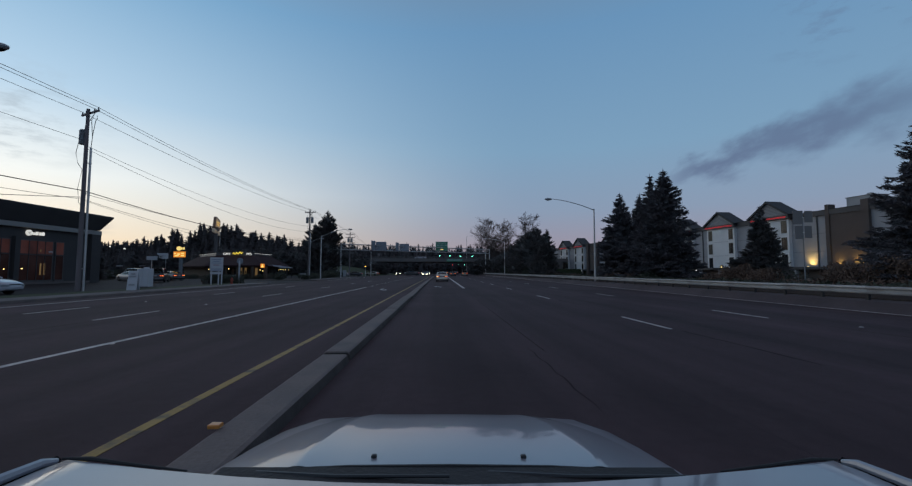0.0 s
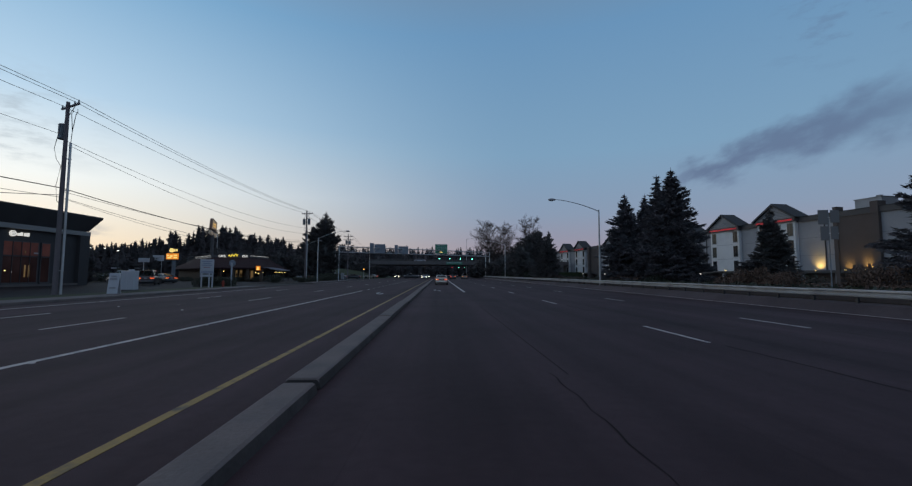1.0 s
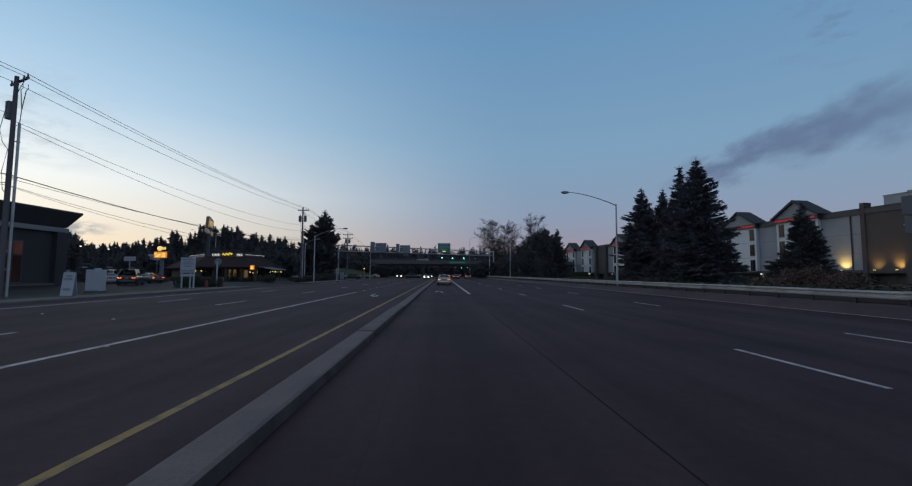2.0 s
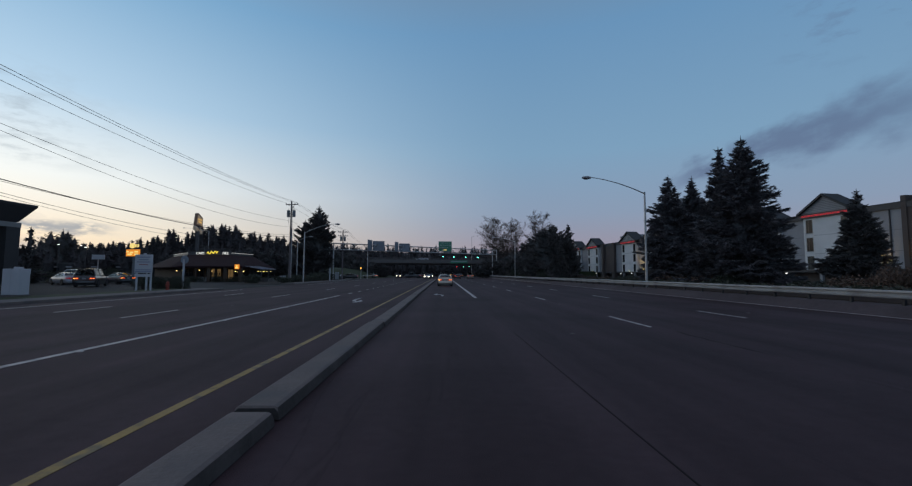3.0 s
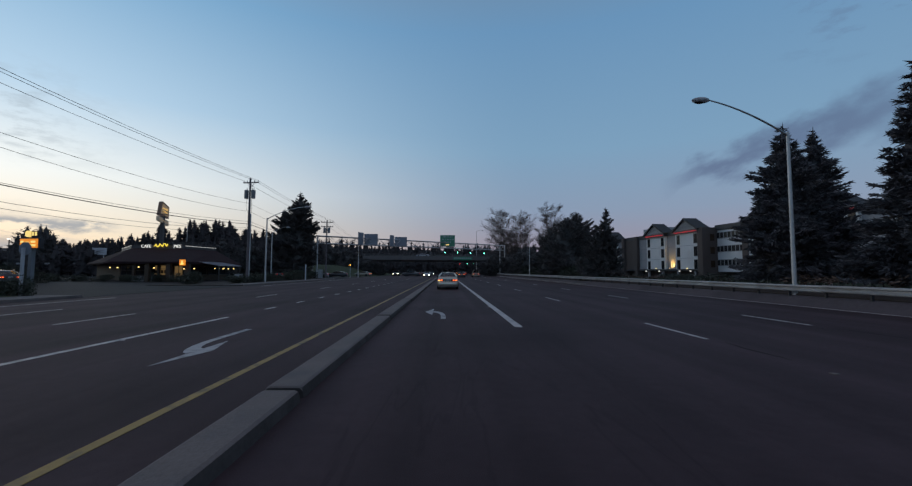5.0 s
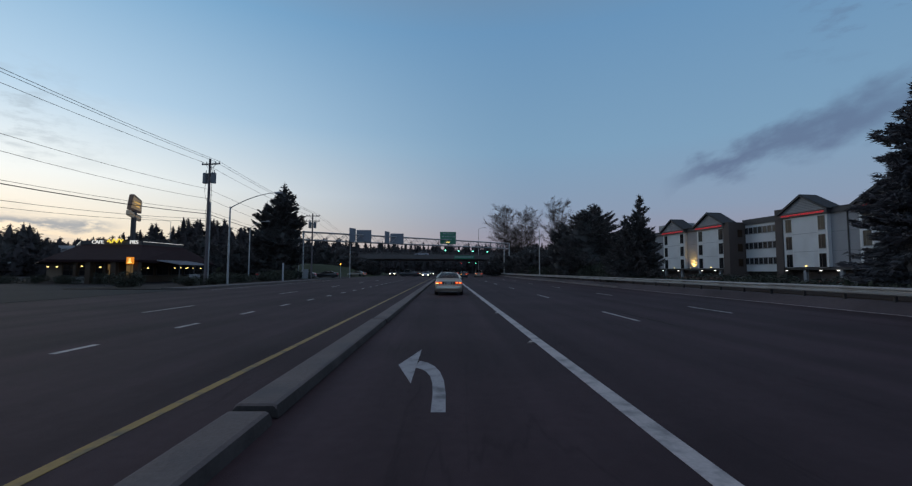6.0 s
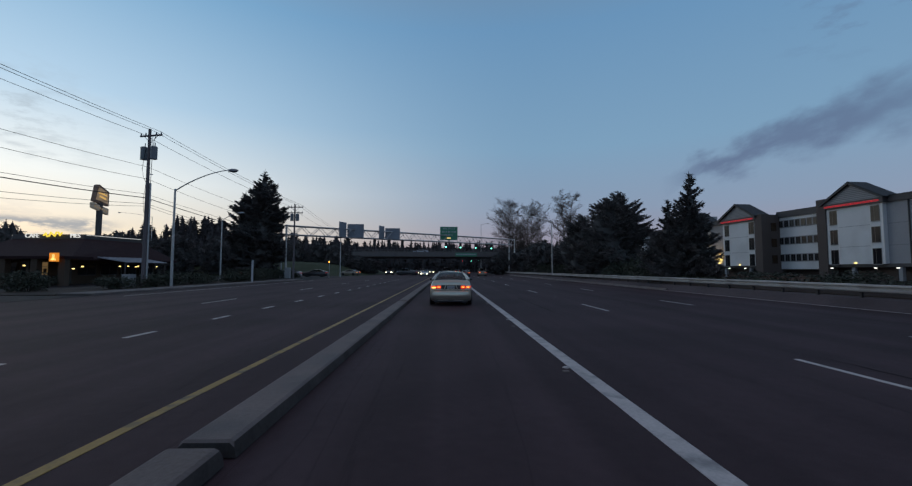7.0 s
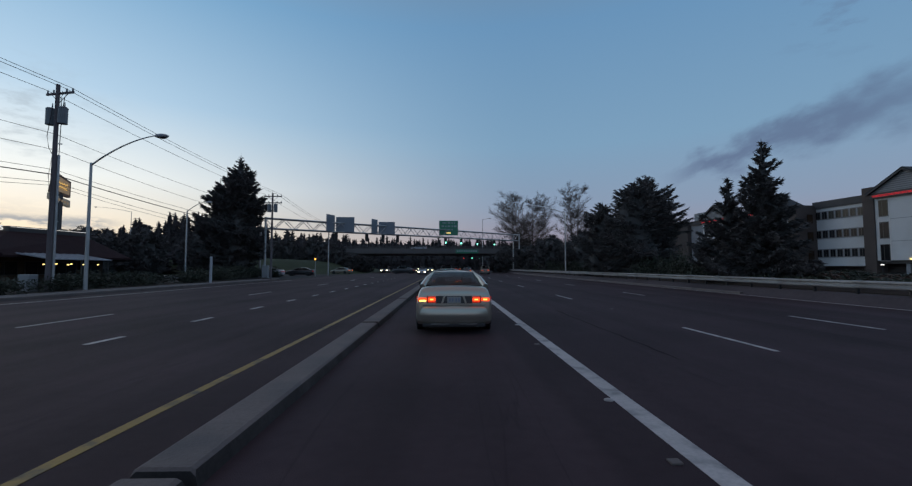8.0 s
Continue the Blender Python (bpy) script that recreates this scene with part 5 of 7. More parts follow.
car(pose(-35.8, 56.0, 0.02, 0, 0, 24), SUV, "car_dark", "dark sport utility vehicle with lit tail lamps in the lot", "on", name="suv", group="parked cars")
car(pose(-27.9, 26.6, 0.02, 0, 0, -85), SEDAN, "car_white", "white saloon car in the lot entrance", "dim", group="parked cars")
for k, (x, y, turn, kind, paint, lit) in enumerate(((-43.5, 62, 60, SEDAN, "car_white", "dim"), (-46, 66, 70, SUV, "car_white", "dim"),
                                               (-50, 73, 70, PICKUP, "car_white", "dim"), (-53, 80, 60, SEDAN, "car_silver", "dim"), (-59, 84, 60, SUV, "car_dark", "on"), (-66, 88, 60, SEDAN, "car_white", "dim"), (-40.5, 66, 60, SEDAN, "car_dark", "on"))):
    car(pose(x, y, 0.02, 0, 0, turn), kind, paint, "car parked in the shops' lot", lit, group="parked cars")

# ---- hotel: two long three-storey wings with gabled bays, facing the road ----
HTURN = 5.71
HOTEL = Matrix.Translation((62.5, 100, 0)) @ Matrix.Rotation(radians(HTURN), 4, "Z")
hotel = thing("hotel", HOTEL, "long three-storey hotel with white gabled bays, grey walls and red neon", "hotel")
WING = -3.2               # the far wing stands forward of the near one


def hb(name, x0, x1, y0, y1, z0, z1, mat, parent=None, bevel=0.0):
    """A block by its faces; x from the facade line inwards, y along the street."""
    return part(name, boxed((x0 + x1) / 2, ((y0 + y1) / 2 - 100) * 1.005, (z0 + z1) / 2, x1 - x0, (y1 - y0) * 1.005, z1 - z0, bevel=bevel), mat, parent or hotel)


def hotel_window(y, z, wide, high, wall_x=0.0, glass="window_glass", split=0.62):
    """A dark-framed window set into the wall, with a wide and a narrow pane."""
    w = hb("window", wall_x - 0.04, wall_x + 0.02, y - wide / 2 - 0.06, y + wide / 2 + 0.06, z - high / 2 - 0.06, z + high / 2 + 0.06, "window_frame")
    m = y - wide / 2 + wide * split
    hb("pane", wall_x - 0.052, wall_x - 0.035, y - wide / 2, m - 0.025, z - high / 2, z + high / 2, glass, w)
    hb("pane", wall_x - 0.052, wall_x - 0.035, m + 0.025, y + wide / 2, z - high / 2, z + high / 2, glass, w)
    hb("sill", wall_x - 0.10, wall_x - 0.02, y - wide / 2 - 0.1, y + wide / 2 + 0.1, z - high / 2 - 0.12, z - high / 2 - 0.06, "stucco_grey", w)


def gabled_bay(yc, ox, k, curtains=()):
    """A white bay with two stacks of windows under a gable with a neon strip. ox: facade offset, k: share of the near wing's height."""
    base, eave, half = 2.4 * k, 11.2 * k, 4.05
    y0, y1 = yc - half, yc + half
    bay = hb("gabled_bay", ox, ox + 0.7, y0, y1, base, eave, "white_panel")
    for z in (5.05 * k, 8.15 * k):
        hb("bay_joint", ox - 0.012, ox + 0.01, yc - 2.3, yc + 2.3, z - 0.03, z + 0.03, "stucco_grey", bay)
    for s in (-1, 1):
        hb("corner_strip", ox - 0.05, ox + 0.02, yc + s * (half - 0.13) - 0.13, yc + s * (half - 0.13) + 0.13, base, eave, "white_trim", bay)
        hb("window_jamb", ox - 0.03, ox + 0.02, yc + s * 2.33 - 0.07, yc + s * 2.33 + 0.07, base, eave, "white_trim", bay)
        for j, z in enumerate((3.50 * k, 6.65 * k, 9.75 * k)):
            hotel_window(yc + s * 3.02, z, 1.08, 2.2 * k, ox, "curtain_glass" if (s, j) in curtains else "window_glass")
    hb("fascia", ox - 0.45, ox + 0.7, y0 - 0.35, y1 + 0.35, eave, eave + 0.72, "dark_trim", bay)
    for z in (0.20, 0.36):
        tagged(hb("neon_strip", ox - 0.50, ox - 0.44, y0 + 0.15, y1 - 0.05, eave + z, eave + z + 0.055, "neon_red", bay), "glowing red neon strip")
    top, foot, apex = eave + 0.72, 4.30, 14.85 * k
    L = lambda y: (y - 100) * 1.005
    part("gable", prism([(L(yc - foot), top), (L(yc), apex - 0.25), (L(yc + foot), top)], "x", ox - 0.30, ox + 2.2), "gable_siding", bay)
    n = 9
    for j in range(n):
        f = (j + 0.4) / (n + 0.6)
        w = (foot - 0.35) * (1 - f)
        hb("siding_board", ox - 0.335, ox - 0.29, yc - w, yc + w, top + f * (apex - 0.25 - top), top + (f + 0.045) * (apex - 0.25 - top), "siding_shade", bay)
    for s in (-1, 1):
        slope = prism([(L(yc + s * 4.62), top - 0.12), (L(yc), apex - 0.12), (L(yc), apex + 0.12), (L(yc + s * 4.78), top + 0.06)], "x", ox - 0.75, ox + 2.6)
        part("gable_roof", slope, "green_shingle", bay)
        bargeboard = prism([(L(yc + s * 4.62), top - 0.26), (L(yc), apex - 0.30), (L(yc), apex - 0.10), (L(yc + s * 4.66), top - 0.06)], "x", ox - 0.80, ox - 0.70)
        part("bargeboard", bargeboard, "dark_trim", bay)
    hb("wall_lamp", ox - 0.10, ox, yc - 0.15, yc + 0.15, base + 0.10, base + 0.24, "lamp_warm", bay)
    return bay


def hotel_wing(ya, yb, ox, k, bays, gaps):
    """The plain body of a wing: undercroft, walls, base beam, parapet and floor joints between the bays."""
    base, eave = 2.4 * k, 11.2 * k
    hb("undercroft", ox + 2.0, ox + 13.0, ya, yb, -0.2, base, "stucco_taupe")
    for y0, y1, mat in gaps:
        hb("wall", ox + 0.6, ox + 14.0, y0, y1, base, eave, mat)
        for z in (5.05 * k, 8.15 * k):
            hb("joint_trim", ox + 0.585, ox + 0.603, y0 + 0.05, y1 - 0.05, z - 0.03, z + 0.03, "joint_grey")
    hb("base_beam", ox + 0.35, ox + 0.62, ya, yb, base - 0.45, base + 0.03, "dark_trim")
    hb("parapet", ox + 0.3, ox + 14.2, ya, yb, eave, eave + 0.85, "dark_trim")
    hb("coping", ox + 0.22, ox + 14.3, ya, yb, eave + 0.85, eave + 0.93, "green_shingle")
    y = ya + 3.0
    while y < yb - 1:
        hb("undercroft_column", ox + 0.5, ox + 1.0, y, y + 0.5, -0.1, base - 0.4, "stucco_grey")
        y += 6.2


hotel_wing(42, 112.0, 0.0, 1.0, (80.6, 93.5, 106.45), ((42, 70.0, "stucco_grey"), (70.0, 112.0, "stucco_grey")))
hotel_wing(119.9, 196, WING, 0.955, (125.0, 137.4), ((119.9, 196, "stucco_grey"),))
gabled_bay(80.6, 0.0, 1.02, {(-1, 2), (1, 0)})
gabled_bay(93.5, 0.0, 1.0, {(1, 2), (1, 1)})
gabled_bay(106.45, 0.0, 1.0, {(1, 2), (-1, 2)})
gabled_bay(125.0, WING, 0.955, {(1, 2)})
gabled_bay(137.4, WING, 0.955)
gabled_bay(161.4, WING, 0.955)
gabled_bay(176.0, WING, 0.955)
# recessed hall with ribbon windows between the wings
hb("hall_wall", 0.3, 14.0, 112.0, 119.9, 1.65, 10.95, "white_panel")
hb("hall_parapet", 0.05, 14.2, 112.0, 119.9, 10.95, 12.05, "dark_trim")
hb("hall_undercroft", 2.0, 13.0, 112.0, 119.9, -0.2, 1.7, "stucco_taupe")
for z, glass in ((3.67, "window_glass"), (6.70, "window_glass"), (9.74, "curtain_glass")):
    hb("ribbon_band", 0.27, 0.31, 112.1, 119.8, z - 0.70, z + 0.70, "stucco_grey")
    for k in range(7):
        hotel_window(112.66 + 1.09 * k, z, 0.74, 1.10, 0.27, glass if k < 5 else "window_glass", 0.5)
# end wall of the far wing with its narrow brown windows
hb("end_wall", WING - 0.15, 0.9, 119.5, 120.1, 0.0, 11.5, "stucco_taupe")
for z in (3.4, 6.4, 9.3):
    part("end_window", boxed(-1.0, 19.42 * 1.005, z, 1.0, 0.06, 1.5), "brown_pane", hotel)
hb("brick_pier", WING - 0.35, WING + 0.75, 119.3, 120.9, 0.0, 11.6, "stucco_taupe")
for y0, y1, x0 in ((110.5, 112.0, -0.25), (69.35, 70.0, 0.25), (63.1, 64.2, 0.10)):
    hb("brick_pier", x0, 1.6, y0, y1, 0.0, 12.95, "stucco_taupe")
hb("brick_wall", 0.42, 0.64, 64.2, 69.35, 1.9, 11.2, "stucco_taupe")
for y0, y1 in ((146.1, 147.4), (153.2, 154.5)):
    hb("brick_pier", WING - 0.25, WING + 1.6, y0, y1, 0.0, 11.6, "stucco_taupe")
hb("brick_wall", WING + 0.42, WING + 0.64, 147.4, 153.2, 1.8, 10.7, "stucco_taupe")
unit = hb("rooftop_unit", 3, 6, 64.6, 68.6, 12.0, 13.9, "gable_siding")
hb("unit_cap", 2.9, 6.1, 64.5, 68.7, 13.9, 14.02, "grey_paint", unit)
hb("unit_vent", 4, 4.6, 65.6, 66.2, 14.02, 14.4, "grey_paint", unit)
hb("rooftop_unit", WING + 4, WING + 8, 140.5, 149.5, 11.5, 13.9, "gable_siding")
hb("downpipe", 0.42, 0.56, 71.6, 71.72, 2.4, 11.2, "dark_trim")
hb("downpipe", 0.42, 0.56, 99.6, 99.72, 2.4, 11.2, "dark_trim")
tower = hb("tower_wall", 2.0, 15.0, 42, 57.0, 12.0, 19.0, "stucco_taupe")
hb("tower_cornice", 1.5, 15.5, 41.5, 57.4, 18.7, 19.4, "dark_trim", tower)
hb("tower_band", 1.9, 15.1, 41.9, 57.1, 14.6, 14.9, "dark_trim", tower)
for y, ox, power in ((72.8, 0.0, 400), (67.9, 0.0, 150), (64.95, 0.0, 300), (131.2, WING, 600)):     # uplights washing the wall
    f = thing("uplight", HOTEL @ Matrix.Translation((ox - 0.45, (y - 100) * 1.005, 2.30)), "small lit floodlight at the foot of the hotel wall", "floodlight", "hotel floodlights")
    part("housing", boxed(0, 0, 0.0, 0.25, 0.3, 0.2, bevel=0.03), "black_plastic", f)
    part("lens", boxed(0.03, 0, 0.13, 0.2, 0.24, 0.04), "lamp_warm", f)
    part("spike", rodded((0, 0, -2.40), (0, 0, -0.05), 0.03), "black_plastic", f)
    la = new("uplight_lamp", bpy.data.lights.new("uplight_lamp", "SPOT"))
    la.data.energy, la.data.color, la.data.spot_size, la.data.spot_blend, la.data.shadow_soft_size = power, (1.0, 0.62, 0.16), radians(100), 1.0, 0.08
    la.matrix_world = HOTEL @ look((ox - 0.35, (y - 100) * 1.005, 2.5), (ox + 0.55, (y - 100) * 1.005, 3.7))
for y, ox in ((77.6, 0), (87.5, 0), (100.2, 0), (103.0, 0), (109.2, 0), (122.6, WING), (126.5, WING), (134.5, WING), (140.5, WING), (157.0, WING)):
    f = thing("bollard_light", HOTEL @ Matrix.Translation((ox - 1.0, (y - 100) * 1.005, 0)), "small lit lamp on a post under the hotel wall", "post lamp", "hotel post lamps")
    part("post", rodded((0, 0, -0.05), (0, 0, 1.75), 0.04), "black_plastic", f)
    part("lamp_head", boxed(0, 0, 1.8, 0.26, 0.26, 0.12, bevel=0.02), "lamp_white", f)

# ---- phone store: dark box with a flared roof ----
store = thing("store", Matrix.Translation((-43, 40, 0)), "dark single-storey store with a flared flat roof and lit sign", "store")


def sb(name, x0, x1, y0, y1, z0, z1, mat, parent=None, bevel=0.0):
    return part(name, boxed((x0 + x1) / 2, (y0 + y1) / 2 - 40, (z0 + z1) / 2, x1 - x0, y1 - y0, z1 - z0, bevel=bevel), mat, parent or store)


sb("wall", -16, -0.4, 24, 55.6, 0, 6.9, "storefront_dark")
sb("cornice_band", -16.1, 0.02, 23.8, 55.8, 5.95, 6.45, "storefront_band")
roof = prism([(55.5 - 40, 6.5), (56.6 - 40, 8.15), (56.6 - 40, 8.35), (21.4 - 40, 8.35), (21.4 - 40, 8.15), (24 - 40, 6.5)], "x", -18, 0.0)
for v in roof.verts:
    if v.co.z > 7.5:
        v.co.x += 0.8 if v.co.x > -5 else -1.2
part("flared_roof", roof, "storefront_dark", store)
for y0, y1 in ((26.6, 31.2), (32.0, 36.6), (37.4, 42.0), (42.7, 44.7), (45.6, 49.5), (49.75, 50.9)):     # glazed fronts between dark piers
    bay = sb("shop_window", -0.41, -0.30, y0, y1, 0.35, 4.72, "dark_trim")
    n = max(1, round((y1 - y0) / 1.05))
    w = (y1 - y0 - 0.16) / n
    for k in range(n):
        p = y0 + 0.08 + w * k
        sb("upper_pane", -0.34, -0.28, p + 0.04, p + w - 0.04, 3.25, 4.62, "orange_interior", bay)
        sb("pane", -0.34, -0.28, p + 0.04, p + w - 0.04, 0.45, 3.10, "dim_interior", bay)
        if k:
            sb("glazing_bar", -0.30, -0.24, p - 0.035, p + 0.035, 0.40, 4.66, "storefront_dark", bay)
    sb("transom", -0.30, -0.24, y0 + 0.05, y1 - 0.05, 3.10, 3.25, "storefront_dark", bay)
    sb("sill", -0.34, -0.18, y0, y1, 0.28, 0.40, "dark_trim", bay)
for y, z, wide, high, mat in ((47.95, 1.0, 0.16, 1.25, "glow_window"), (48.4, 1.0, 0.16, 1.25, "glow_window"), (44.1, 1.55, 0.10, 0.10, "lamp_warm"), (44.9 + 1.0, 1.62, 0.16, 0.07, "lamp_warm"), (46.6, 1.5, 0.07, 0.07, "lamp_white"), (48.9, 3.45, 0.5, 0.16, "stucco_grey"), (47.9, 3.5, 0.10, 0.22, "glow_window"), (40.2, 1.6, 0.2, 0.08, "lamp_warm"), (34.8, 1.55, 0.2, 0.08, "lamp_warm"), (29.0, 1.6, 0.15, 0.08, "lamp_warm")):
    sb("shop_display", -0.275, -0.25, y, y + wide, z, z + high, mat)
sign = part("store_sign", rodded((-0.42, 6.55, 5.45), (-0.20, 6.55, 5.45), 0.31, 0.29, 24), "neon_white", store, "white lit disc with plain bars beside it")
for z in (5.30, 5.45, 5.60):      # dark bands across the lit disc
    sb("sign_band", -0.20, -0.185, 46.35, 46.75, z - 0.018, z + 0.018, "storefront_dark", sign)
for k, (w, h) in enumerate(((0.20, 0.26), (0.12, 0.36), (0.26, 0.32), (0.12, 0.36))):
    sb("sign_bar", -0.40, -0.24, 47.05 + 0.36 * k, 47.05 + 0.36 * k + w, 5.26, 5.26 + h, "neon_white", sign)
sb("corner_pier", -0.9, 0.06, 54.3, 55.7, 0.0, 5.95, "storefront_dark")
for y in (31.6, 37.0, 42.35, 45.15):
    sb("pier", -0.5, 0.0, y - 0.28, y + 0.28, 0.0, 5.0, "storefront_dark")
sb("plinth", -0.5, 0.03, 24, 55.6, 0.0, 0.26, "pavement_concrete")

# ---- restaurant: low building with a maroon hipped roof ----
rest = thing("restaurant", Matrix.Translation((-44, 93, 0)), "low restaurant with a maroon shingled hip roof and lit lettering", "restaurant")


def rb(name, x0, x1, y0, y1, z0, z1, mat, parent=None, bevel=0.0):
    return part(name, boxed((x0 + x1) / 2 + 44, (y0 + y1) / 2 - 93, (z0 + z1) / 2, x1 - x0, y1 - y0, z1 - z0, bevel=bevel), mat, parent or rest)


EAVES = [(-44.5, 82.6), (-33.4, 82.2), (-33.8, 98.0), (-44.0, 110.0), (-62.0, 104.0), (-58.0, 96.5)]
TOPS = [(-46.0, 89.7), (-38.3, 89.6), (-37.4, 96.4), (-44.5, 104.5), (-57.0, 102.6), (-54.0, 98.6)]
WALLS = [(-43.9, 84.8), (-35.4, 84.5), (-35.8, 96.8), (-44.4, 107.4), (-59.6, 102.4), (-56.4, 96.6)]
part("wall", prism([(x + 44, y - 93) for x, y in WALLS], "z", 0.0, 2.6), "ochre_wall", rest)
bm = bmesh.new()
a = [bm.verts.new((x + 44, y - 93, 2.42)) for x, y in EAVES]
b = [bm.verts.new((x + 44, y - 93, 4.65)) for x, y in TOPS]
c = [bm.verts.new((x + 44, y - 93, 2.26)) for x, y in EAVES]
for i in range(6):
    j = (i + 1) % 6
    bm.faces.new((a[i], a[j], b[j], b[i]))
    bm.faces.new((c[i], c[j], a[j], a[i]))
bm.faces.new(b)
bm.faces.new(c[::-1])
part("hip_roof", bm, "maroon_shingle", rest)


def edge_bar(name, p, q, z0, z1, thick, out, mat):
    """A thin upright board from p to q on the roof's edge, set outwards by out."""
    p, q = Vector((p[0] + 44, p[1] - 93, 0)), Vector((q[0] + 44, q[1] - 93, 0))
    d = (q - p).normalized()
    n = Vector((d.y, -d.x, 0))
    m = (p + q) / 2 + n * out
    return part(name, boxed(m.x, m.y, (z0 + z1) / 2, (q - p).length + 0.02, thick, z1 - z0, turn=math.degrees(math.atan2(d.y, d.x))), mat, rest)


for k in (0, 1, 5):
    edge_bar("roof_parapet", TOPS[k], TOPS[(k + 1) % 6], 4.5, 5.12, 0.30, -0.1, "dark_trim")
edge_bar("light_strip", TOPS[1], TOPS[2], 5.02, 5.06, 0.05, 0.09, "neon_white")
edge_bar("light_strip", TOPS[5], TOPS[0], 5.02, 5.05, 0.05, 0.09, "neon_white")
edge_bar("roof_rail", TOPS[5], TOPS[0], 4.80, 4.86, 0.05, 0.09, "galvanised")
edge_bar("roof_rail", TOPS[5], TOPS[0], 4.60, 4.66, 0.05, 0.09, "galvanised")
lettering("cafe_letters", "CAFE", 0.62, 0.05, "neon_white", Matrix.Translation((-43.75 + 44, 89.42 - 93, 4.94)) @ STAND, rest)
lettering("pies_letters", "PIES", 0.62, 0.05, "neon_white", Matrix.Translation((-39.25 + 44, 89.42 - 93, 4.94)) @ STAND, rest)
wave = sweep([(-42.5 + 44 + 0.19 * k, 89.36 - 93, 4.96 + 0.26 * math.sin(k * 1.9) + 0.03 * k) for k in range(11)], 0.085, 8)
part("yellow_sign", wave, "neon_yellow", rest, "wavy yellow lit sign shape")
rb("porch_roof", -37.4, -31.7, 79.7, 82.6, 2.30, 2.52, "maroon_shingle")
for x in (-37.0, -34.4, -32.1):
    rb("porch_post", x - 0.26, x + 0.26, 79.9, 80.4, 0, 2.30, "ochre_wall")
lamp = rb("orange_sign", -32.74, -32.06, 79.45, 79.6, 2.06, 2.78, "sign_orange")
lamp["label"] = "small square orange lit sign"
rb("sign_mark", -32.49, -32.31, 79.41, 79.46, 2.22, 2.65, "sign_amber", lamp)
rb("sign_mark", -32.60, -32.20, 79.41, 79.46, 2.16, 2.30, "sign_amber", lamp)
door = rb("entrance_door", -36.4, -35.2, 84.38, 84.52, 0.05, 2.1, "dark_trim")
rb("pane", -36.3, -35.85, 84.34, 84.39, 0.2, 2.0, "glow_window", door)
rb("pane", -35.75, -35.3, 84.34, 84.39, 0.2, 2.0, "glow_window", door)
for k in range(4):
    x = -43.6 + 1.8 * k
    w = rb("window", x, x + 1.5, 84.62, 84.76, 0.75, 2.1, "dark_trim")
    rb("pane", x + 0.07, x + 0.72, 84.57, 84.63, 0.83, 2.02, "glow_window" if k > 1 else "window_glass", w)
    rb("pane", x + 0.80, x + 1.43, 84.57, 84.63, 0.83, 2.02, "glow_window" if k == 2 else "window_glass", w)
    rb("window_bar", x + 0.07, x + 1.43, 84.55, 84.58, 1.40, 1.45, "dark_trim", w)
for k in range(4):
    y = 85.4 + 2.8 * k
    w = rb("window", -35.62, -35.44, y, y + 2.2, 0.8, 2.0, "dark_trim")
    rb("pane", -35.46, -35.40, y + 0.08, y + 1.05, 0.88, 1.92, "window_glass", w)
    rb("pane", -35.46, -35.40, y + 1.15, y + 2.1, 0.88, 1.92, "window_glass", w)
rb("porch_fascia", -43.2, -37.0, 81.9, 82.15, 2.28, 2.55, "maroon_shingle")
planter = rb("planter_wall", -40.1, -37.2, 81.7, 82.1, 0.0, 0.62, "storefront_band", bevel=0.02)
rb("planter_cap", -40.15, -37.15, 81.62, 82.18, 0.62, 0.70, "stucco_grey", planter)
for x in (-40.3, -37.1):
    rb("porch_post", x - 0.14, x + 0.14, 82.2, 82.5, 0, 2.3, "ochre_wall")
front = rb("front_window", -39.9, -37.4, 84.52, 84.62, 0.75, 2.15, "dark_trim")
for k in range(3):
    rb("pane", -39.82 + 0.82 * k, -39.08 + 0.82 * k, 84.46, 84.53, 0.83, 2.07, "glow_window" if k else "window_glass", front)
rb("window_bar", -39.85, -37.45, 84.43, 84.47, 1.62, 1.67, "dark_trim", front)
for k in range(4):
    rb("menu_panel", -39.0 + 0.42 * k, -38.72 + 0.42 * k, 84.41, 84.45, 1.02, 1.48, "ochre_wall", front)
awn = prism([(-34.4 + 44, 2.72), (-31.0 + 44, 2.14), (-31.0 + 44, 2.07), (-34.4 + 44, 2.64)], "y", 85.6 - 93, 91.8 - 93)
part("awning", awn, "awning_metal", rest, "pale sloping metal patio cover")
for k in range(9):
    y = 85.8 + 0.72 * k
    part("awning_seam", rodded((-34.35 + 44, y - 93, 2.735), (-31.02 + 44, y - 93, 2.165), 0.02, 0.02, 6), "awning_metal", rest)
for y in (85.8, 88.7, 91.6):
    rb("awning_post", -31.25, -31.15, y - 0.05, y + 0.05, 0, 2.12, "dark_trim")
for k, (y, z) in enumerate(((85.9, 1.66), (87.0, 1.70), (88.1, 1.64), (88.4, 1.70), (89.6, 1.66), (91.2, 1.66))):
    rb("hanging_lamp", -31.9, -31.8, y, y + 0.11, z, z + 0.08, "lamp_warm")
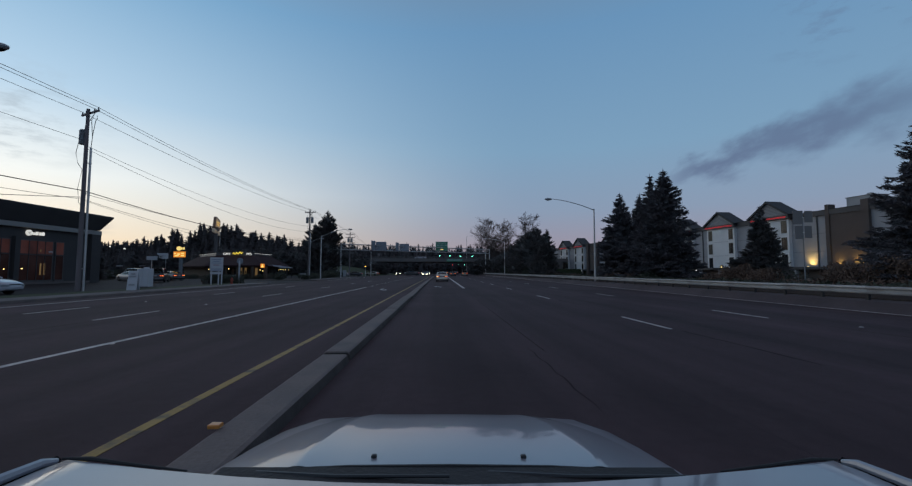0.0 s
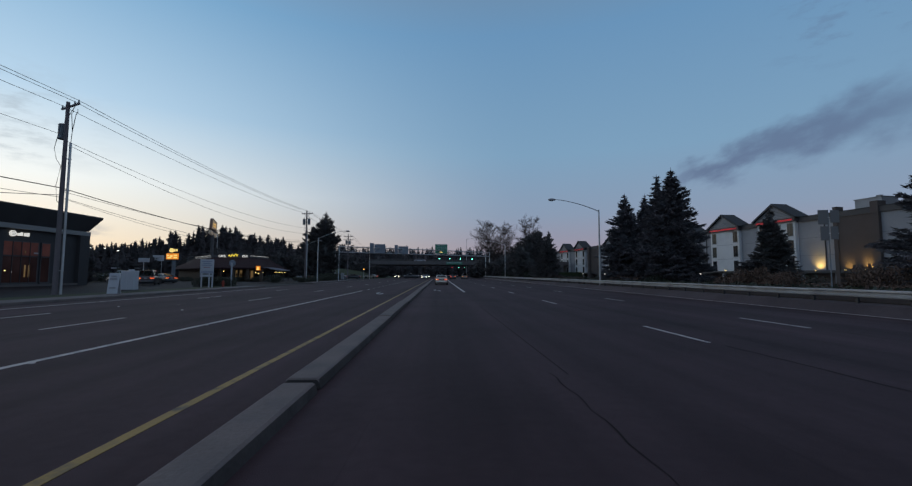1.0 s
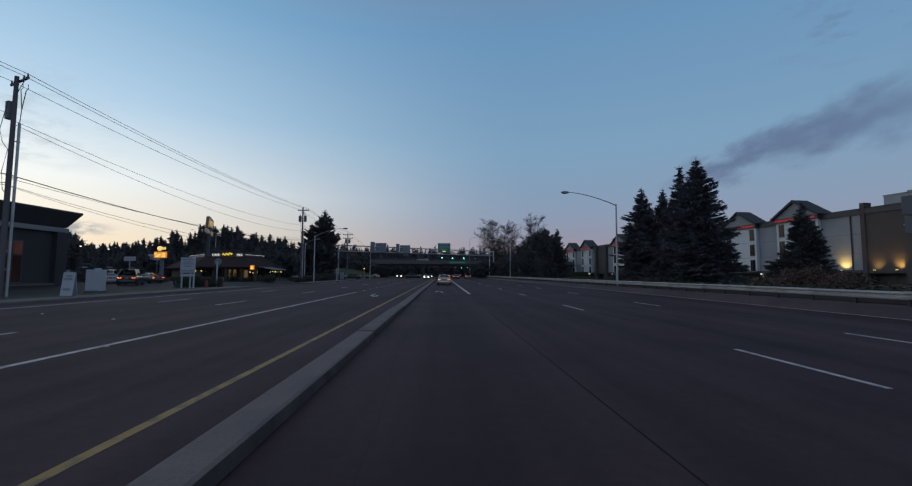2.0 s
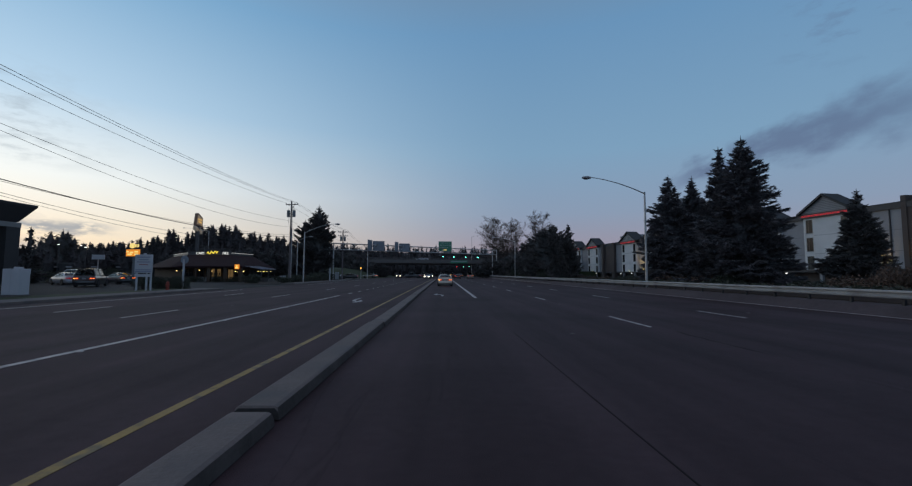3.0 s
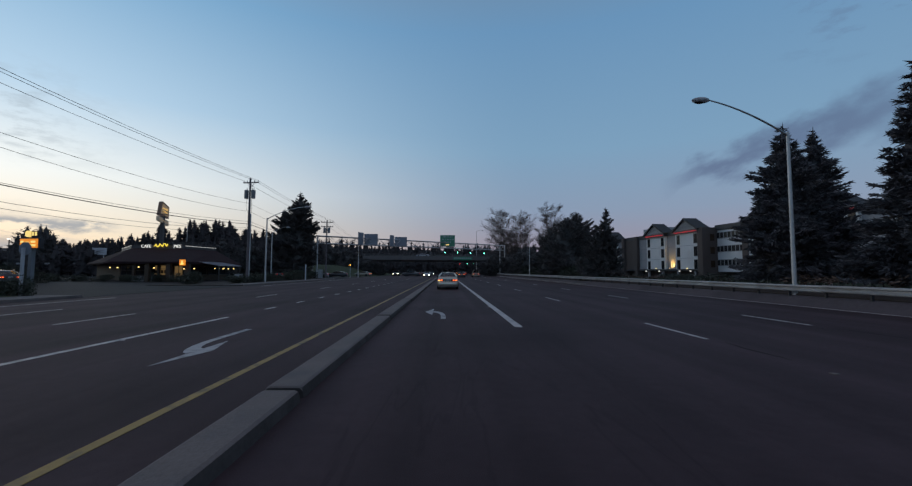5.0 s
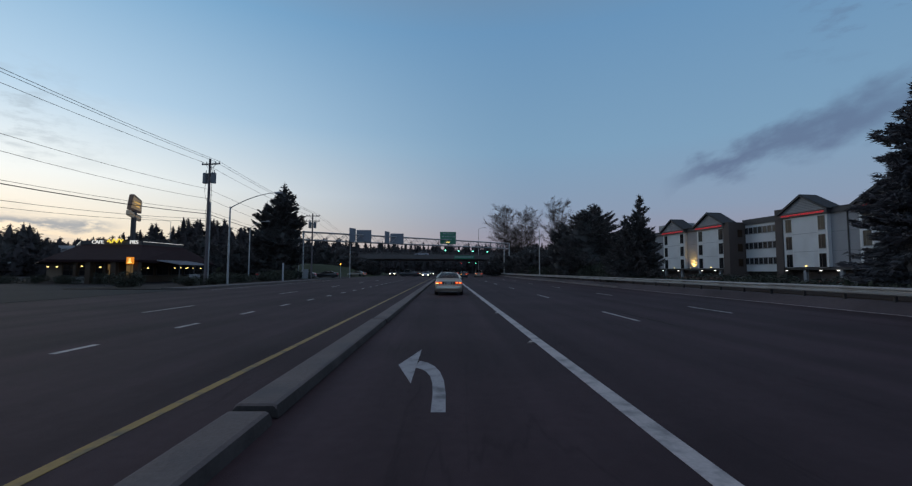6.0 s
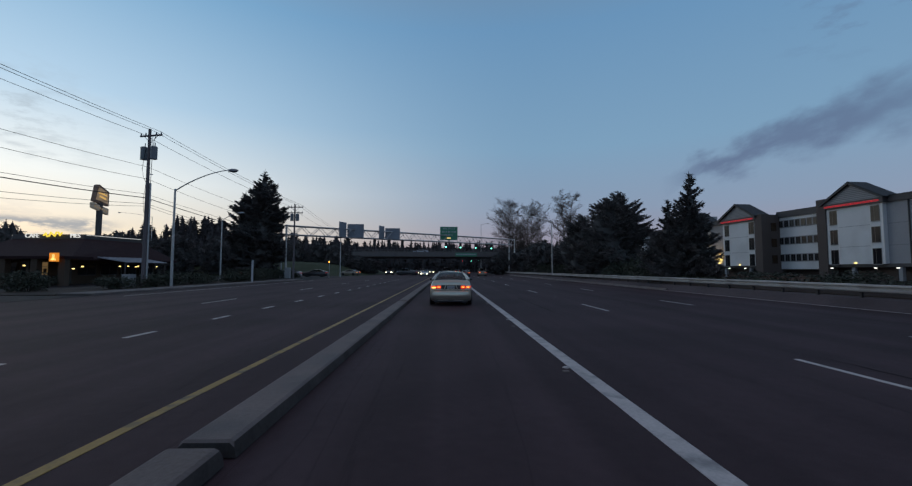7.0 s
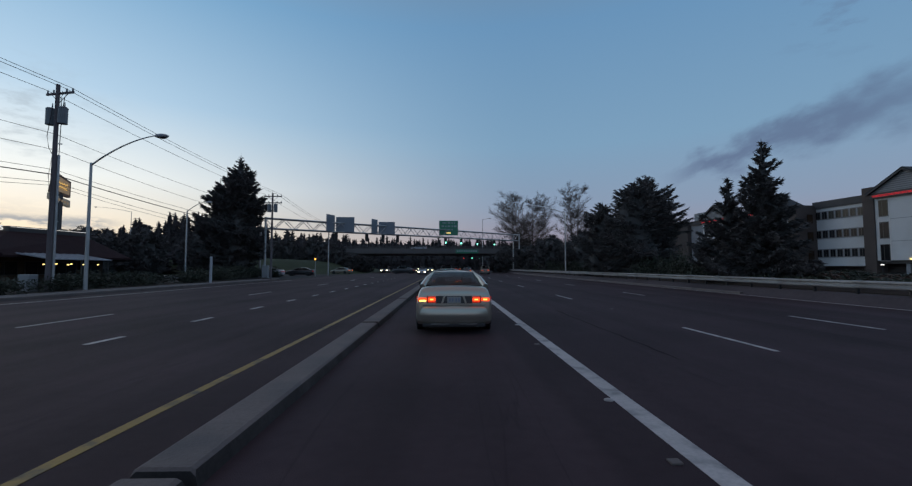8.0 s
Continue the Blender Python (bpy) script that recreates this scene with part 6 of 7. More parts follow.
for x, z in ((-43.9, 1.72), (-42.9, 1.72), (-40.2, 1.8), (-38.2, 1.70), (-34.3, 1.60), (-33.8, 1.42), (-33.0, 1.62)):
    rb("wall_lamp", x, x + 0.13, 82.9, 83.03, z, z + 0.10, "lamp_warm")
for x, y in ((-50.4, 100.5), (-48.6, 101.0), (-44.0, 97), (-42.0, 98)):
    rb("rooftop_unit", x - 0.5, x + 0.5, y, y + 1, 4.6, 5.6, "dark_trim")

# low shops far behind the lots
for x, y, w, d, h in ((-104, 138, 40, 14, 3.6), (-74, 144, 22, 12, 3.4)):
    s = thing("shop_row", Matrix.Translation((x, y, 0)), "low plain shop building far behind the lot", "shop")
    part("wall", boxed(0, 0, h / 2, w, d, h), "storefront_dark", s)
    part("roof_edge", boxed(0, 0, h + 0.2, w + 0.6, d + 0.6, 0.4), "dark_trim", s)
    for k in range(6):
        part("sign_panel", boxed(-w / 2 + (k + 0.5) * w / 6, -d / 2 - 0.06, h * 0.8, w / 9, 0.1, 0.4), "stucco_grey", s)
        part("shop_window", boxed(-w / 2 + (k + 0.5) * w / 6, -d / 2 - 0.04, 1.5, w / 8, 0.06, 2.2), "window_glass", s)

# ---- utility poles and wires ----
def utility_pole(x, y, height, arms, cans, label, arm_turn=0.0, twin=0.0, span=2.3, riser=2.7):
    p = thing("utility_pole", Matrix.Translation((x, y, 0)) @ Matrix.Rotation(radians(arm_turn), 4, "Z"), label, "utility pole", "utility poles")
    part("shaft", rodded((0, 0, -0.3), (0, 0, height), 0.155, 0.105, 12), "pole_wood", p)
    for z in arms:
        arm = part("crossarm", boxed(0, 0.13, z, span, 0.10, 0.12, bevel=0.01), "pole_wood", p)
        for q in (-0.913, -0.478, 0.478, 0.913):
            xx = q * span / 2
            part("insulator", rodded((xx, 0.13, z + 0.06), (xx, 0.13, z + 0.26), 0.055, 0.035, 8), "transformer_paint", arm)
        for s in (-1, 1):
            part("brace", rodded((s * 0.3 * span, 0.13, z - 0.04), (0, 0.10, z - 0.6), 0.02), "galvanised", arm)
    for xx in cans:
        can = part("transformer", rodded((xx, 0, height - 2.45), (xx, 0, height - 1.5), 0.24, 0.24, 16), "transformer_paint", p, "grey can transformer")
        part("lid", rodded((xx, 0, height - 1.5), (xx, 0, height - 1.42), 0.26, 0.19, 16), "transformer_paint", can)
        part("bushing", rodded((xx, 0.08, height - 1.42), (xx, 0.08, height - 1.1), 0.04, 0.025, 8), "transformer_paint", can)
        part("bracket", boxed(xx / 2, 0, height - 1.9, abs(xx), 0.07, 0.07), "galvanised", can)
    if twin:
        c, s = math.cos(radians(arm_turn)), math.sin(radians(arm_turn))
        off = lambda u: (u * twin * (0.82 * c + 0.57 * s), u * twin * (0.57 * c - 0.82 * s))
        part("riser_pipe", rodded((*off(0.42), -0.1), (*off(0.38), height - riser), 0.07, 0.07, 10), "galvanised", p, "grey riser pipe up the shaft")
        for q in (0.30, 0.62):
            part("riser_cable", sweep([(*off(0.38), height - riser), (*off(0.44), height - 1.9), (*off(q), height - 0.75), (*off(q + 0.12), height - 0.6), (*off(q + 0.1), height - 0.35)], 0.022, 6), "cable", p)
        part("drop_cable", sweep([(*off(-0.4), height - 1.5), (*off(-0.75), height - 3.2), (*off(-0.55), height - 3.9), (*off(-0.2), height - 4.3), (*off(-0.45), height - 5.6), (*off(-0.32), height - 6.6), (*off(-0.14), height - 6.8)], 0.018, 6), "cable", p)
        for z in (1.6, 4.2, 6.8, 8.9):
            part("strap", boxed(*off(0.2), z, 0.44, 0.06, 0.06, turn=math.degrees(math.atan2(off(1)[1], off(1)[0]))), "galvanised", p)
    return p


utility_pole(-24.5, 30.0, 12.7, (12.45,), (-0.46,), "tall brown wooden utility pole with a transformer and riser pipe", -28, 0.68)
pole_b = utility_pole(-23.3, 77.0, 12.5, (12.0,), (-0.46, 0.46), "tall brown wooden utility pole with two transformers", -12, 0.50, 2.05, 4.3)
utility_pole(-22.2, 106.3, 11.0, (10.6, 9.75), (-0.40, 0.40), "brown wooden utility pole with double crossarms", 0)
part("utility_cabinet", boxed(-0.75, -0.5, 0.55, 0.8, 0.5, 1.0, bevel=0.02), "grey_paint", pole_b)


def wire(a, b, sag, r=0.016, name="power_line", label="thin black overhead power line"):
    a, b = Vector(a), Vector(b)
    pts = [a.lerp(b, k / 14) - Vector((0, 0, sag * 4 * (k / 14) * (1 - k / 14))) for k in range(15)]
    return tagged(part(name, sweep(pts, r, 5), "cable"), label, "overhead wire", "overhead wires")


before = (-25.0, -18, 12.6)
for u, dx in ((1.05, 1.05), (0.55, 0.55), (-1.05, -1.05)):
    ax, ay = -24.5 + 0.883 * u, 30.1 - 0.469 * u
    wire((before[0] + 0.9 * u, before[1], 12.9), (ax, ay, 12.70), 0.35)
    bx, by = -23.3 + 0.87 * u, 77.1 - 0.19 * u
    wire((ax, ay, 12.70), (bx, by, 12.25), 0.6)
    wire((bx, by, 12.25), (-22.2 + dx, 106.4, 10.85), 0.3)
    wire((-22.2 + dx, 106.4, 10.85), (-25 + dx, 150, 9.9), 0.5)
wire((before[0], before[1], 10.6), (-24.6, 30.0, 10.45), 0.3, 0.014)
for z, zb, r, sag in ((10.1, 9.45, 0.014, 1.0), (9.9, 8.5, 0.014, 1.3), (6.95, 7.0, 0.030, 0.95), (6.75, 7.3, 0.014, 0.85), (6.35, 6.55, 0.014, 1.35), (6.30, 6.35, 0.012, 1.6)):
    if z in (6.95, 6.35):
        wire((before[0], before[1], z + 0.15), (-24.5, 30.0, z), sag * 0.5, r)
    wire((-24.5, 30.0, z), (-23.3, 77.0, zb), sag, r)
    wire((-23.3, 77.0, zb), (-22.2, 106.3, zb - 0.9), sag * 0.4, r)
wire((-24.5, 30.0, 6.5), (-43, 8, 5.6), 0.5, 0.02)
splice = thing("splice_case", Matrix.Translation((-24.59, 21.5, 6.02)) @ Matrix.Rotation(radians(0), 4, "Z"), "black splice case hanging on the overhead cable", "cable splice")
part("case", rodded((0, -0.45, 0), (0, 0.45, 0), 0.07, 0.07, 10), "cable", splice)


def street_lamp(x, y, height, reach, arm_rise, direction, label, base=0.0):
    """A galvanised pole with one long curved arm over the road. direction: +1 arm to +x."""
    t = thing("street_lamp", Matrix.Translation((x, y, base)), label, "street lamp", "street lamps")
    part("pole", rodded((0, 0, -0.2), (0, 0, height), 0.11, 0.07, 12), "galvanised", t)
    part("base_plate", boxed(0, 0, 0.02, 0.4, 0.4, 0.06), "galvanised", t)
    pts = [(0, 0, height - 0.15)]
    for k in range(1, 9):
        f = k / 8
        pts.append((direction * reach * f, -0.40 * reach * f, height - 0.15 + arm_rise * math.sin(f * math.pi / 2) ** 0.9))
    part("arm", sweep(pts, [0.05 - 0.0025 * k for k in range(9)], 8), "galvanised", t)
    end = Vector(pts[-1])
    bm = bmesh.new()
    bmesh.ops.create_uvsphere(bm, u_segments=14, v_segments=8, radius=1.0, matrix=Matrix.Translation(end + Vector((direction * 0.30, 0, -0.03))) @ Matrix.Diagonal((0.40, 0.19, 0.13, 1)))
    head = part("lamp_head", bm, "lamp_shell", t, "grey cobra-head lantern", smooth=True)
    bm = bmesh.new()
    bmesh.ops.create_uvsphere(bm, u_segments=12, v_segments=6, radius=1.0, matrix=Matrix.Translation(end + Vector((direction * 0.36, 0, -0.10))) @ Matrix.Diagonal((0.24, 0.13, 0.09, 1)))
    part("refractor", bm, "window_glass", head, smooth=True)
    return t


LAMP = "grey steel street lamp with a long curved arm, unlit"
street_lamp(16.95, 46.05, 8.37, 5.3, 0.85, -1, LAMP)
street_lamp(16.95, 111, 9.2, 5.0, 0.85, -1, LAMP)
street_lamp(-21.2, 77.1, 7.75, 5.2, 1.2, 1, LAMP)
street_lamp(-21.5, 16.9, 8.3, 6.4, 0.8, 1, LAMP)
street_lamp(-31.0, 103.0, 8.3, 2.9, 1.0, 1, LAMP)
t = thing("signal_cabinet", Matrix.Translation((-24.0, 109.0, 0)), "grey steel signal cabinet at the junction", "utility cabinet")
part("body", boxed(0, 0, 0.85, 0.75, 0.6, 1.7, bevel=0.03), "grey_paint", t)
part("plinth", boxed(0, 0, 0.0, 0.9, 0.75, 0.16), "pavement_concrete", t)
part("door", boxed(0, -0.305, 0.88, 0.62, 0.02, 1.45, bevel=0.006), "grey_paint", t)
street_lamp(-85, 168, 16.5, 7, 1.0, -1, LAMP)
street_lamp(12, 190, 17, 2.0, 0.5, 1, LAMP)

# ---- guardrail ----
rail = thing("guardrail", Matrix(), "weathered grey steel guardrail on posts along the road", "guardrail", kind="structure")
wbeam = [(u, v + 0.0) for u, v in ((0.0, 0.62), (-0.07, 0.655), (-0.075, 0.70), (-0.005, 0.755), (-0.005, 0.80), (-0.075, 0.855), (-0.07, 0.90), (0.0, 0.935), (0.012, 0.935), (0.012, 0.62))]
first = None
for k in range(-6, 41):
    if first is None:
        ob = part("rail_panel", prism([(16.55 + u, v) for u, v in wbeam], "y", 0, 4.12), "guard_steel", rail)
        first = ob.data
    else:
        ob = new("rail_panel", first)
        ob.parent = rail
    ob.matrix_basis = Matrix.Translation((0.006 * (k % 2), 4.0 * k, 0.008 * math.sin(k * 2.1)))
posts = None
for k in range(-12, 82):
    if posts is None:
        ob = part("rail_post", boxed(16.70, 0, 0.52, 0.10, 0.09, 0.76), "black_plastic", rail)
        posts = ob.data
    else:
        ob = new("rail_post", posts)
        ob.parent = rail
    ob.matrix_basis = Matrix.Translation((0, 2.0 * k + 0.1, 0))
kerb_r = part("verge_kerb", prism([(15.99, -0.1), (16.00, 0.11), (16.02, 0.13), (16.17, 0.14), (16.17, -0.1)], "y", 74, 150), "kerb_concrete")
tagged(kerb_r, "grey concrete kerb in front of the guardrail", "kerb", kind="structure")
shoulder = part("shoulder", prism([(15.97, -0.1), (15.98, 0.004), (16.20, 0.12), (16.48, 0.36), (16.86, 0.42), (16.86, -0.1)], "y", -50, 165), "shoulder_asphalt")
tagged(shoulder, "raised asphalt berm under the guardrail", "road shoulder", kind="structure")
verge_r = part("verge", prism([(16.88, -0.1), (16.90, 0.46), (17.4, 0.66), (18.6, 0.72), (20.5, 0.40), (22.0, 0.1), (34.8, 0.1), (34.8, -0.1)], "y", -50, 170), "soil")
tagged(verge_r, "dark planted verge behind the guardrail", "verge", kind="structure")

lv, lf = [], []
rv = np.random.default_rng(31)
for k in range(15000):           # low ivy along the foot of the guardrail
    c = np.array((rv.uniform(17.25, 19.2), rv.uniform(-25, 150), 0.58 + 0.40 * rv.random() ** 1.5))
    a1 = rv.normal(size=3) * 0.07
    b1 = rv.normal(size=3) * 0.06
    n0 = len(lv)
    lv.extend((c - a1, c + b1, c + a1, c - b1))
    lf.append((n0, n0 + 1, n0 + 2, n0 + 3))
tagged(raw("ground_ivy", lv, lf, "leaves"), "low dark ivy along the foot of the guardrail", "ground cover", kind="stuff")

# ---- sign gantry and signals over the junction ----
GA, GB = Vector((-26.7, 114.2, 0)), Vector((17.8, 158.5, 0))
gd = (GB - GA).normalized()
SPAN = (GB - GA).length
gturn = math.degrees(math.atan2(gd.y, gd.x))
gantry = thing("sign_gantry", Matrix.Translation(GA) @ Matrix.Rotation(radians(gturn), 4, "Z"), "long grey steel truss gantry across the junction", "sign gantry")


def gz(s):
    return 7.15 + 0.95 * s / SPAN


for dz in (0.0, 1.5):
    for dy in (-0.5, 0.5):
        part("chord", rodded((0, dy, gz(0) + dz), (SPAN, dy, gz(SPAN) + dz), 0.11, 0.11, 8), "galvanised", gantry)
n = 40
for k in range(n):
    s0, s1 = SPAN * k / n, SPAN * (k + 1) / n
    for dy in (-0.5, 0.5):
        a, b = (0.0, 1.5) if k % 2 else (1.5, 0.0)
        part("truss_brace", rodded((s0, dy, gz(s0) + a), (s1, dy, gz(s1) + b), 0.055, 0.055, 6), "galvanised", gantry)
    part("cross_brace", rodded((s0, -0.5, gz(s0) + 1.5), (s1, 0.5, gz(s1) + 1.5), 0.03, 0.03, 6), "galvanised", gantry)
for s in (0.0, SPAN):
    for dy in (-0.9, 0.9):
        part("upright", rodded((s, dy, -0.2), (s, dy, gz(s) + 1.6), 0.17, 0.15, 12), "galvanised", gantry)
    part("head_beam", boxed(s, 0, gz(s) + 0.02, 0.2, 2.0, 0.2), "galvanised", gantry)


def gantry_sign(s, wide, high, mat, turn, label, back=None):
    t = thing("road_sign", Matrix.Translation(GA + gd * s + Vector((0, 0, gz(s) - 0.05))) @ Matrix.Rotation(radians(turn), 4, "Z"), label, "road sign", "gantry signs")
    panel = part("panel", boxed(0, -0.78, high / 2, wide, 0.06, high, bevel=0.02), mat, t)
    for x in (-wide * 0.3, wide * 0.3):
        part("bracket", boxed(x, -0.62, high / 2, 0.08, 0.26, high * 0.95), "galvanised", t)
    return t, panel


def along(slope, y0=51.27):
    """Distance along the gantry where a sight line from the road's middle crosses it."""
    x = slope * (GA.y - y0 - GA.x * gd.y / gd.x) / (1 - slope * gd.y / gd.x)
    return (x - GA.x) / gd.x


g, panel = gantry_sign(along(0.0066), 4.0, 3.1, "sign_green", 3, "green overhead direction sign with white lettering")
g.location.z += 0.45
part("border", boxed(0, -0.815, 3.04, 3.9, 0.01, 0.04), "sign_white", panel)
part("border", boxed(0, -0.815, 0.06, 3.9, 0.01, 0.04), "sign_white", panel)
for x in (-1.94, 1.94):
    part("border", boxed(x, -0.815, 1.55, 0.04, 0.01, 3.0), "sign_white", panel)
for z, w, h in ((2.62, 2.6, 0.30), (1.92, 3.0, 0.34), (1.20, 2.0, 0.34)):     # unreadable words as bars
    k = -w / 2
    while k < w / 2:
        part("word_bar", boxed(k + 0.13, -0.815, z, 0.20, 0.01, h), "sign_white", panel)
        k += 0.30 if int(k * 7) % 4 else 0.5
part("word_bar", boxed(0, -0.815, 0.5, 0.9, 0.01, 0.22), "sign_amber", panel)
for s, w, h, turn in ((13.85, 3.05, 2.6, 2), (22.48, 2.95, 2.3, 2), (10.23, 2.1, 2.8, 66), (18.9, 1.8, 2.6, 66)):
    gantry_sign(s, w, h, "sign_back", turn, "dull grey-blue back of an overhead sign")


def signal(s, green):
    t = thing("traffic_signal", Matrix.Translation(GA + gd * s + Vector((0, 0, gz(s)))) @ Matrix.Rotation(radians(0 if green else 180), 4, "Z"),
              "black traffic signal showing green" if green else "black traffic signal seen from behind", "traffic signal", "traffic signals")
    part("hanger", rodded((0, 0, 0.0), (0, 0, -0.25), 0.04), "black_plastic", t)
    part("housing", boxed(0, 0, -0.78, 0.34, 0.22, 1.06, bevel=0.03), "black_plastic", t)
    part("backplate", boxed(0, 0.02, -0.78, 0.58, 0.03, 1.30), "black_plastic", t)
    for k, z in enumerate((-0.44, -0.78, -1.12)):
        part("lens", rodded((0, -0.10, z), (0, -0.14, z), 0.15, 0.14, 16), "signal_green" if (green and k == 2) else "window_glass", t)
        part("visor", sweep([(-0.15, -0.2, z), (-0.11, -0.22, z + 0.11), (0, -0.23, z + 0.155), (0.11, -0.22, z + 0.11), (0.15, -0.2, z)], 0.02, 5), "black_plastic", t)
    return t


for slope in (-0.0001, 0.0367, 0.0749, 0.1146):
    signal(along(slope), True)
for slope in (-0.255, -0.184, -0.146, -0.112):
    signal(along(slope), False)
t = thing("signal_mast", Matrix.Translation((15.5, 190, 0)), "far signal mast beyond the bridge with lit signals", "traffic signal")
part("pole", rodded((0, 0, -0.1), (0, 0, 5.6), 0.14, 0.11, 10), "galvanised", t)
part("mast_arm", rodded((0, 0, 5.3), (-10.5, 0, 5.4), 0.09, 0.05, 8), "galvanised", t)
for x in (-4.5, -7.0, -9.8):      # signals beyond the bridge
    h = part("housing", boxed(x, 0, 4.7, 0.34, 0.22, 1.06, bevel=0.03), "black_plastic", t)
    part("lens", rodded((x, -0.10, 4.4), (x, -0.14, 4.4), 0.10, 0.09, 14), "signal_green" if x > -9 else "signal_red", h)
t = thing("bridge_sign", Matrix.Translation((6.0, 171.46, 5.9)), "small green sign fixed to the overpass", "road sign")
part("panel", boxed(0, 0, 0, 6.4, 0.06, 1.1, bevel=0.01), "sign_green", t)
for k in range(9):
    part("word_bar", boxed(-2.7 + 0.66 * k, -0.04, 0.1, 0.42, 0.012, 0.35), "sign_white", t)
t = thing("pedestal_signal", Matrix.Translation((-20.6, 119.5, 0)), "low pedestal signal showing orange", "traffic signal")
part("pole", rodded((0, 0, -0.1), (0, 0, 2.6), 0.06), "galvanised", t)
part("housing", boxed(0, 0, 2.75, 0.34, 0.24, 0.4, bevel=0.03), "black_plastic", t)
part("lens", rodded((0, -0.12, 2.75), (0, -0.15, 2.75), 0.13, 0.12, 14), "signal_orange", t)
t = thing("mast_pole", Matrix.Translation((-19.8, 124.0, 0)), "plain grey steel mast at the junction", "pole")
part("pole", rodded((0, 0, -0.1), (0, 0, 8.0), 0.12, 0.08, 10), "galvanised", t)

# ---- route signs behind the guardrail ----
t = thing("route_sign", Matrix.Translation((19.75, 22.35, 0.32)) @ Matrix.Rotation(radians(-9), 4, "Z"), "four dull grey route sign plates on a thin steel post", "road sign")
part("post", rodded((0, 0.06, -0.1), (0, 0.06, 4.50), 0.028, 0.028, 8), "transformer_paint", t)
for x, z, w, h in ((-0.28, 4.12, 0.46, 0.74), (0.27, 4.16, 0.42, 0.64), (-0.24, 3.30, 0.38, 0.72), (0.23, 3.32, 0.36, 0.66)):
    part("plate", boxed(x, 0, z, w, 0.02, h, bevel=0.008), "route_plate", t)
for z in (4.12, 3.3):
    part("crossbar", boxed(0, 0.03, z, 0.9, 0.03, 0.05), "galvanised", t)

# ---- signs and boxes along the left verge ----
t = thing("board_sign", Matrix.Translation((-22.75, 44.5, 0.08)) @ Matrix.Rotation(radians(6), 4, "Z"), "white board sign with small print on three white posts", "sign board")
panel = part("panel", boxed(0, 0, 2.05, 1.24, 0.10, 1.40, bevel=0.02), "sign_white", t)
for z, w, mat in ((2.55, 0.9, "sign_print"), (2.35, 0.7, "sign_print"), (2.18, 0.95, "sign_print"), (1.98, 0.6, "sign_print_red"), (1.58, 1.12, "sign_print"), (1.45, 1.12, "sign_print")):
    part("print_bar", boxed(0, -0.055, z, w, 0.012, 0.07), mat, panel)
part("lower_panel", boxed(0, 0, 1.16, 1.2, 0.08, 0.22, bevel=0.01), "sign_white", t)
for x in (-0.50, 0.20, 0.50):
    part("post", boxed(x, 0.08, 1.0, 0.10, 0.10, 2.1), "sign_white", t)
t = thing("stop_sign", Matrix.Translation((-22.8, 49.6, 0)) @ Matrix.Rotation(radians(176), 4, "Z"), "grey back of an octagonal road sign on a thick post", "road sign")
part("post", boxed(0, 0, 1.3, 0.12, 0.12, 2.7), "sign_white", t)
part("plate", prism([(0.38 * math.cos(radians(22.5 + 45 * k)), 2.6 + 0.38 * math.sin(radians(22.5 + 45 * k))) for k in range(8)], "y", -0.10, -0.085), "sign_back", t)
t = thing("sandwich_board", Matrix.Translation((-21.3, 30.65, 0.10)) @ Matrix.Rotation(radians(8), 4, "Z"), "white leaning notice board with faint print", "notice board")
for s in (-1, 1):
    bm = boxed(0, 0, 0.68, 0.62, 0.03, 1.36, bevel=0.01)
    bmesh.ops.rotate(bm, verts=bm.verts, cent=(0, 0, 1.36), matrix=Matrix.Rotation(radians(9 * s), 3, "X"))
    leaf = part("leaf", bm, "sign_white", t)
for z, w in ((1.15, 0.3), (0.98, 0.4), (0.4, 0.36)):
    part("print_bar", boxed(0, -0.06 - (1.36 - z) * 0.158, z, w, 0.012, 0.10), "stucco_grey", t)
t = thing("utility_box", Matrix.Translation((-24.5, 36.6, 0.09)) @ Matrix.Rotation(radians(4), 4, "Z") @ Matrix.Diagonal((0.95, 1.1, 1.18, 1)), "pale grey steel utility cabinet on the pavement", "utility cabinet")
part("body", boxed(0, 0, 0.66, 0.98, 0.62, 1.32, bevel=0.03), "sign_white", t)
part("door", boxed(-0.235, -0.315, 0.66, 0.44, 0.02, 1.15, bevel=0.006), "sign_white", t)
part("door", boxed(0.235, -0.315, 0.66, 0.44, 0.02, 1.15, bevel=0.006), "sign_white", t)
part("plinth", boxed(0, 0, 0.0, 1.1, 0.75, 0.12), "pavement_concrete", t)
part("vent", boxed(0.1, 0, 1.36, 0.3, 0.3, 0.10, bevel=0.02), "sign_white", t)
t = thing("fire_hydrant", Matrix.Translation((-22.03, 46.3, 0.09)), "small dull red fire hydrant on the verge", "fire hydrant")
part("barrel", rodded((0, 0, -0.1), (0, 0, 0.52), 0.11, 0.10, 14), "hydrant_red", t)
bm = bmesh.new()
bmesh.ops.create_uvsphere(bm, u_segments=14, v_segments=8, radius=0.125, matrix=Matrix.Translation((0, 0, 0.54)) @ Matrix.Diagonal((1, 1, 0.8, 1)))
part("bonnet_cap", bm, "hydrant_red", t, smooth=True)
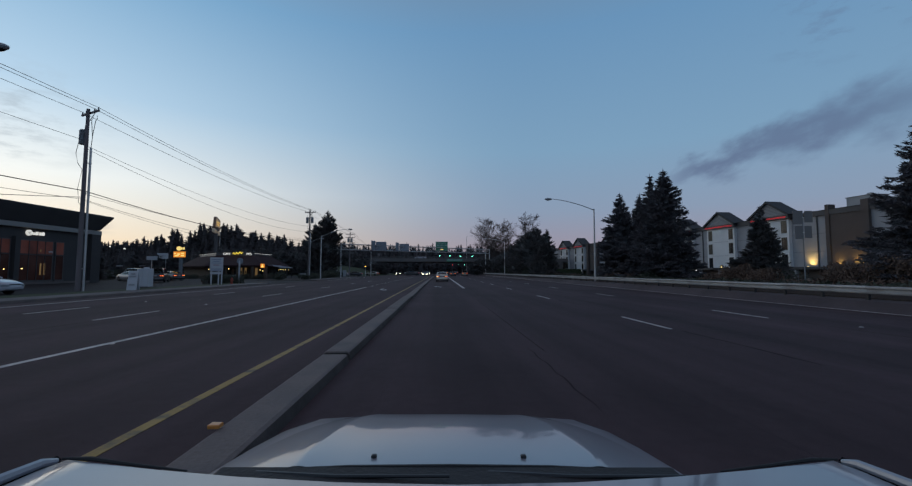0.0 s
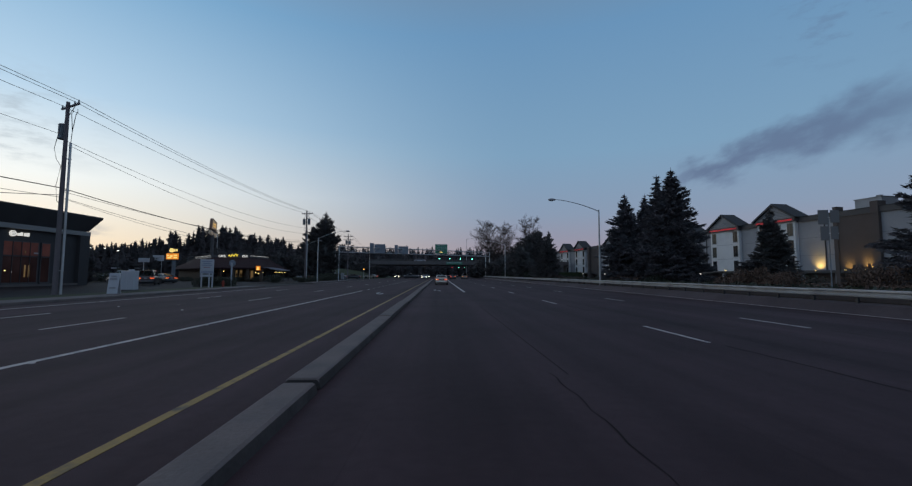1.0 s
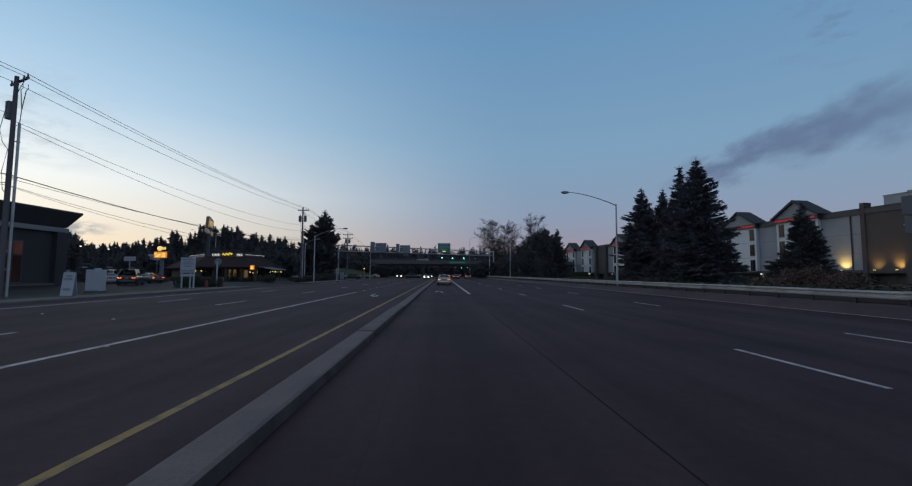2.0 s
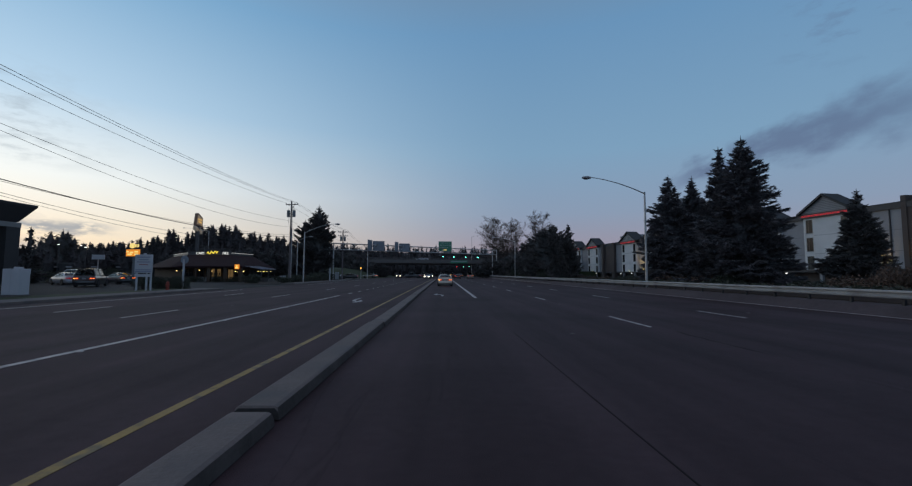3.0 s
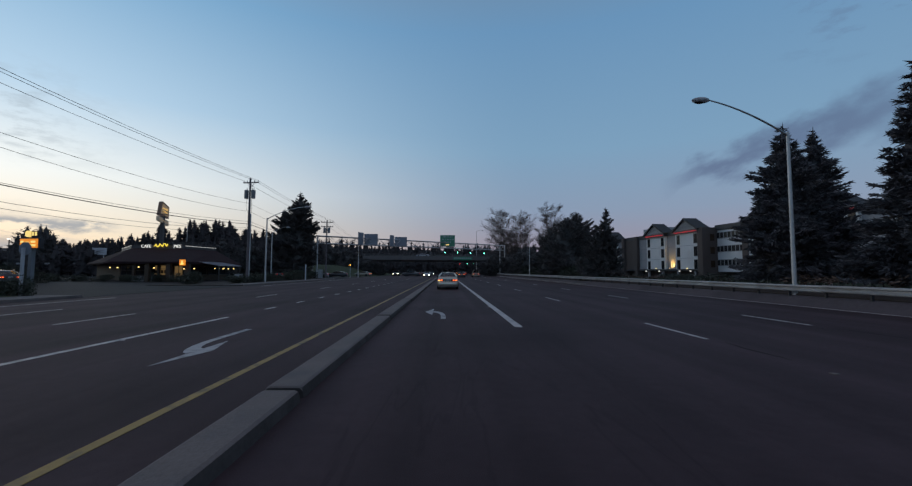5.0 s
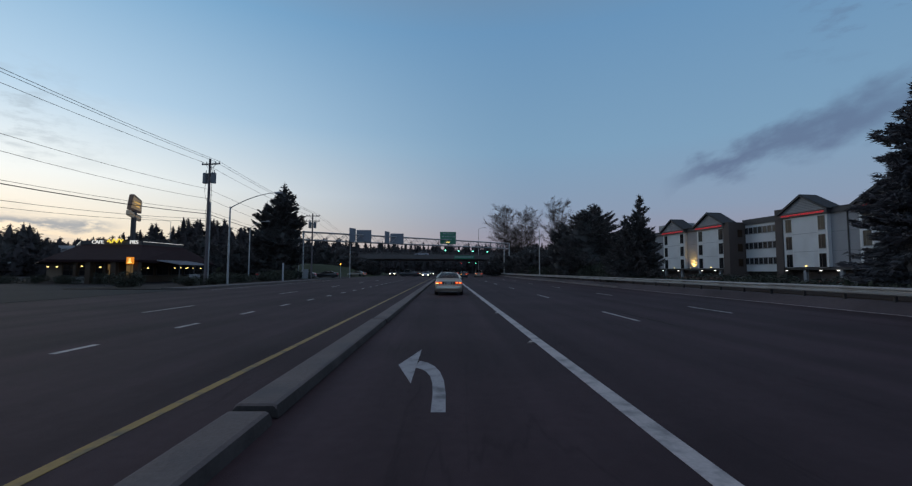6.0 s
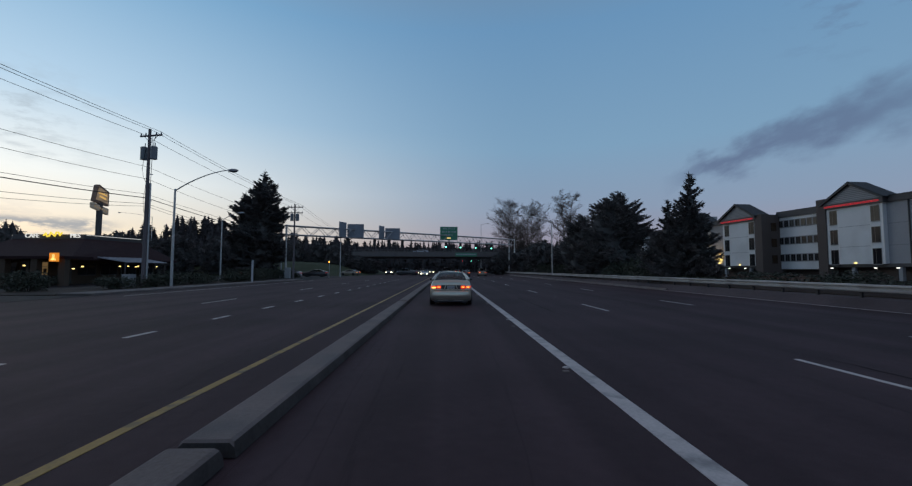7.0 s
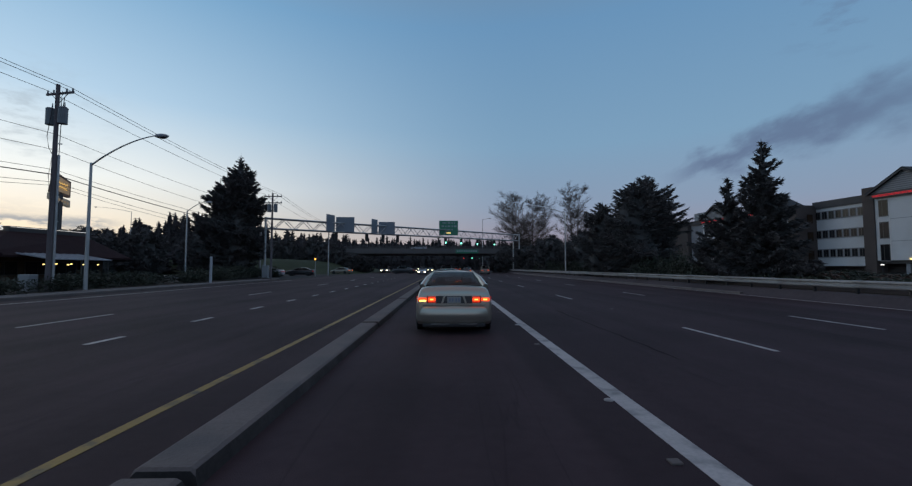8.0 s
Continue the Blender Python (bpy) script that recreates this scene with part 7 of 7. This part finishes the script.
part("operating_nut", rodded((0, 0, 0.62), (0, 0, 0.70), 0.03, 0.03, 6), "hydrant_red", t)
part("base_flange", rodded((0, 0, -0.02), (0, 0, 0.03), 0.17, 0.17, 14), "hydrant_red", t)
for x, y in ((0.16, 0), (-0.16, 0), (0, -0.18)):
    part("outlet", rodded((0, 0, 0.36), (x, y, 0.36), 0.055, 0.06, 10), "hydrant_red", t)
t = thing("billboard", Matrix.Translation((-80.5, 127, 0)) @ Matrix.Rotation(radians(14), 4, "Z"), "pale lit billboard box on two grey posts", "sign board")
part("panel", boxed(0, 0, 5.75, 3.0, 0.4, 1.6, bevel=0.03), "sign_white", t)
for z in (5.5, 5.95):
    part("word_bar", boxed(0.1, -0.21, z, 2.0, 0.03, 0.16), "stucco_grey", t)
for x in (-1.0, 1.0):
    part("post", rodded((x, 0, -0.05), (x, 0, 5.0), 0.08), "galvanised", t)
t = thing("message_sign", Matrix.Translation((-41.0, 69.2, 0)) @ Matrix.Rotation(radians(-10), 4, "Z"), "orange electronic message sign on a grey pillar", "illuminated sign")
part("pillar", boxed(0, 0.1, 1.75, 0.42, 0.35, 3.6, bevel=0.03), "transformer_paint", t)
cab = part("cabinet", boxed(0, 0, 4.05, 2.3, 0.45, 1.05, bevel=0.03), "black_plastic", t)
part("display", boxed(0, -0.235, 4.05, 2.1, 0.03, 0.9), "sign_orange", cab)
for x, z, w in ((-0.8, 4.2, 0.35), (-0.2, 4.1, 0.5), (0.5, 4.2, 0.55), (-0.5, 3.85, 0.7), (0.5, 3.85, 0.6)):
    part("word_bar", boxed(x, -0.255, z, w, 0.02, 0.2), "sign_amber", cab)
part("logo_disc", rodded((-0.35, -0.15, 5.0), (-0.35, 0.1, 5.0), 0.32, 0.32, 18), "sign_amber", t)
part("clock_panel", boxed(0.45, 0, 5.0, 0.8, 0.25, 0.55, bevel=0.02), "black_plastic", t)
for x in (0.25, 0.62):
    part("digit_bar", boxed(x, -0.14, 5.0, 0.24, 0.02, 0.38), "sign_amber", t)
t = thing("pylon_sign", Matrix.Translation((-62.3, 121, 0)) @ Matrix.Rotation(radians(97), 4, "Z"), "tall brown restaurant pylon sign with a kinked gold panel", "pylon sign")
part("mast", boxed(0, 0, 7.0, 0.8, 0.6, 14.0, bevel=0.03), "dark_trim", t)
part("upper_panel", prism([(-1.95, 13.35), (1.95, 12.95), (1.95, 15.6), (-0.8, 16.5), (-1.3, 16.3)], "y", -0.30, 0.30), "pylon_sign_tan", t)
part("face", prism([(-1.6, 13.7), (1.65, 13.35), (1.65, 15.3), (-0.9, 16.1)], "y", -0.34, -0.31), "pylon_sign_gold", t)
for x0, x1, z, w in ((-0.9, 1.2, 15.0, 0.34), (-0.7, 1.0, 14.35, 0.34)):
    part("word_bar", sweep([(x0 + (x1 - x0) * k / 8, -0.36, z + (0.17 if k % 2 else -0.10) - 0.03 * k) for k in range(9)], 0.09, 6), "pylon_sign_script", t, "gold script shape")
part("lower_panel", prism([(-2.1, 12.2), (2.0, 11.35), (2.0, 12.45), (-2.1, 13.15)], "y", -0.28, 0.28), "pylon_sign_cream", t)
for k in range(6):
    part("word_bar", boxed(-1.6 + 0.61 * k, -0.30, 12.55 - 0.12 * k, 0.36, 0.04, 0.4), "pylon_sign_gold", t)
for x, y, h, w in ((-51.6, 65.7, 1.2, 1.2), (-44.1, 67.2, 3.1, 1.6)):
    t = thing("shop_sign", Matrix.Translation((x, y, 0)), "plain white sign board on a thin post", "sign board")
    part("post", rodded((0, 0, -0.05), (0, 0, h), 0.06), "galvanised", t)
    part("panel", boxed(0, 0, h + 0.3, w, 0.1, 0.6, bevel=0.02), "sign_white", t)
for x, y in ((-20.3, 88.9),):
    t = thing("marker_post", Matrix.Translation((x, y, 0)), "pale square post beside the pavement", "post")
    part("post", boxed(0, 0, 1.15, 0.16, 0.16, 2.5, bevel=0.01), "sign_white", t)
for x, y, z in ((-78, 100, 7.0), (-66, 92, 6.0), (-90, 120, 8.0), (-60, 70, 7.5)):
    t = thing("lot_lamp", Matrix.Translation((x, y, 0)), "thin lot lamp post with a small lit head", "lamp post", "lot lamps")
    part("post", rodded((0, 0, -0.05), (0, 0, z), 0.07), "black_plastic", t)
    part("lamp_head", boxed(0, -0.1, z + 0.05, 0.3, 0.25, 0.10, bevel=0.02), "lamp_white", t)
